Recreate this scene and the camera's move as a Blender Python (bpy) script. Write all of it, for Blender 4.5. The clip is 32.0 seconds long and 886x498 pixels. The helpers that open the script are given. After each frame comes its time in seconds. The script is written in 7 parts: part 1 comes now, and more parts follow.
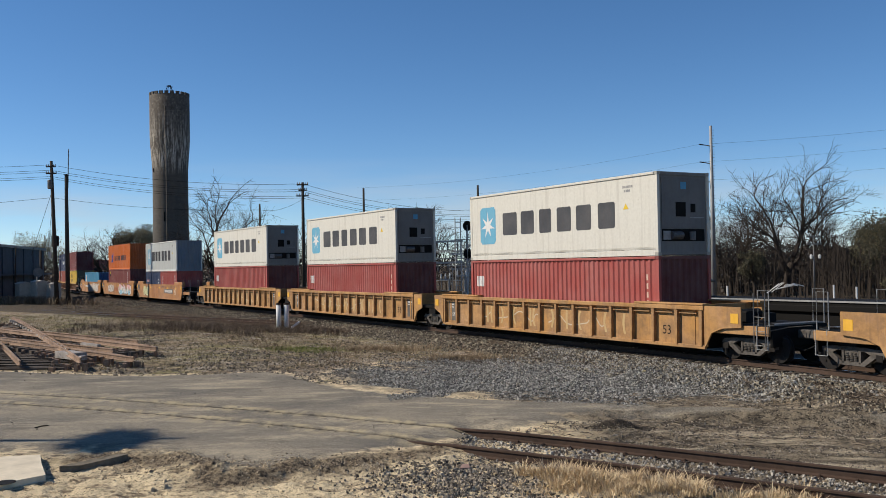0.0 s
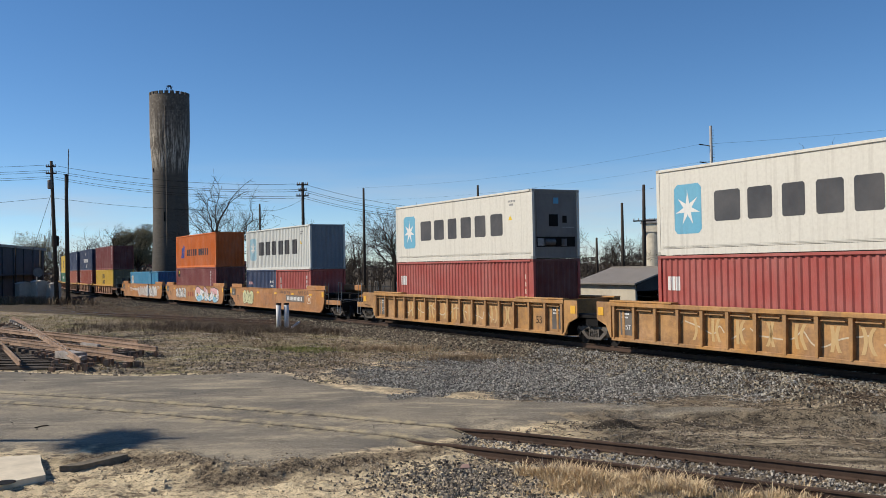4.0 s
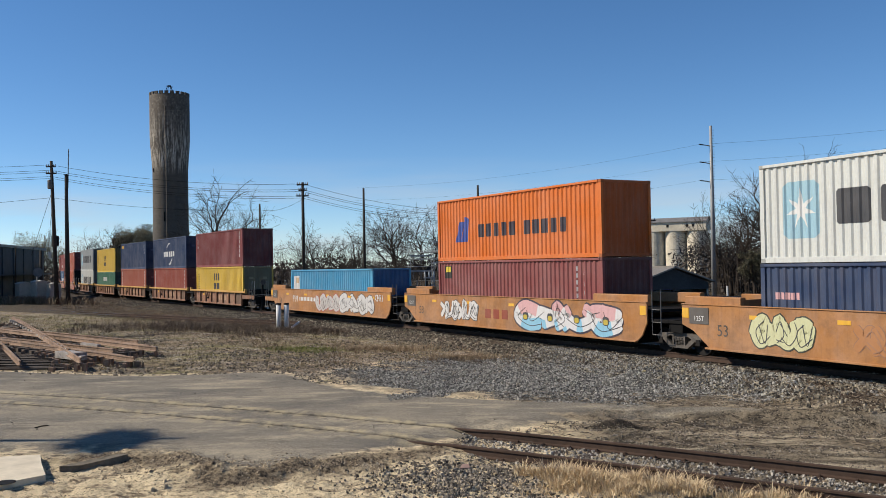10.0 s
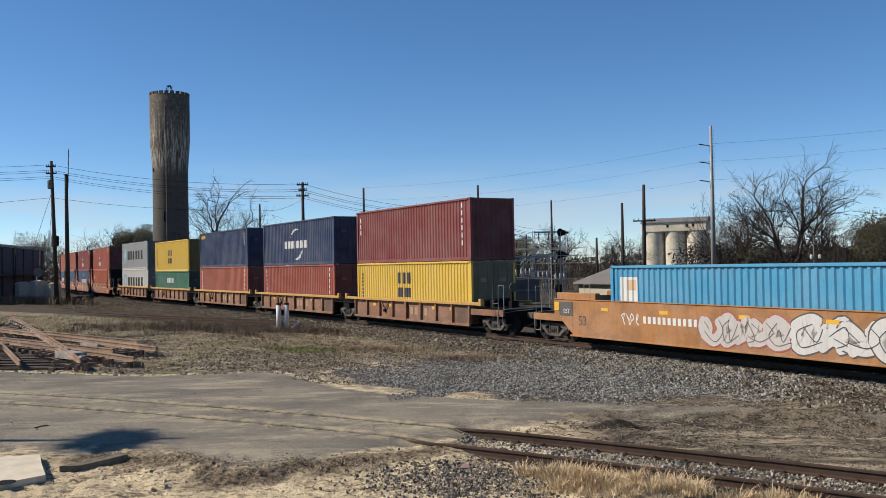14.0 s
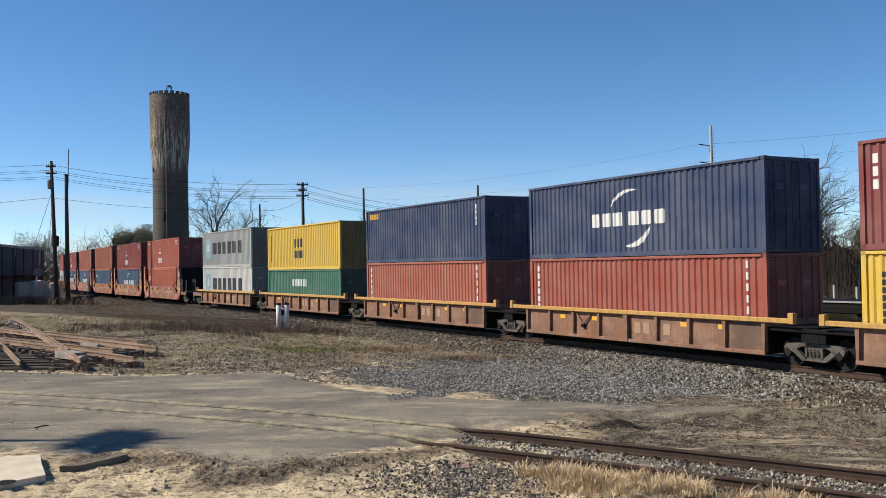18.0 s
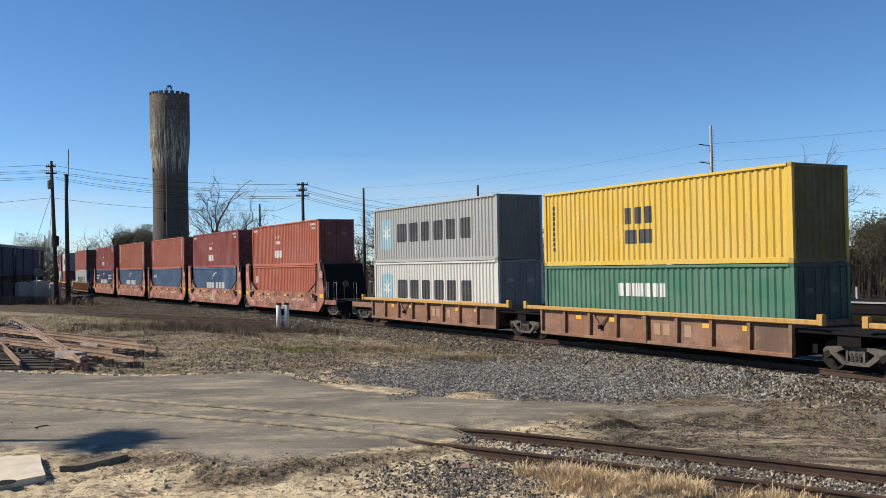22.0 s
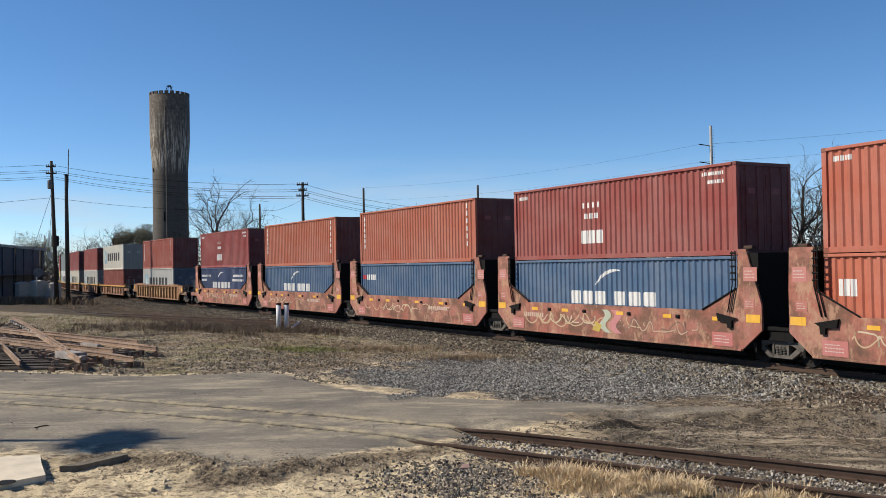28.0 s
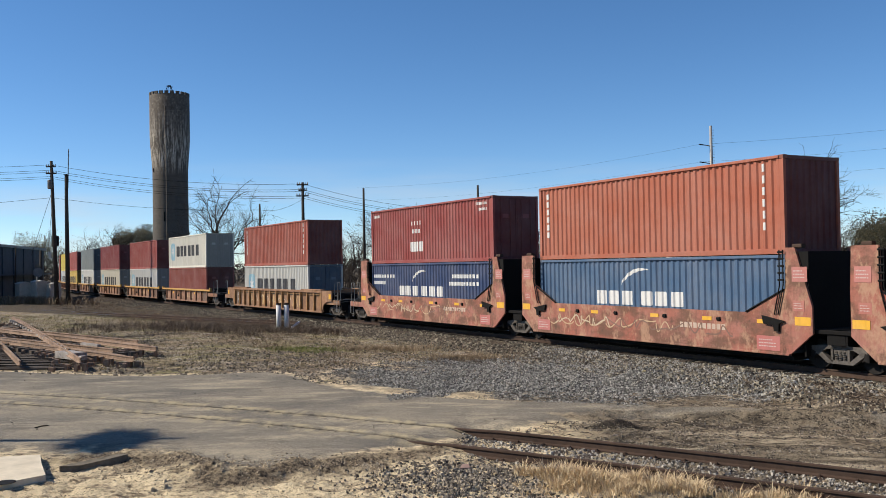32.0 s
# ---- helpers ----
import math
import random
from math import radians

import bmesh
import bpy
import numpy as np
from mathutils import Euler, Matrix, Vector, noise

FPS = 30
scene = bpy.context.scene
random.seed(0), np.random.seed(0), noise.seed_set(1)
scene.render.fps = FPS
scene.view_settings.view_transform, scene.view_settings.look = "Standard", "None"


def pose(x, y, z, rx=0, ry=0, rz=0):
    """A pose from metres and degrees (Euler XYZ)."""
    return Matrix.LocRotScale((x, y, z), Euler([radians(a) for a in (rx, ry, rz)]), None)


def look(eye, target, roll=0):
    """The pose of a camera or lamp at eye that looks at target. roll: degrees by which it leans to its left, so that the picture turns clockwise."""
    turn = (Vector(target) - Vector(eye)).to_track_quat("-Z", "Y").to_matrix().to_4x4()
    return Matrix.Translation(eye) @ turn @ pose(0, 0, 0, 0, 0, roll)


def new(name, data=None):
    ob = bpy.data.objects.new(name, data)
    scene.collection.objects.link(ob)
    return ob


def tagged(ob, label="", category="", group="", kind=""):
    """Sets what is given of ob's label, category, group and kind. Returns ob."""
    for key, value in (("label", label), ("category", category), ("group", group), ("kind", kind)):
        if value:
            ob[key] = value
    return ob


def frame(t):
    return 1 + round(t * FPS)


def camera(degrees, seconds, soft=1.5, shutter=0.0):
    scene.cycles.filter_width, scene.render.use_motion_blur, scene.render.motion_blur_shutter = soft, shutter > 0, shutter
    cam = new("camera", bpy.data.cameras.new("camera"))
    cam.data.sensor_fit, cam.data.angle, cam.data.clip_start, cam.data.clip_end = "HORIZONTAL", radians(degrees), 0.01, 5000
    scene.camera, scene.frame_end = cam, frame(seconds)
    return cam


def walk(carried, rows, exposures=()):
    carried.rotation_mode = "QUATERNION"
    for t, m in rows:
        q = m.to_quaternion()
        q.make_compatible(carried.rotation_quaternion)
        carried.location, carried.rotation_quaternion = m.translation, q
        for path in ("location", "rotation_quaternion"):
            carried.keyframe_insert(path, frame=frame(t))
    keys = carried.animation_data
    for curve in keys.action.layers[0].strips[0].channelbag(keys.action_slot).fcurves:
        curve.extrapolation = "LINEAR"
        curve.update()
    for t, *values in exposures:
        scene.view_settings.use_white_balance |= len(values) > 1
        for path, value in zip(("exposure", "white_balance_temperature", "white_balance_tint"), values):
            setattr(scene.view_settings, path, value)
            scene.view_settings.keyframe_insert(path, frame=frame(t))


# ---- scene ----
# The camera stands still on a rise beside the yard. z = 0 is the top of the main line's rails.
EYE = (0.0, 0.0, 3.091)
cam = camera(51.94, 32.0, soft=0.55)
STILL = look(EYE, (0, 100, 3.091 + 100 * 0.01788), -1.019)
walk(cam, [(0.0, STILL), (32.0, STILL)], [(0.0, -0.11), (3.0, -0.08), (6.0, -0.06), (10.0, -0.03), (13.0, -0.03), (17.0, 0.08), (20.0, 0.12), (25.0, 0.07), (29.0, 0.07), (32.0, 0.10)])

# ---- world and sun ----
SUN_UP, SUN_WAY = 38.0, (-1.0, 0.04)          # elevation; the compass way to the sun in plan
world = bpy.data.worlds.new("sky")
scene.world = world
world.use_nodes = True
wn = world.node_tree
sky = wn.nodes.new("ShaderNodeTexSky")
sky.sky_type = "NISHITA"
sky.sun_disc = False
sky.sun_elevation = radians(SUN_UP)
sky.sun_rotation = math.atan2(SUN_WAY[0], SUN_WAY[1])
sky.air_density, sky.dust_density, sky.ozone_density = 0.66, 0.0, 3.6
wn.nodes["Background"].inputs["Strength"].default_value = 0.128
deep = wn.nodes.new("ShaderNodeHueSaturation")          # the clear winter sky is a deep blue
deep.inputs["Saturation"].default_value = 1.15
deep.inputs["Hue"].default_value = 0.499
wn.links.new(sky.outputs[0], deep.inputs["Color"])
# thin high cloud low over the horizon
way = wn.nodes.new("ShaderNodeTexCoord")
flat_way = wn.nodes.new("ShaderNodeMapping")
flat_way.inputs["Scale"].default_value = (2.0, 2.0, 16.0)
wn.links.new(way.outputs["Generated"], flat_way.inputs["Vector"])
wisps = wn.nodes.new("ShaderNodeTexNoise")
wisps.inputs["Scale"].default_value, wisps.inputs["Detail"].default_value = 2.2, 6.0
wn.links.new(flat_way.outputs[0], wisps.inputs["Vector"])
wisp = wn.nodes.new("ShaderNodeMapRange")
for key, amount in (("From Min", 0.44), ("From Max", 0.66), ("To Min", 0.0), ("To Max", 0.6)):
    wisp.inputs[key].default_value = amount
wn.links.new(wisps.outputs["Fac"], wisp.inputs["Value"])
rise = wn.nodes.new("ShaderNodeSeparateXYZ")
wn.links.new(way.outputs["Generated"], rise.inputs[0])
low_sky = wn.nodes.new("ShaderNodeMapRange")
for key, amount in (("From Min", 0.12), ("From Max", 0.03), ("To Min", 0.0), ("To Max", 1.0)):
    low_sky.inputs[key].default_value = amount
wn.links.new(rise.outputs["Z"], low_sky.inputs["Value"])
both = wn.nodes.new("ShaderNodeMath")
both.operation = "MULTIPLY"
wn.links.new(wisp.outputs[0], both.inputs[0])
wn.links.new(low_sky.outputs[0], both.inputs[1])
veil = wn.nodes.new("ShaderNodeMix")
veil.data_type = "RGBA"
wn.links.new(both.outputs[0], veil.inputs["Factor"])
wn.links.new(deep.outputs[0], veil.inputs[6])
veil.inputs[7].default_value = (4.7, 4.95, 5.3, 1.0)
wn.links.new(veil.outputs[2], wn.nodes["Background"].inputs["Color"])
sun = new("sun", bpy.data.lights.new("sun", "SUN"))
sun.data.energy, sun.data.angle, sun.data.color = 5.6, radians(0.5), (1.0, 0.90, 0.76)
sun.matrix_world = look((SUN_WAY[0] * 50, SUN_WAY[1] * 50, 50 * math.tan(radians(SUN_UP))), (0, 0, 0))
scene.view_settings.exposure = 0.0


# ---- tools ----
DUST = 0.8          # all outdoor paint here is dulled by dust


class Shape:
    """Collects verts and faces for one mesh."""

    def __init__(self):
        self.v, self.f = [], []

    def add(self, verts, faces):
        n = len(self.v)
        self.v.extend(verts)
        self.f.extend([tuple(i + n for i in f) for f in faces])
        return self

    def box(self, x0, x1, y0, y1, z0, z1, b=0.0):
        """A box; b: width of the chamfer on its lengthwise edges."""
        if b <= 0:
            v = [(x, y, z) for x in (x0, x1) for y in (y0, y1) for z in (z0, z1)]
            return self.add(v, [(0, 1, 3, 2), (4, 6, 7, 5), (0, 4, 5, 1), (2, 3, 7, 6), (0, 2, 6, 4), (1, 5, 7, 3)])
        ring = [(y0 + b, z0), (y1 - b, z0), (y1, z0 + b), (y1, z1 - b), (y1 - b, z1), (y0 + b, z1), (y0, z1 - b), (y0, z0 + b)]
        return self.prism([(x0, y, z) for y, z in ring], (x1 - x0, 0, 0))

    def prism(self, ring, d):
        """A closed prism: a ring of points moved along d."""
        n = len(ring)
        v = [tuple(p) for p in ring] + [(p[0] + d[0], p[1] + d[1], p[2] + d[2]) for p in ring]
        return self.add(v, [tuple(range(n))[::-1], tuple(range(n, 2 * n))] + [(i, (i + 1) % n, (i + 1) % n + n, i + n) for i in range(n)])

    def tube(self, pts, radii, n=6, caps=True):
        """A tapered tube along points."""
        pts = [Vector(p) for p in pts]
        if isinstance(radii, (int, float)):
            radii = [radii] * len(pts)
        v = []
        for i, p in enumerate(pts):
            d = (pts[min(i + 1, len(pts) - 1)] - pts[max(i - 1, 0)]).normalized()
            a = d.orthogonal().normalized() if abs(d.z) > 0.95 else d.cross(Vector((0, 0, 1))).normalized()
            c = d.cross(a)
            v += [tuple(p + (a * math.cos(2 * math.pi * k / n) + c * math.sin(2 * math.pi * k / n)) * radii[i]) for k in range(n)]
        f = [(i * n + k, i * n + (k + 1) % n, (i + 1) * n + (k + 1) % n, (i + 1) * n + k) for i in range(len(pts) - 1) for k in range(n)]
        if caps:
            f += [tuple(range(n))[::-1], tuple(range(len(v) - n, len(v)))]
        return self.add(v, f)

    def lathe(self, rings, n=24, x=0.0, y=0.0):
        """A turned body round the vertical: (radius, z) rings."""
        v = [(x + r * math.cos(2 * math.pi * k / n), y + r * math.sin(2 * math.pi * k / n), z) for r, z in rings for k in range(n)]
        f = [(i * n + k, i * n + (k + 1) % n, (i + 1) * n + (k + 1) % n, (i + 1) * n + k) for i in range(len(rings) - 1) for k in range(n)]
        return self.add(v, f + [tuple(range(n))[::-1], tuple(range(len(v) - n, len(v)))])

    def disc(self, p, axis, r, depth, n=16):
        p, axis = Vector(p), Vector(axis).normalized()
        return self.tube([p - axis * depth / 2, p + axis * depth / 2], r, n)

    def mesh(self, name, smooth=False):
        me = bpy.data.meshes.new(name)
        me.from_pydata(self.v, [], self.f)
        if smooth:
            me.shade_smooth()
        return me


def part(name, shape, material, parent=None, label="", smooth=False, color=None, at=None):
    """Links a Shape (or a mesh) as one mesh object under a thing or part."""
    me = shape.mesh(name, smooth) if isinstance(shape, Shape) else shape
    if not me.materials:
        me.materials.append(material)
    ob = new(name, me)
    if parent:
        ob.parent = parent
    if at is not None:
        ob.matrix_basis = at
    if label:
        ob["label"] = label
    if color:
        ob.color = (*(c * DUST for c in color), 1)
    return ob


def thing(name, label, category, group="", at=None):
    ob = new(name)
    ob.empty_display_size = 0.3
    if at is not None:
        ob.matrix_basis = at
    return tagged(ob, label, category, group)


def lettering(text, size, material, parent, at, label="", name="lettering"):
    """Flat letters in the built-in font, as a mesh."""
    cu = bpy.data.curves.new(name, "FONT")
    cu.body, cu.size, cu.align_x, cu.align_y = text, size, "CENTER", "CENTER"
    ob = bpy.data.objects.new(name, cu)
    me = bpy.data.meshes.new_from_object(ob)
    bpy.data.objects.remove(ob)
    me.materials.clear()
    return part(name, me, material, parent, label, at=at)


SHARED = {}


def shared(key, build):
    """One mesh for alike parts."""
    if key not in SHARED:
        SHARED[key] = build()
    return SHARED[key]


# ---- materials ----
class Nodes:
    """A node material under construction."""

    def __init__(self, name, rough=0.7, metal=0.0):
        self.m = bpy.data.materials.new(name)
        self.m.use_nodes = True
        self.t = self.m.node_tree
        self.b = self.t.nodes["Principled BSDF"]
        self.b.inputs["Roughness"].default_value = rough
        self.b.inputs["Metallic"].default_value = metal

    def put(self, socket, value):
        if isinstance(value, bpy.types.NodeSocket):
            self.t.links.new(value, socket)
        elif isinstance(value, tuple) and len(value) == 3 and socket.type == "RGBA":
            socket.default_value = (*value, 1)
        else:
            socket.default_value = value

    def node(self, kind, **inputs):
        n = self.t.nodes.new(kind)
        for k, v in inputs.items():
            self.put(n.inputs[k], v)
        return n

    def where(self, kind="Object", scale=(1, 1, 1)):
        c = self.node("ShaderNodeTexCoord").outputs[kind]
        m = self.node("ShaderNodeMapping", Scale=scale)
        self.t.links.new(c, m.inputs["Vector"])
        return m.outputs[0]

    def place(self, scale=(1, 1, 1)):
        g = self.node("ShaderNodeNewGeometry").outputs["Position"]
        m = self.node("ShaderNodeMapping", Scale=scale)
        self.t.links.new(g, m.inputs["Vector"])
        return m.outputs[0]

    def noise(self, at, scale, detail=4.0, rough=0.55):
        return self.node("ShaderNodeTexNoise", Vector=at, Scale=scale, Detail=detail, Roughness=rough).outputs["Fac"]

    def voronoi(self, at, scale, out="Distance"):
        return self.node("ShaderNodeTexVoronoi", Vector=at, Scale=scale).outputs[out]

    def span(self, value, a, b, lo=0.0, hi=1.0):
        n = self.node("ShaderNodeMapRange")
        self.put(n.inputs["Value"], value)
        for k, x in (("From Min", a), ("From Max", b), ("To Min", lo), ("To Max", hi)):
            n.inputs[k].default_value = x
        return n.outputs[0]

    def math(self, op, a, b=0.0):
        n = self.t.nodes.new("ShaderNodeMath")
        n.operation = op
        self.put(n.inputs[0], a)
        self.put(n.inputs[1], b)
        return n.outputs[0]

    def mix(self, fac, a, b, kind="MIX"):
        n = self.t.nodes.new("ShaderNodeMix")
        n.data_type, n.blend_type = "RGBA", kind
        self.put(n.inputs["Factor"], fac)
        self.put(n.inputs[6], a)
        self.put(n.inputs[7], b)
        return n.outputs[2]

    def attr(self, name):
        n = self.t.nodes.new("ShaderNodeAttribute")
        n.attribute_name = name
        return n

    def color(self, value):
        self.put(self.b.inputs["Base Color"], value)
        return self

    def rough(self, value):
        self.put(self.b.inputs["Roughness"], value)
        return self

    def bump(self, height, strength=0.4, distance=0.02):
        n = self.node("ShaderNodeBump", Height=height, Strength=strength, Distance=distance)
        self.t.links.new(n.outputs[0], self.b.inputs["Normal"])
        return self


def coat(name, rgb=None, dirt=(0.10, 0.065, 0.045), amount=0.5, rough=0.58, rust=0.25, streak=True, fade=0.25, blotch=0.0, blotch_size=0.9, scuff=0.0):
    """Weathered paint. rgb None: each object's own colour."""
    k = Nodes(name, rough)
    base = k.node("ShaderNodeObjectInfo").outputs["Color"] if rgb is None else tuple(c * DUST for c in rgb)
    ob = k.where("Object")
    rnd = k.node("ShaderNodeObjectInfo").outputs["Random"]
    big = k.noise(ob, 0.7, 3)
    faded = k.mix(k.span(big, 0.35, 0.7, 0.0, fade), base, k.mix(0.5, base, (0.62, 0.58, 0.52)))
    c = faded
    if streak:
        drip = k.noise(k.where("Object", (3.2, 3.2, 0.22)), 2.2, 5, 0.6)
        c = k.mix(k.span(drip, 0.5, 0.78, 0.0, amount), c, dirt)
    if blotch:
        patchy = k.noise(k.where("Object", (1.0, 1.0, 1.6)), blotch_size, 7, 0.68)
        c = k.mix(k.span(patchy, 0.45, 0.57, 0.0, blotch), c, dirt)
    if scuff:
        worn = k.noise(k.where("Object", (1.5, 1.5, 0.8)), 1.3, 9, 0.75)
        c = k.mix(k.span(worn, 0.52, 0.60, 0.0, scuff), c, (0.40, 0.235, 0.15))
        c = k.mix(k.span(worn, 0.42, 0.34, 0.0, scuff), c, (0.10, 0.055, 0.038))
    fine = k.noise(ob, 9.0, 6, 0.65)
    c = k.mix(k.span(fine, 0.4, 0.75, 0.0, amount * 0.5), c, dirt)
    spot = k.noise(ob, 4.0, 7, 0.7)
    c = k.mix(k.span(spot, 0.66, 0.74, 0.0, rust), c, (0.13, 0.045, 0.018))
    k.b.inputs["Specular IOR Level"].default_value = 0.3
    k.color(c).rough(k.span(fine, 0.3, 0.8, rough, rough + 0.3)).bump(fine, 0.12, 0.01)
    return k.m


def plain(name, rgb, rough=0.6, metal=0.0, grain=8.0, vary=0.35, bump=0.2):
    """A surface with grain and stains."""
    k = Nodes(name, rough, metal)
    ob = k.where("Object")
    n1, n2 = k.noise(ob, grain, 6, 0.65), k.noise(ob, grain / 9, 3)
    rgb = tuple(c * DUST for c in rgb)
    dark = tuple(c * (1 - vary) for c in rgb)
    light = tuple(min(1.0, c * (1 + vary * 0.6)) for c in rgb)
    k.color(k.mix(k.span(k.math("ADD", k.math("MULTIPLY", n1, 0.5), k.math("MULTIPLY", n2, 0.5)), 0.35, 0.65), dark, light))
    if metal == 0:
        k.b.inputs["Specular IOR Level"].default_value = 0.2
    k.bump(n1, bump, 0.02)
    return k.m


PAINT = coat("container_paint", None, amount=0.25, rust=0.45, fade=0.2)
DECAL = coat("decal_film", None, amount=0.2, rust=0.0, fade=0.15)
TAN = coat("tan_car_paint", (0.52, 0.265, 0.075), amount=0.45, rust=0.6, blotch=0.4, scuff=0.2)
ORANGE_CAR = coat("orange_car_paint", (0.46, 0.20, 0.058), amount=0.3, rust=0.4, blotch=0.3, scuff=0.22)
BROWN_CAR = coat("brown_car_paint", (0.30, 0.135, 0.07), amount=0.5, rust=0.6, blotch=0.45, scuff=0.3)
SILL = coat("yellow_sill_paint", (0.60, 0.33, 0.07), amount=0.5, rust=0.5)
RED_CAR = coat("red_car_paint", (0.385, 0.115, 0.074), dirt=(0.13, 0.070, 0.045), amount=0.6, rust=0.9, fade=0.3, blotch=0.85, blotch_size=0.8, scuff=0.8)
GRIMY = coat("grimy_brown_paint", (0.15, 0.085, 0.055), amount=0.5, rust=0.6, blotch=0.5, scuff=0.3)
RUSTY_TAN = coat("rusty_tan_car_paint", (0.33, 0.165, 0.075), dirt=(0.12, 0.065, 0.04), amount=0.6, rust=0.7, blotch=0.5, scuff=0.3)
YELLOW = coat("reflector_yellow", (0.85, 0.45, 0.02), amount=0.2, rust=0.0)
GREYPRIMER = coat("grey_primer", (0.10, 0.092, 0.085), amount=0.3)
BLACK = plain("black_grime", (0.0085, 0.0078, 0.0072), 0.85)
STEEL = plain("worn_steel", (0.16, 0.155, 0.15), 0.55, 0.4)
WHEEL = plain("grimy_wheel_steel", (0.022, 0.019, 0.017), 0.8, 0.0)
CASTIRON = plain("dusty_cast_iron", (0.13, 0.115, 0.10), 0.8, 0, 8, 0.6)
RAILTOP = plain("polished_rail", (0.55, 0.53, 0.50), 0.25, 1.0)
RAILSIDE = plain("rusty_rail", (0.085, 0.055, 0.04), 0.85)
TIE = plain("creosoted_wood", (0.09, 0.07, 0.055), 0.9)
WOOD = plain("weathered_pole_wood", (0.065, 0.052, 0.042), 0.9)
GALV = plain("galvanised_steel", (0.40, 0.40, 0.39), 0.6, 0.25)
WHITE = plain("white_paint", (0.78, 0.77, 0.74), 0.5, 0, 6, 0.1)
BARK = plain("grey_bark", (0.062, 0.049, 0.039), 0.9, 0, 5)


# ---- the main line: its curve in plan, and the train's way along it ----
BENDS = [(-560, 0), (-260, 0), (-220, 6.6), (-200, 5.9), (-180, 5.1), (-160, 4.1), (-140, 2.95), (-120, 1.6), (-100, 0.62), (-80, 1.87),
         (-60, -0.59), (-40, 0.81), (-20, -0.85), (0, -0.66), (20, -3.06), (40, -3.0), (60, 0), (420, 0)]
LINE_S = np.arange(-560.0, 420.5, 0.5)
_k = np.interp(LINE_S, [b[0] for b in BENDS], [b[1] / 1000 for b in BENDS])
_zero = int(np.searchsorted(LINE_S, 0.0))


def _sum(v):
    a = np.concatenate([[0.0], np.cumsum((v[1:] + v[:-1]) * 0.25)])
    return a - a[_zero]


LINE_A = _sum(_k) - 1.04166
LINE_X = _sum(np.cos(LINE_A)) + 1.10345
LINE_Y = _sum(np.sin(LINE_A)) + 44.1622


def on_line(s, side=0.0):
    """Place and heading on the main line at s metres; side: metres to the left of the travel."""
    x, y, a = (float(np.interp(s, LINE_S, q)) for q in (LINE_X, LINE_Y, LINE_A))
    return x - side * math.sin(a), y + side * math.cos(a), a


def gone(t):
    """How far the train has run after t seconds."""
    return 7.94073 * t + 0.0038755 * t * t


def riding(s, z, half=6.5):
    """The pose of a body whose middle is s along the line and whose pivots stand half ahead and behind."""
    xa, ya, _ = on_line(s - half)
    xb, yb, _ = on_line(s + half)
    return pose((xa + xb) / 2, (ya + yb) / 2, z, 0, 0, math.degrees(math.atan2(yb - ya, xb - xa)))


def from_line(x, y):
    """The distance of a place in plan from the main line; negative on the near side, and s."""
    d = (LINE_X - x) ** 2 + (LINE_Y - y) ** 2
    i = int(np.argmin(d))
    a = LINE_A[i]
    return -(x - LINE_X[i]) * math.sin(a) + (y - LINE_Y[i]) * math.cos(a), LINE_S[i]


MOVERS = []          # (thing, its middle along the line at the start, height, half)
WHEELS = []          # wheelsets that roll


# ---- ground ----
def siding_y(x):
    """The far rail of the old siding in the foreground."""
    return 17.89 - 0.6425 * x - 0.00942 * x * x


PAD = [(-80, 62), (-40, 40.5), (-14.4, 29.7), (-9.1, 27.5), (-5.2, 28.2), (-2.8, 24.0), (-1.2, 22.7), (2.1, 21.3), (4.5, 20.7), (7.5, 19.6), (11, 18.6), (11, 18.0), (7.0, 18.7), (3.8, 19.4), (2.6, 18.9),
       (0.9, 17.7), (-0.9, 16.0), (-3.2, 14.4), (-4.6, 16.0), (-8.5, 16.5), (-20, 18), (-80, 30)]
GRAVEL = [(-2.0, 28.0), (-1.4, 25.0), (-0.4, 22.9), (2.1, 21.9), (6.5, 22.2), (9.3, 23.0), (11.2, 24.2), (10.5, 27.5), (4, 36), (0, 33)]


def inside(px, py, ring):
    """Signed distance (positive inside) of many places from a polygon's edge."""
    r = np.array(ring, float)
    hit = np.zeros(px.shape, bool)
    best = np.full(px.shape, 1e9)
    for (ax, ay), (bx, by) in zip(r, np.roll(r, -1, 0)):
        with np.errstate(divide="ignore", invalid="ignore"):
            c = ((ay > py) != (by > py)) & (px < (bx - ax) * (py - ay) / (by - ay + 1e-12) + ax)
        hit ^= c
        l2 = (bx - ax) ** 2 + (by - ay) ** 2
        f = np.clip(((px - ax) * (bx - ax) + (py - ay) * (by - ay)) / l2, 0, 1)
        best = np.minimum(best, np.hypot(px - ax - f * (bx - ax), py - ay - f * (by - ay)))
    return np.where(hit, best, -best)


def line_gap(px, py):
    """Signed distances of many places from the main line."""
    pick = (LINE_S > -240) & (LINE_S < 120)
    sx, sy, sa = LINE_X[pick][::2], LINE_Y[pick][::2], LINE_A[pick][::2]
    out = np.empty(px.shape)
    for i in range(0, len(px), 4000):
        d = (px[i:i + 4000, None] - sx) ** 2 + (py[i:i + 4000, None] - sy) ** 2
        j = d.argmin(1)
        out[i:i + 4000] = -(px[i:i + 4000] - sx[j]) * np.sin(sa[j]) + (py[i:i + 4000] - sy[j]) * np.cos(sa[j])
    return out


def ramp(v, a, b):
    t = np.clip((v - a) / (b - a), 0, 1)
    return t * t * (3 - 2 * t)


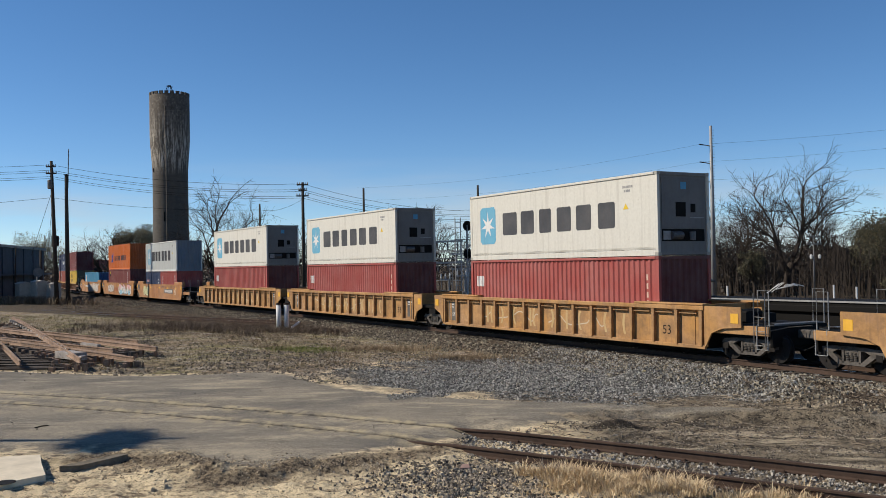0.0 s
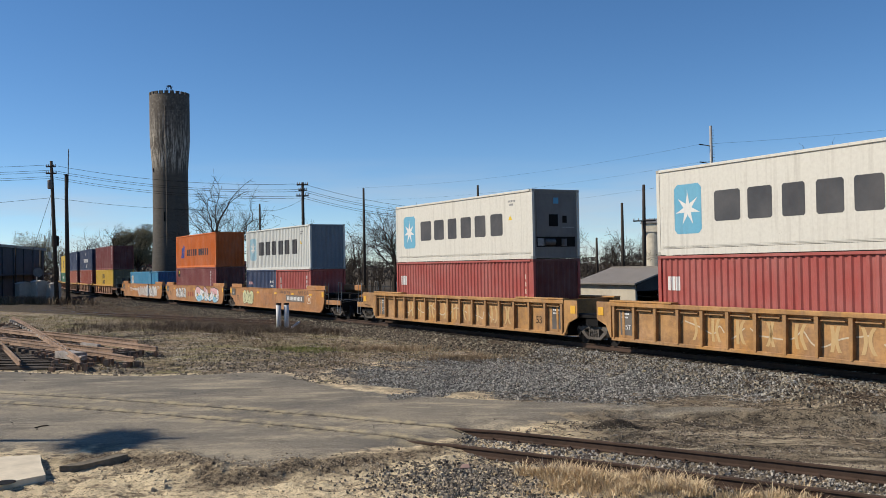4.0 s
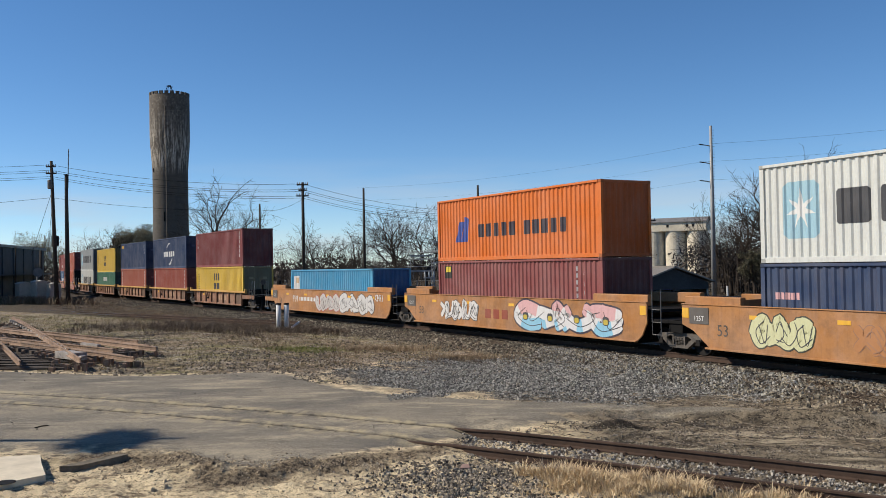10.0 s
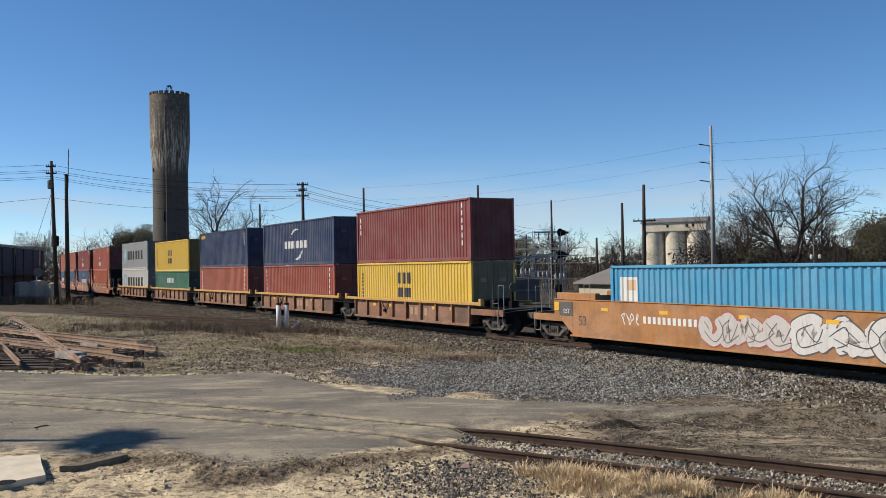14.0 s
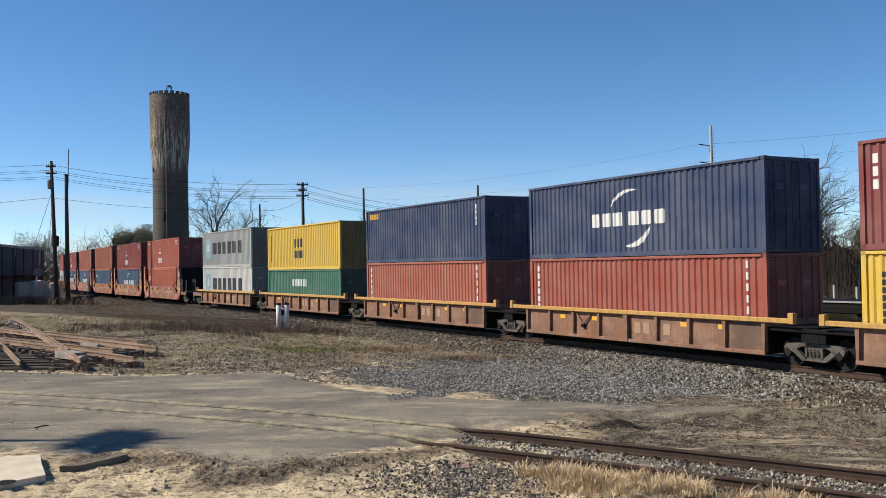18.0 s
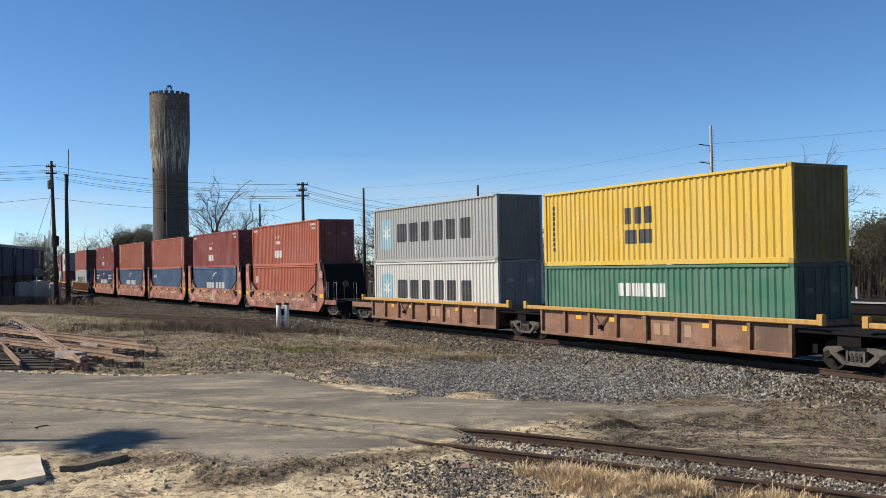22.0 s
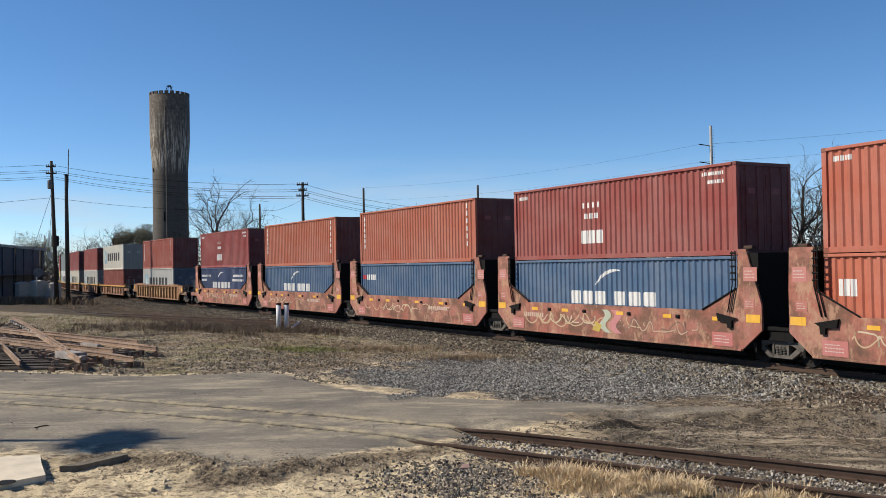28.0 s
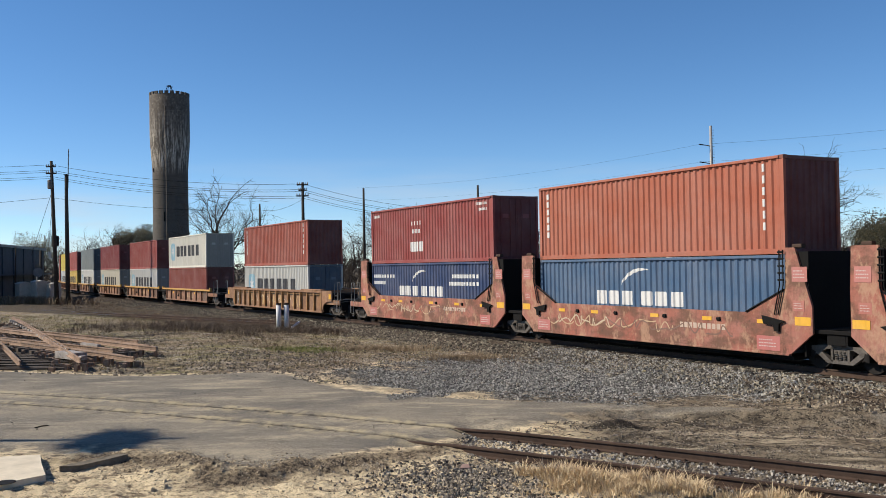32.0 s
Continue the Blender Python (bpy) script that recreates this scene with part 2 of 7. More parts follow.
def lumps(px, py, scale, seed):
    return np.array([noise.fractal((x * scale, y * scale, seed), 0.8, 2.1, 3) for x, y in zip(px, py)])


def height(px, py, gap, pad, gravel, rough):
    """Height of the ground."""
    bank = np.maximum(ramp(-gap, 1.9, 3.6), ramp(gap, 1.9, 3.6))
    z = (-0.12 - 0.30 * ramp(-gap, 14, 4) - 0.45 * ramp(gap, 1, 4)) * bank - 0.23 * (1 - bank)
    on_pad = ramp(pad, -0.1, 0.5) * (py < 45)
    z = z * (1 - on_pad) - 0.065 * on_pad
    # a low ridge of dumped gravel beside the line
    for cx, cy, h, r in ((6.0, 26.9, 0.40, 0.75), (7.2, 25.9, 0.28, 0.8), (8.2, 25.0, 0.34, 0.75), (9.2, 23.7, 0.30, 0.8), (9.2, 22.2, 0.16, 0.8), (3.4, 18.1, 0.14, 0.35), (-2.4, 14.6, 0.10, 0.5), (-4.3, 14.3, 0.10, 0.5), (-3.3, 14.2, 0.08, 0.4), (-1.6, 15.3, 0.07, 0.35)):
        z = z + h * np.exp(-((px - cx) ** 2 + (py - cy) ** 2) / (r * r))
    z = z + (0.13 + 0.06 * rough) * np.exp(-((pad + 0.42) / 0.36) ** 2) * ramp(px, -6.2, -5.2) * ramp(px, -1.8, -3.0) * (py < 18)
    sid = py - (17.89 - 0.6425 * px - 0.00942 * px * px)
    # the flangeways of the buried siding, with dust banked beside them
    for off in (0.14, 1.60):
        d = np.abs(sid + off) * 0.84
        z = z + (0.030 * np.exp(-((d - 0.20) / 0.09) ** 2) - 0.045 * np.exp(-(d / 0.07) ** 2)) * on_pad * (px < 1.2) * (py < 40)
    bed = ramp(sid, 1.3, 0.5) * ramp(sid, -3.2, -2.4) * ramp(px, 0.0, 0.8) * (px < 30)
    z = z * (1 - bed) - 0.235 * bed
    amp = (0.012 * ramp(pad, -0.2, 0.3) + 0.035 * (1 - ramp(pad, -0.2, 0.3))) * np.where(np.abs(gap) < 2.2, 0.3, 1.0) * (1 - 0.8 * bed)
    return z + rough * amp


def clod_relief(px, py, pad):
    """Lumpy relief of the loose soil in the foreground."""
    out = np.zeros(px.shape)
    near = py < 19
    out[near] = (0.050 * lumps(px[near] * 0.7, py[near] * 1.3, 3.2, 31.0) + 0.028 * lumps(px[near], py[near], 9.0, 37.0)) * ramp(-pad[near], -0.1, 0.4) * (1 - ramp(px[near], 0.3, 1.2) * 0.6)
    mid = (py >= 17) & (py < 26) & (px > 1.0)
    out[mid] += 0.030 * lumps(px[mid] * 0.6, py[mid] * 1.2, 2.6, 33.0) * ramp(-pad[mid], -0.1, 0.5) * ramp(py[mid], 17.0, 19.0)
    return out


def ground():
    rows = np.concatenate([np.linspace(4.0, 10.0, 20)[:-1], np.geomspace(10.0, 18.0, 150)[:-1], np.geomspace(18.0, 130.0, 250)[:-1], np.geomspace(130.0, 4000.0, 40)])
    cols = np.linspace(-0.66, 0.66, 380)
    gy, gx = np.meshgrid(rows, cols, indexing="ij")
    gx = (gx * np.maximum(gy, 9.0)).ravel()
    gy = gy.ravel()
    gap = line_gap(gx, gy)
    pad, gravel = inside(gx, gy, PAD), inside(gx, gy, GRAVEL)
    rough = lumps(gx, gy, 0.9, 3.0) + 0.5 * lumps(gx, gy, 3.5, 8.0)
    z = height(gx, gy, gap, pad, gravel, rough)
    z = z + clod_relief(gx, gy, pad)
    wander = lumps(gx, gy, 0.22, 14.0)
    gravel, pad = gravel + 2.4 * wander, pad + 0.45 * lumps(gx, gy, 0.5, 21.0) + ramp(gx, 1.0, 4.0) * (1.1 * lumps(gx * 0.45, gy * 1.6, 0.8, 27.0) - 0.3)
    z = np.where(gy > 135, -0.5 + 0 * z, z)
    nr, nc = len(rows), len(cols)
    v = [tuple(p) for p in np.stack([gx, gy, z], 1).tolist()]
    f = [(i * nc + j, i * nc + j + 1, (i + 1) * nc + j + 1, (i + 1) * nc + j) for i in range(nr - 1) for j in range(nc - 1)]
    n = len(v)
    # the same sheet goes on to both sides and behind
    v += [(-4000, 4, -0.3), (-4000, 4000, -0.5), (4000, 4, -0.3), (4000, 4000, -0.5), (-4000, -4000, -0.3), (4000, -4000, -0.3)]
    f += [(n, 0, (nr - 1) * nc, n + 1), (nc - 1, n + 2, n + 3, nr * nc - 1)]
    f += [tuple([n + 4, n + 5, n + 2] + list(range(nc - 1, -1, -1)) + [n])]
    me = bpy.data.meshes.new("ground")
    me.from_pydata(v, [], f)
    me.shade_smooth()
    grass = ramp(-pad, 0.0, 0.8) * ramp(-gravel, -0.2, 1.5) * (gy > 22) * ramp(np.abs(gap), 2.6, 4.2)
    stone = ramp(gravel, -1.5, 1.3)
    cross = (gx + 75) * 0.667 + (gy - 113) * 0.745
    ballast = 1 - ramp(np.abs(gap), 3.0, 4.4)
    # dark ballast by the crossing; the round patch is shade painted under the pile
    dark_bed_and_shade = np.maximum(ramp(cross, -2.6, -1.2) * (gx < -7) * (gy > 48) * ramp(gap, 30, 20), 1 - ramp(np.hypot((gx + 18.0) / 1.3, (gy - 38.0) / 2.3) + 2.5 * wander, 2.6, 4.6))
    # the ground beyond the line is darkened as well
    dark_bed_and_shade = np.maximum(dark_bed_and_shade, ramp(gap, 2.0, 5.0))
    for name, m in (("pad", ramp(pad, -0.6, 0.6)), ("stone", stone), ("ballast", ballast), ("grass", grass), ("dark_bed_and_shade", dark_bed_and_shade), ("dirt", np.exp(-np.abs(pad + 0.55) / 0.55) * (gy < 18) * ramp(gx, 1.2, -0.4) * ramp(gx, -7.5, -6.0)), ("debris", ramp(gx, 1.5, 3.5) * (gy < 24))):
        a = me.attributes.new(name, "FLOAT", "POINT")
        a.data.foreach_set("value", np.concatenate([m, np.zeros(6)]).astype(np.float32))
    k = Nodes("ground_mixed", 0.95)
    k.b.inputs["Specular IOR Level"].default_value = 0.15
    p = k.place()
    n1, n2, n3, n4 = k.noise(p, 0.35, 5), k.noise(p, 2.6, 6, 0.65), k.noise(p, 14.0, 6, 0.75), k.noise(p, 45.0, 4, 0.7)
    cells = k.node("ShaderNodeTexVoronoi", Vector=p, Scale=17.0)
    small = k.node("ShaderNodeTexVoronoi", Vector=p, Scale=42.0)
    chip = k.node("ShaderNodeSeparateColor", Color=cells.outputs["Color"]).outputs[0]
    grit = k.node("ShaderNodeSeparateColor", Color=small.outputs["Color"]).outputs[0]
    xyz = k.node("ShaderNodeSeparateXYZ", Vector=p).outputs

    clump = k.noise(k.place((0.8, 0.8, 1)), 5.5, 5, 0.7)
    blot = k.noise(k.place((0.45, 0.8, 1)), 1.7, 7, 0.72)

    def speck(base, value, lo, hi, fac=1.0):
        """Grain by grain lighter and darker."""
        tone = k.span(value, 0.0, 1.0, lo, hi)
        return k.mix(fac, base, k.node("ShaderNodeCombineXYZ", X=tone, Y=tone, Z=tone).outputs[0], "MULTIPLY")

    def edge(name, soft=0.35):
        return k.span(k.math("ADD", k.attr(name).outputs["Fac"], k.math("MULTIPLY", k.math("SUBTRACT", n2, 0.5), 1.4)), 0.5 - soft, 0.5 + soft)
    # sandy soil with clods and dark crumbs; shade in the hollows is painted on
    clods = k.noise(k.place((0.7, 1.7, 1)), 3.4, 7, 0.72)
    sand = k.mix(k.span(clods, 0.38, 0.50), (0.20, 0.15, 0.10), (0.76, 0.62, 0.40))
    sand = k.mix(k.math("MULTIPLY", k.span(grit, 0.80, 0.92, 0, 0.7), k.span(n2, 0.4, 0.6)), sand, (0.07, 0.055, 0.041))
    litter = k.mix(k.math("POWER", grit, 1.8), (0.026, 0.021, 0.016), (0.33, 0.275, 0.195))
    dusty = k.noise(k.place((0.35, 1.5, 1)), 0.9, 6, 0.6)
    litter = k.mix(k.span(clump, 0.46, 0.54, 0, 0.75), litter, (0.29, 0.235, 0.16))
    litter = k.mix(k.span(dusty, 0.54, 0.61, 0, 0.9), litter, (0.50, 0.42, 0.295))
    litter = k.mix(k.span(n1, 0.55, 0.7, 0, 0.4), litter, (0.10, 0.085, 0.045))
    earth = k.mix(k.span(n3, 0.42, 0.58), (0.055, 0.042, 0.031), (0.30, 0.235, 0.155))
    litter = k.mix(k.span(k.noise(k.place((0.7, 1.4, 1)), 1.5, 7, 0.7), 0.50, 0.60, 0, 0.7), litter, (0.035, 0.028, 0.021))
    sand = k.mix(edge("dirt", 0.3), sand, earth)
    sand = k.mix(k.attr("debris").outputs["Fac"], sand, litter)
    # thin winter grass: brown, straw and green patches with bare crumbs
    turf = k.mix(k.span(k.math("ADD", k.math("MULTIPLY", n2, 0.5), k.math("MULTIPLY", n3, 0.5)), 0.42, 0.58), (0.075, 0.055, 0.037), (0.37, 0.285, 0.175))
    patch = k.noise(k.place((0.30, 0.65, 1)), 0.55, 5, 0.6)
    turf = k.mix(k.span(patch, 0.51, 0.60, 0, 0.7), turf, k.mix(n3, (0.125, 0.125, 0.038), (0.30, 0.265, 0.10)))
    turf = k.mix(k.span(patch, 0.44, 0.34, 0, 0.6), turf, (0.155, 0.11, 0.075))
    turf = k.mix(k.span(clump, 0.48, 0.56, 0.0, 0.55), turf, (0.06, 0.048, 0.034))
    turf = k.mix(k.span(blot, 0.50, 0.57, 0.0, 0.7), turf, k.mix(chip, (0.11, 0.095, 0.075), (0.40, 0.35, 0.27)))
    turf = speck(turf, chip, 0.75, 1.85)
    turf = k.mix(k.span(k.noise(k.place((0.6, 1.5, 1)), 1.3, 7, 0.7), 0.52, 0.62, 0, 0.65), turf, (0.05, 0.038, 0.027))
    turf = k.mix(k.span(chip, 0.80, 0.97, 0, 0.6), turf, (0.36, 0.31, 0.23))
    c = k.mix(edge("grass"), sand, turf)
    # worn grey paving with tan dust lying along it
    streaks = k.noise(k.place((0.42, 1.25, 1)), 0.95, 11, 0.76)
    slab = k.mix(k.span(n1, 0.40, 0.60), (0.150, 0.137, 0.116), (0.255, 0.224, 0.172))
    slab = k.mix(k.span(streaks, 0.50, 0.62, 0, 0.8), slab, (0.43, 0.368, 0.262))
    slab = k.mix(k.span(n4, 0.46, 0.64, 0, 0.6), slab, (0.085, 0.075, 0.062))
    slab = k.mix(k.span(n4, 0.50, 0.36, 0, 0.45), slab, (0.42, 0.37, 0.28))
    slab = k.mix(k.span(n3, 0.56, 0.68, 0, 0.6), slab, (0.085, 0.074, 0.059))
    slab = k.mix(k.span(blot, 0.55, 0.63, 0, 0.5), slab, (0.125, 0.11, 0.09))
    slab = speck(slab, grit, 0.78, 1.2)
    # the two flangeways of the buried siding, with dust swept along them
    f = k.math("ADD", k.math("SUBTRACT", xyz[1], 17.89), k.math("ADD", k.math("MULTIPLY", xyz[0], 0.6425), k.math("MULTIPLY", k.math("MULTIPLY", xyz[0], xyz[0]), 0.00942)))
    f = k.math("ADD", f, k.math("MULTIPLY", k.math("SUBTRACT", k.noise(p, 2.2, 4, 0.6), 0.5), 0.07))
    for off in (0.14, 1.60):
        d = k.math("ABSOLUTE", k.math("ADD", f, off))
        slab = k.mix(k.math("MULTIPLY", k.span(d, 0.65, 0.2), k.span(n2, 0.45, 0.6, 0, 0.7)), slab, (0.43, 0.36, 0.225))
        slab = k.mix(k.math("MULTIPLY", k.span(d, 0.13, 0.06), k.span(clump, 0.36, 0.52, 0.35, 0.95)), slab, (0.045, 0.038, 0.03))
    c = k.mix(edge("pad", 0.2), c, slab)
    # near-black grains put the shadows between stones into the colour
    grey = k.mix(k.math("POWER", chip, 1.5), (0.024, 0.022, 0.020), (0.36, 0.345, 0.305))
    grey = k.mix(k.span(blot, 0.48, 0.58, 0, 0.6), grey, (0.075, 0.062, 0.048))
    c = k.mix(edge("stone", 0.25), c, grey)
    rusty = k.mix(k.math("POWER", chip, 1.5), (0.024, 0.018, 0.014), (0.24, 0.19, 0.135))
    c = k.mix(edge("ballast", 0.2), c, rusty)
    # dark bed, far side and the pile's painted shade
    c = k.mix(k.math("MULTIPLY", edge("dark_bed_and_shade", 0.3), 0.82), c, k.mix(grit, (0.018, 0.014, 0.011), (0.085, 0.066, 0.05)))
    k.color(c)
    loose_part = k.math("SUBTRACT", 1.0, k.math("MULTIPLY", k.attr("pad").outputs["Fac"], 0.72))
    stony = k.math("MAXIMUM", k.math("MAXIMUM", k.attr("stone").outputs["Fac"], k.attr("ballast").outputs["Fac"]), k.math("MULTIPLY", k.attr("debris").outputs["Fac"], 0.5))
    pebbly = k.math("ADD", k.math("MULTIPLY", k.math("SUBTRACT", 1.0, cells.outputs["Distance"]), 0.6), k.math("MULTIPLY", k.math("SUBTRACT", 1.0, small.outputs["Distance"]), 0.35))
    relief = k.math("ADD", k.math("MULTIPLY", pebbly, stony), k.math("ADD", k.math("MULTIPLY", clods, 1.5), k.math("MULTIPLY", n3, 0.35)))
    k.bump(k.math("MULTIPLY", relief, loose_part), 1.0, 0.085)
    me.materials.append(k.m)
    return tagged(new("ground", me), "dusty yard ground of sand, gravel and thin winter grass", "ground", kind="structure")


ground()


# ---- tracks ----
RAIL = [(-0.068, 0.0), (0.068, 0.0), (0.068, 0.018), (0.012, 0.035), (0.012, 0.125), (0.036, 0.135), (0.036, 0.165), (0.028, 0.172), (-0.028, 0.172), (-0.036, 0.165), (-0.036, 0.135), (-0.012, 0.125), (-0.012, 0.035), (-0.068, 0.018)]


def swept_rail(pts, top):
    """A rail along plan points; the top of its head at height top."""
    v, n = [], len(RAIL)
    for i, p in enumerate(pts):
        a, b = pts[max(i - 1, 0)], pts[min(i + 1, len(pts) - 1)]
        ang = math.atan2(b[1] - a[1], b[0] - a[0])
        z = top[i] if isinstance(top, list) else top
        v += [(p[0] - q * math.sin(ang), p[1] + q * math.cos(ang), z - 0.172 + h) for q, h in RAIL]
    f = [(i * n + k, (i + 1) * n + k, (i + 1) * n + (k + 1) % n, i * n + (k + 1) % n) for i in range(len(pts) - 1) for k in range(n)]
    return Shape().add(v, f + [tuple(range(n)), tuple(range(len(v) - n, len(v)))[::-1]])


def shiny(me, top_faces):
    """Gives the running surface its own polished material."""
    me.materials.append(RAILSIDE)
    me.materials.append(RAILTOP)
    n = len(RAIL)
    for i, p in enumerate(me.polygons):
        if i % n == 7 and i < top_faces:
            p.material_index = 1
    return me


def track(name, label, middle, top, ties, polished=True, tie_top=0.185):
    """Two rails and their ties along plan points (x, y, heading)."""
    tr = thing(name, label, "railway track")
    for side in (-0.7525, 0.7525):
        pts = [(x - side * math.sin(a), y + side * math.cos(a)) for x, y, a in middle]
        sh = swept_rail(pts, top)
        me = sh.mesh("rail")
        if polished:
            shiny(me, (len(pts) - 1) * len(RAIL))
        part("rail", me, RAILSIDE, tr)
    base = shared("tie", lambda: Shape().box(-0.115, 0.115, -1.29, 1.29, -0.16, 0, 0.0).mesh("tie"))
    for x, y, a, z in ties:
        part("tie", base, TIE, tr, at=pose(x, y, z - tie_top, random.uniform(-0.6, 0.6), 0, math.degrees(a) + random.uniform(-1.5, 1.5)))
    return tr


def main_track():
    mid = [on_line(s) for s in np.arange(-200, 60, 1.0)]
    ties = []
    for s in np.arange(-95, 34, 0.53):
        x, y, a = on_line(s)
        ties.append((x, y, a, 0.0))
    track("main_track", "busy main-line track with polished rails on ballast", mid, 0.0, ties)


def old_siding():
    pts = []
    for x in np.arange(-26, 22, 0.6):
        a = math.atan(-0.6425 - 0.01884 * x)
        pts.append((x + 0.7525 * math.sin(a), siding_y(x) - 0.7525 * math.cos(a), a))
    ties = []
    x = 0.9
    while x < 16:
        a = math.atan(-0.6425 - 0.01884 * x)
        ties.append((x + 0.7525 * math.sin(a), siding_y(x) - 0.7525 * math.cos(a), a, -0.05))
        x += 0.53 * math.cos(a)
    tops = [-0.05 - 0.03 * min(1.0, max(0.0, (0.6 - p[0]) / 0.8)) for p in pts]
    tr = track("old_siding", "rusty old siding sunk into the yard's paving", pts, tops, ties, False)
    plate = Shape().box(-0.1, 0.1, -0.09, 0.16, 0, 0.012).box(-0.05, -0.02, 0.07, 0.11, 0, 0.055).box(0.03, 0.06, -0.085, -0.05, 0, 0.05).mesh("tie_plate")
    for x, y, a, z in ties:
        for side in (-1, 1):
            q = side * 0.7525
            part("tie_plate", plate, RAILSIDE, tr, at=pose(x - q * math.sin(a), y + q * math.cos(a), z - 0.184, 0, 0, math.degrees(a) + (0 if side < 0 else 180)))


def crossing_track():
    """A second line that comes in from the west and meets the main line on the level."""
    a0, b0 = Vector((-75.0, 113.0)), Vector((-8.0, 53.0))
    d = (b0 - a0).normalized()
    mid = [(*(a0 + d * q), math.atan2(d.y, d.x)) for q in np.arange(0, (b0 - a0).length, 1.5)]
    ties = []
    track("crossing_track", "second track crossing the grass towards the main line", mid, -0.12, ties)


main_track()
old_siding()
crossing_track()


# ---- trees ----
def bare_tree(name, x, y, z, tall, spread, seed, label, levels=5, lean=0.0):
    """A leafless winter tree: a trunk, and a crown of limbs and ever finer twigs."""
    rnd = random.Random(seed)
    tree = thing(name, label, "tree", at=Matrix.Translation((x, y, z)))
    trunk, crown = Shape(), Shape()
    share, kids = (0.25, 0.35, 0.26, 0.175, 0.115, 0.07), (4, 5, 4, 4, 4)
    gnarl = (0.10, 0.26, 0.36, 0.42, 0.45, 0.45)

    def grow(p, d, r, level):
        length = tall * share[level] * rnd.uniform(0.7, 1.2)
        n = (5, 6, 5, 3, 2, 2)[level]
        pts, rad = [p], [r]
        q, e = p.copy(), d.copy()
        for i in range(n):
            e = (e + Vector((rnd.gauss(0, 0.7), rnd.gauss(0, 0.7), rnd.gauss(0.12 if level < 4 else -0.02, 0.5))) * gnarl[level]).normalized()
            q = q + e * length / n
            pts.append(q.copy())
            rad.append(r * (1 - (0.3 if level == 0 else 0.48) * (i + 1) / n))
        (trunk if level == 0 else crown).tube(pts, rad, 8 if level == 0 else 5 if level < 3 else 3, caps=level == 0)
        if level >= levels:
            return
        for k in range(kids[level]):
            f = 1.0 if k == 0 else rnd.uniform(0.55 if level == 0 else 0.28, 1.0)
            i = min(int(f * n), n - 1)
            start = pts[i].lerp(pts[i + 1], f * n - i)
            along = (pts[i + 1] - pts[i]).normalized()
            a = rnd.uniform(0, 2 * math.pi) if level else 2 * math.pi * (k + rnd.uniform(-0.3, 0.3)) / kids[0]
            u = along.orthogonal().normalized()
            w = along.cross(u)
            side = math.tan(radians(rnd.uniform(24, 62) * (0.45 if k == 0 else 1.0))) * (0.28 + 0.7 * spread)
            nd = (along + (u * math.cos(a) + w * math.sin(a)) * side + Vector((0, 0, 0.22 if level < 3 else 0.0))).normalized()
            grow(start, nd, max(rad[i] * (0.8 if k == 0 else rnd.uniform(0.5, 0.72)), 0.014), level + 1)
    grow(Vector((0, 0, -0.2)), Vector((lean, 0, 1)).normalized(), tall * 0.029, 0)
    part("trunk", trunk, BARK, tree, smooth=True)
    part("crown", crown, BARK, tree, "bare grey-brown limbs and twigs")
    return tree


def leaf_material(name, dark, light):
    k = Nodes(name, 0.7)
    r = k.node("ShaderNodeNewGeometry").outputs["Random Per Island"]
    k.color(k.mix(r, dark, light))
    return k.m


EVERGREEN = leaf_material("evergreen_leaf", (0.016, 0.018, 0.009), (0.115, 0.095, 0.042))
OAKLEAF = leaf_material("live_oak_leaf", (0.09, 0.082, 0.045), (0.36, 0.305, 0.18))


def leafy_tree(name, x, y, z, tall, wide, seed, label, leaves=2600, mat=None, size=0.42):
    """A tree in leaf: trunk, limbs and a crown of many small leaf clumps in uneven lobes."""
    rnd = random.Random(seed)
    tree = thing(name, label, "tree", at=Matrix.Translation((x, y, z)))
    part("trunk", Shape().tube([(0, 0, -0.3), (0.1, 0, tall * 0.25), (-0.1, 0.1, tall * 0.6)], [tall * 0.03, tall * 0.024, tall * 0.01], 8), BARK, tree)
    lobes = [(Vector((rnd.uniform(-0.34, 0.34) * wide, rnd.uniform(-0.34, 0.34) * wide, tall * rnd.uniform(0.42, 0.84))), rnd.uniform(0.12, 0.22) * wide) for _ in range(22)]
    limbs = Shape()
    for c, r in lobes:
        limbs.tube([(0, 0, tall * 0.3), c * 0.6 + Vector((0, 0, tall * 0.12)), c], [tall * 0.012, tall * 0.007, 0.02], 4)
    part("branching", limbs, BARK, tree)
    crown = Shape()
    for _ in range(leaves):
        c, r = rnd.choice(lobes)
        d = Vector((rnd.gauss(0, 1), rnd.gauss(0, 1), rnd.gauss(0, 0.8))).normalized()
        p = c + d * r * (1.12 * rnd.random() ** 0.4) * (1 + 0.35 * noise.noise((c + d * r) * 0.9))
        a = Vector((rnd.gauss(0, 1), rnd.gauss(0, 1), rnd.gauss(0, 1))).normalized()
        b = a.orthogonal().normalized()
        s = size * rnd.uniform(0.5, 1.2)
        w = a.cross(b)
        crown.add([tuple(p + a * s), tuple(p + b * s * 0.5), tuple(p - a * s), tuple(p - b * s * 0.5), tuple(p + w * s * 0.3)], [(0, 1, 4), (1, 2, 4), (2, 3, 4), (3, 0, 4)])
    part("crown", crown, mat or EVERGREEN, tree)
    return tree


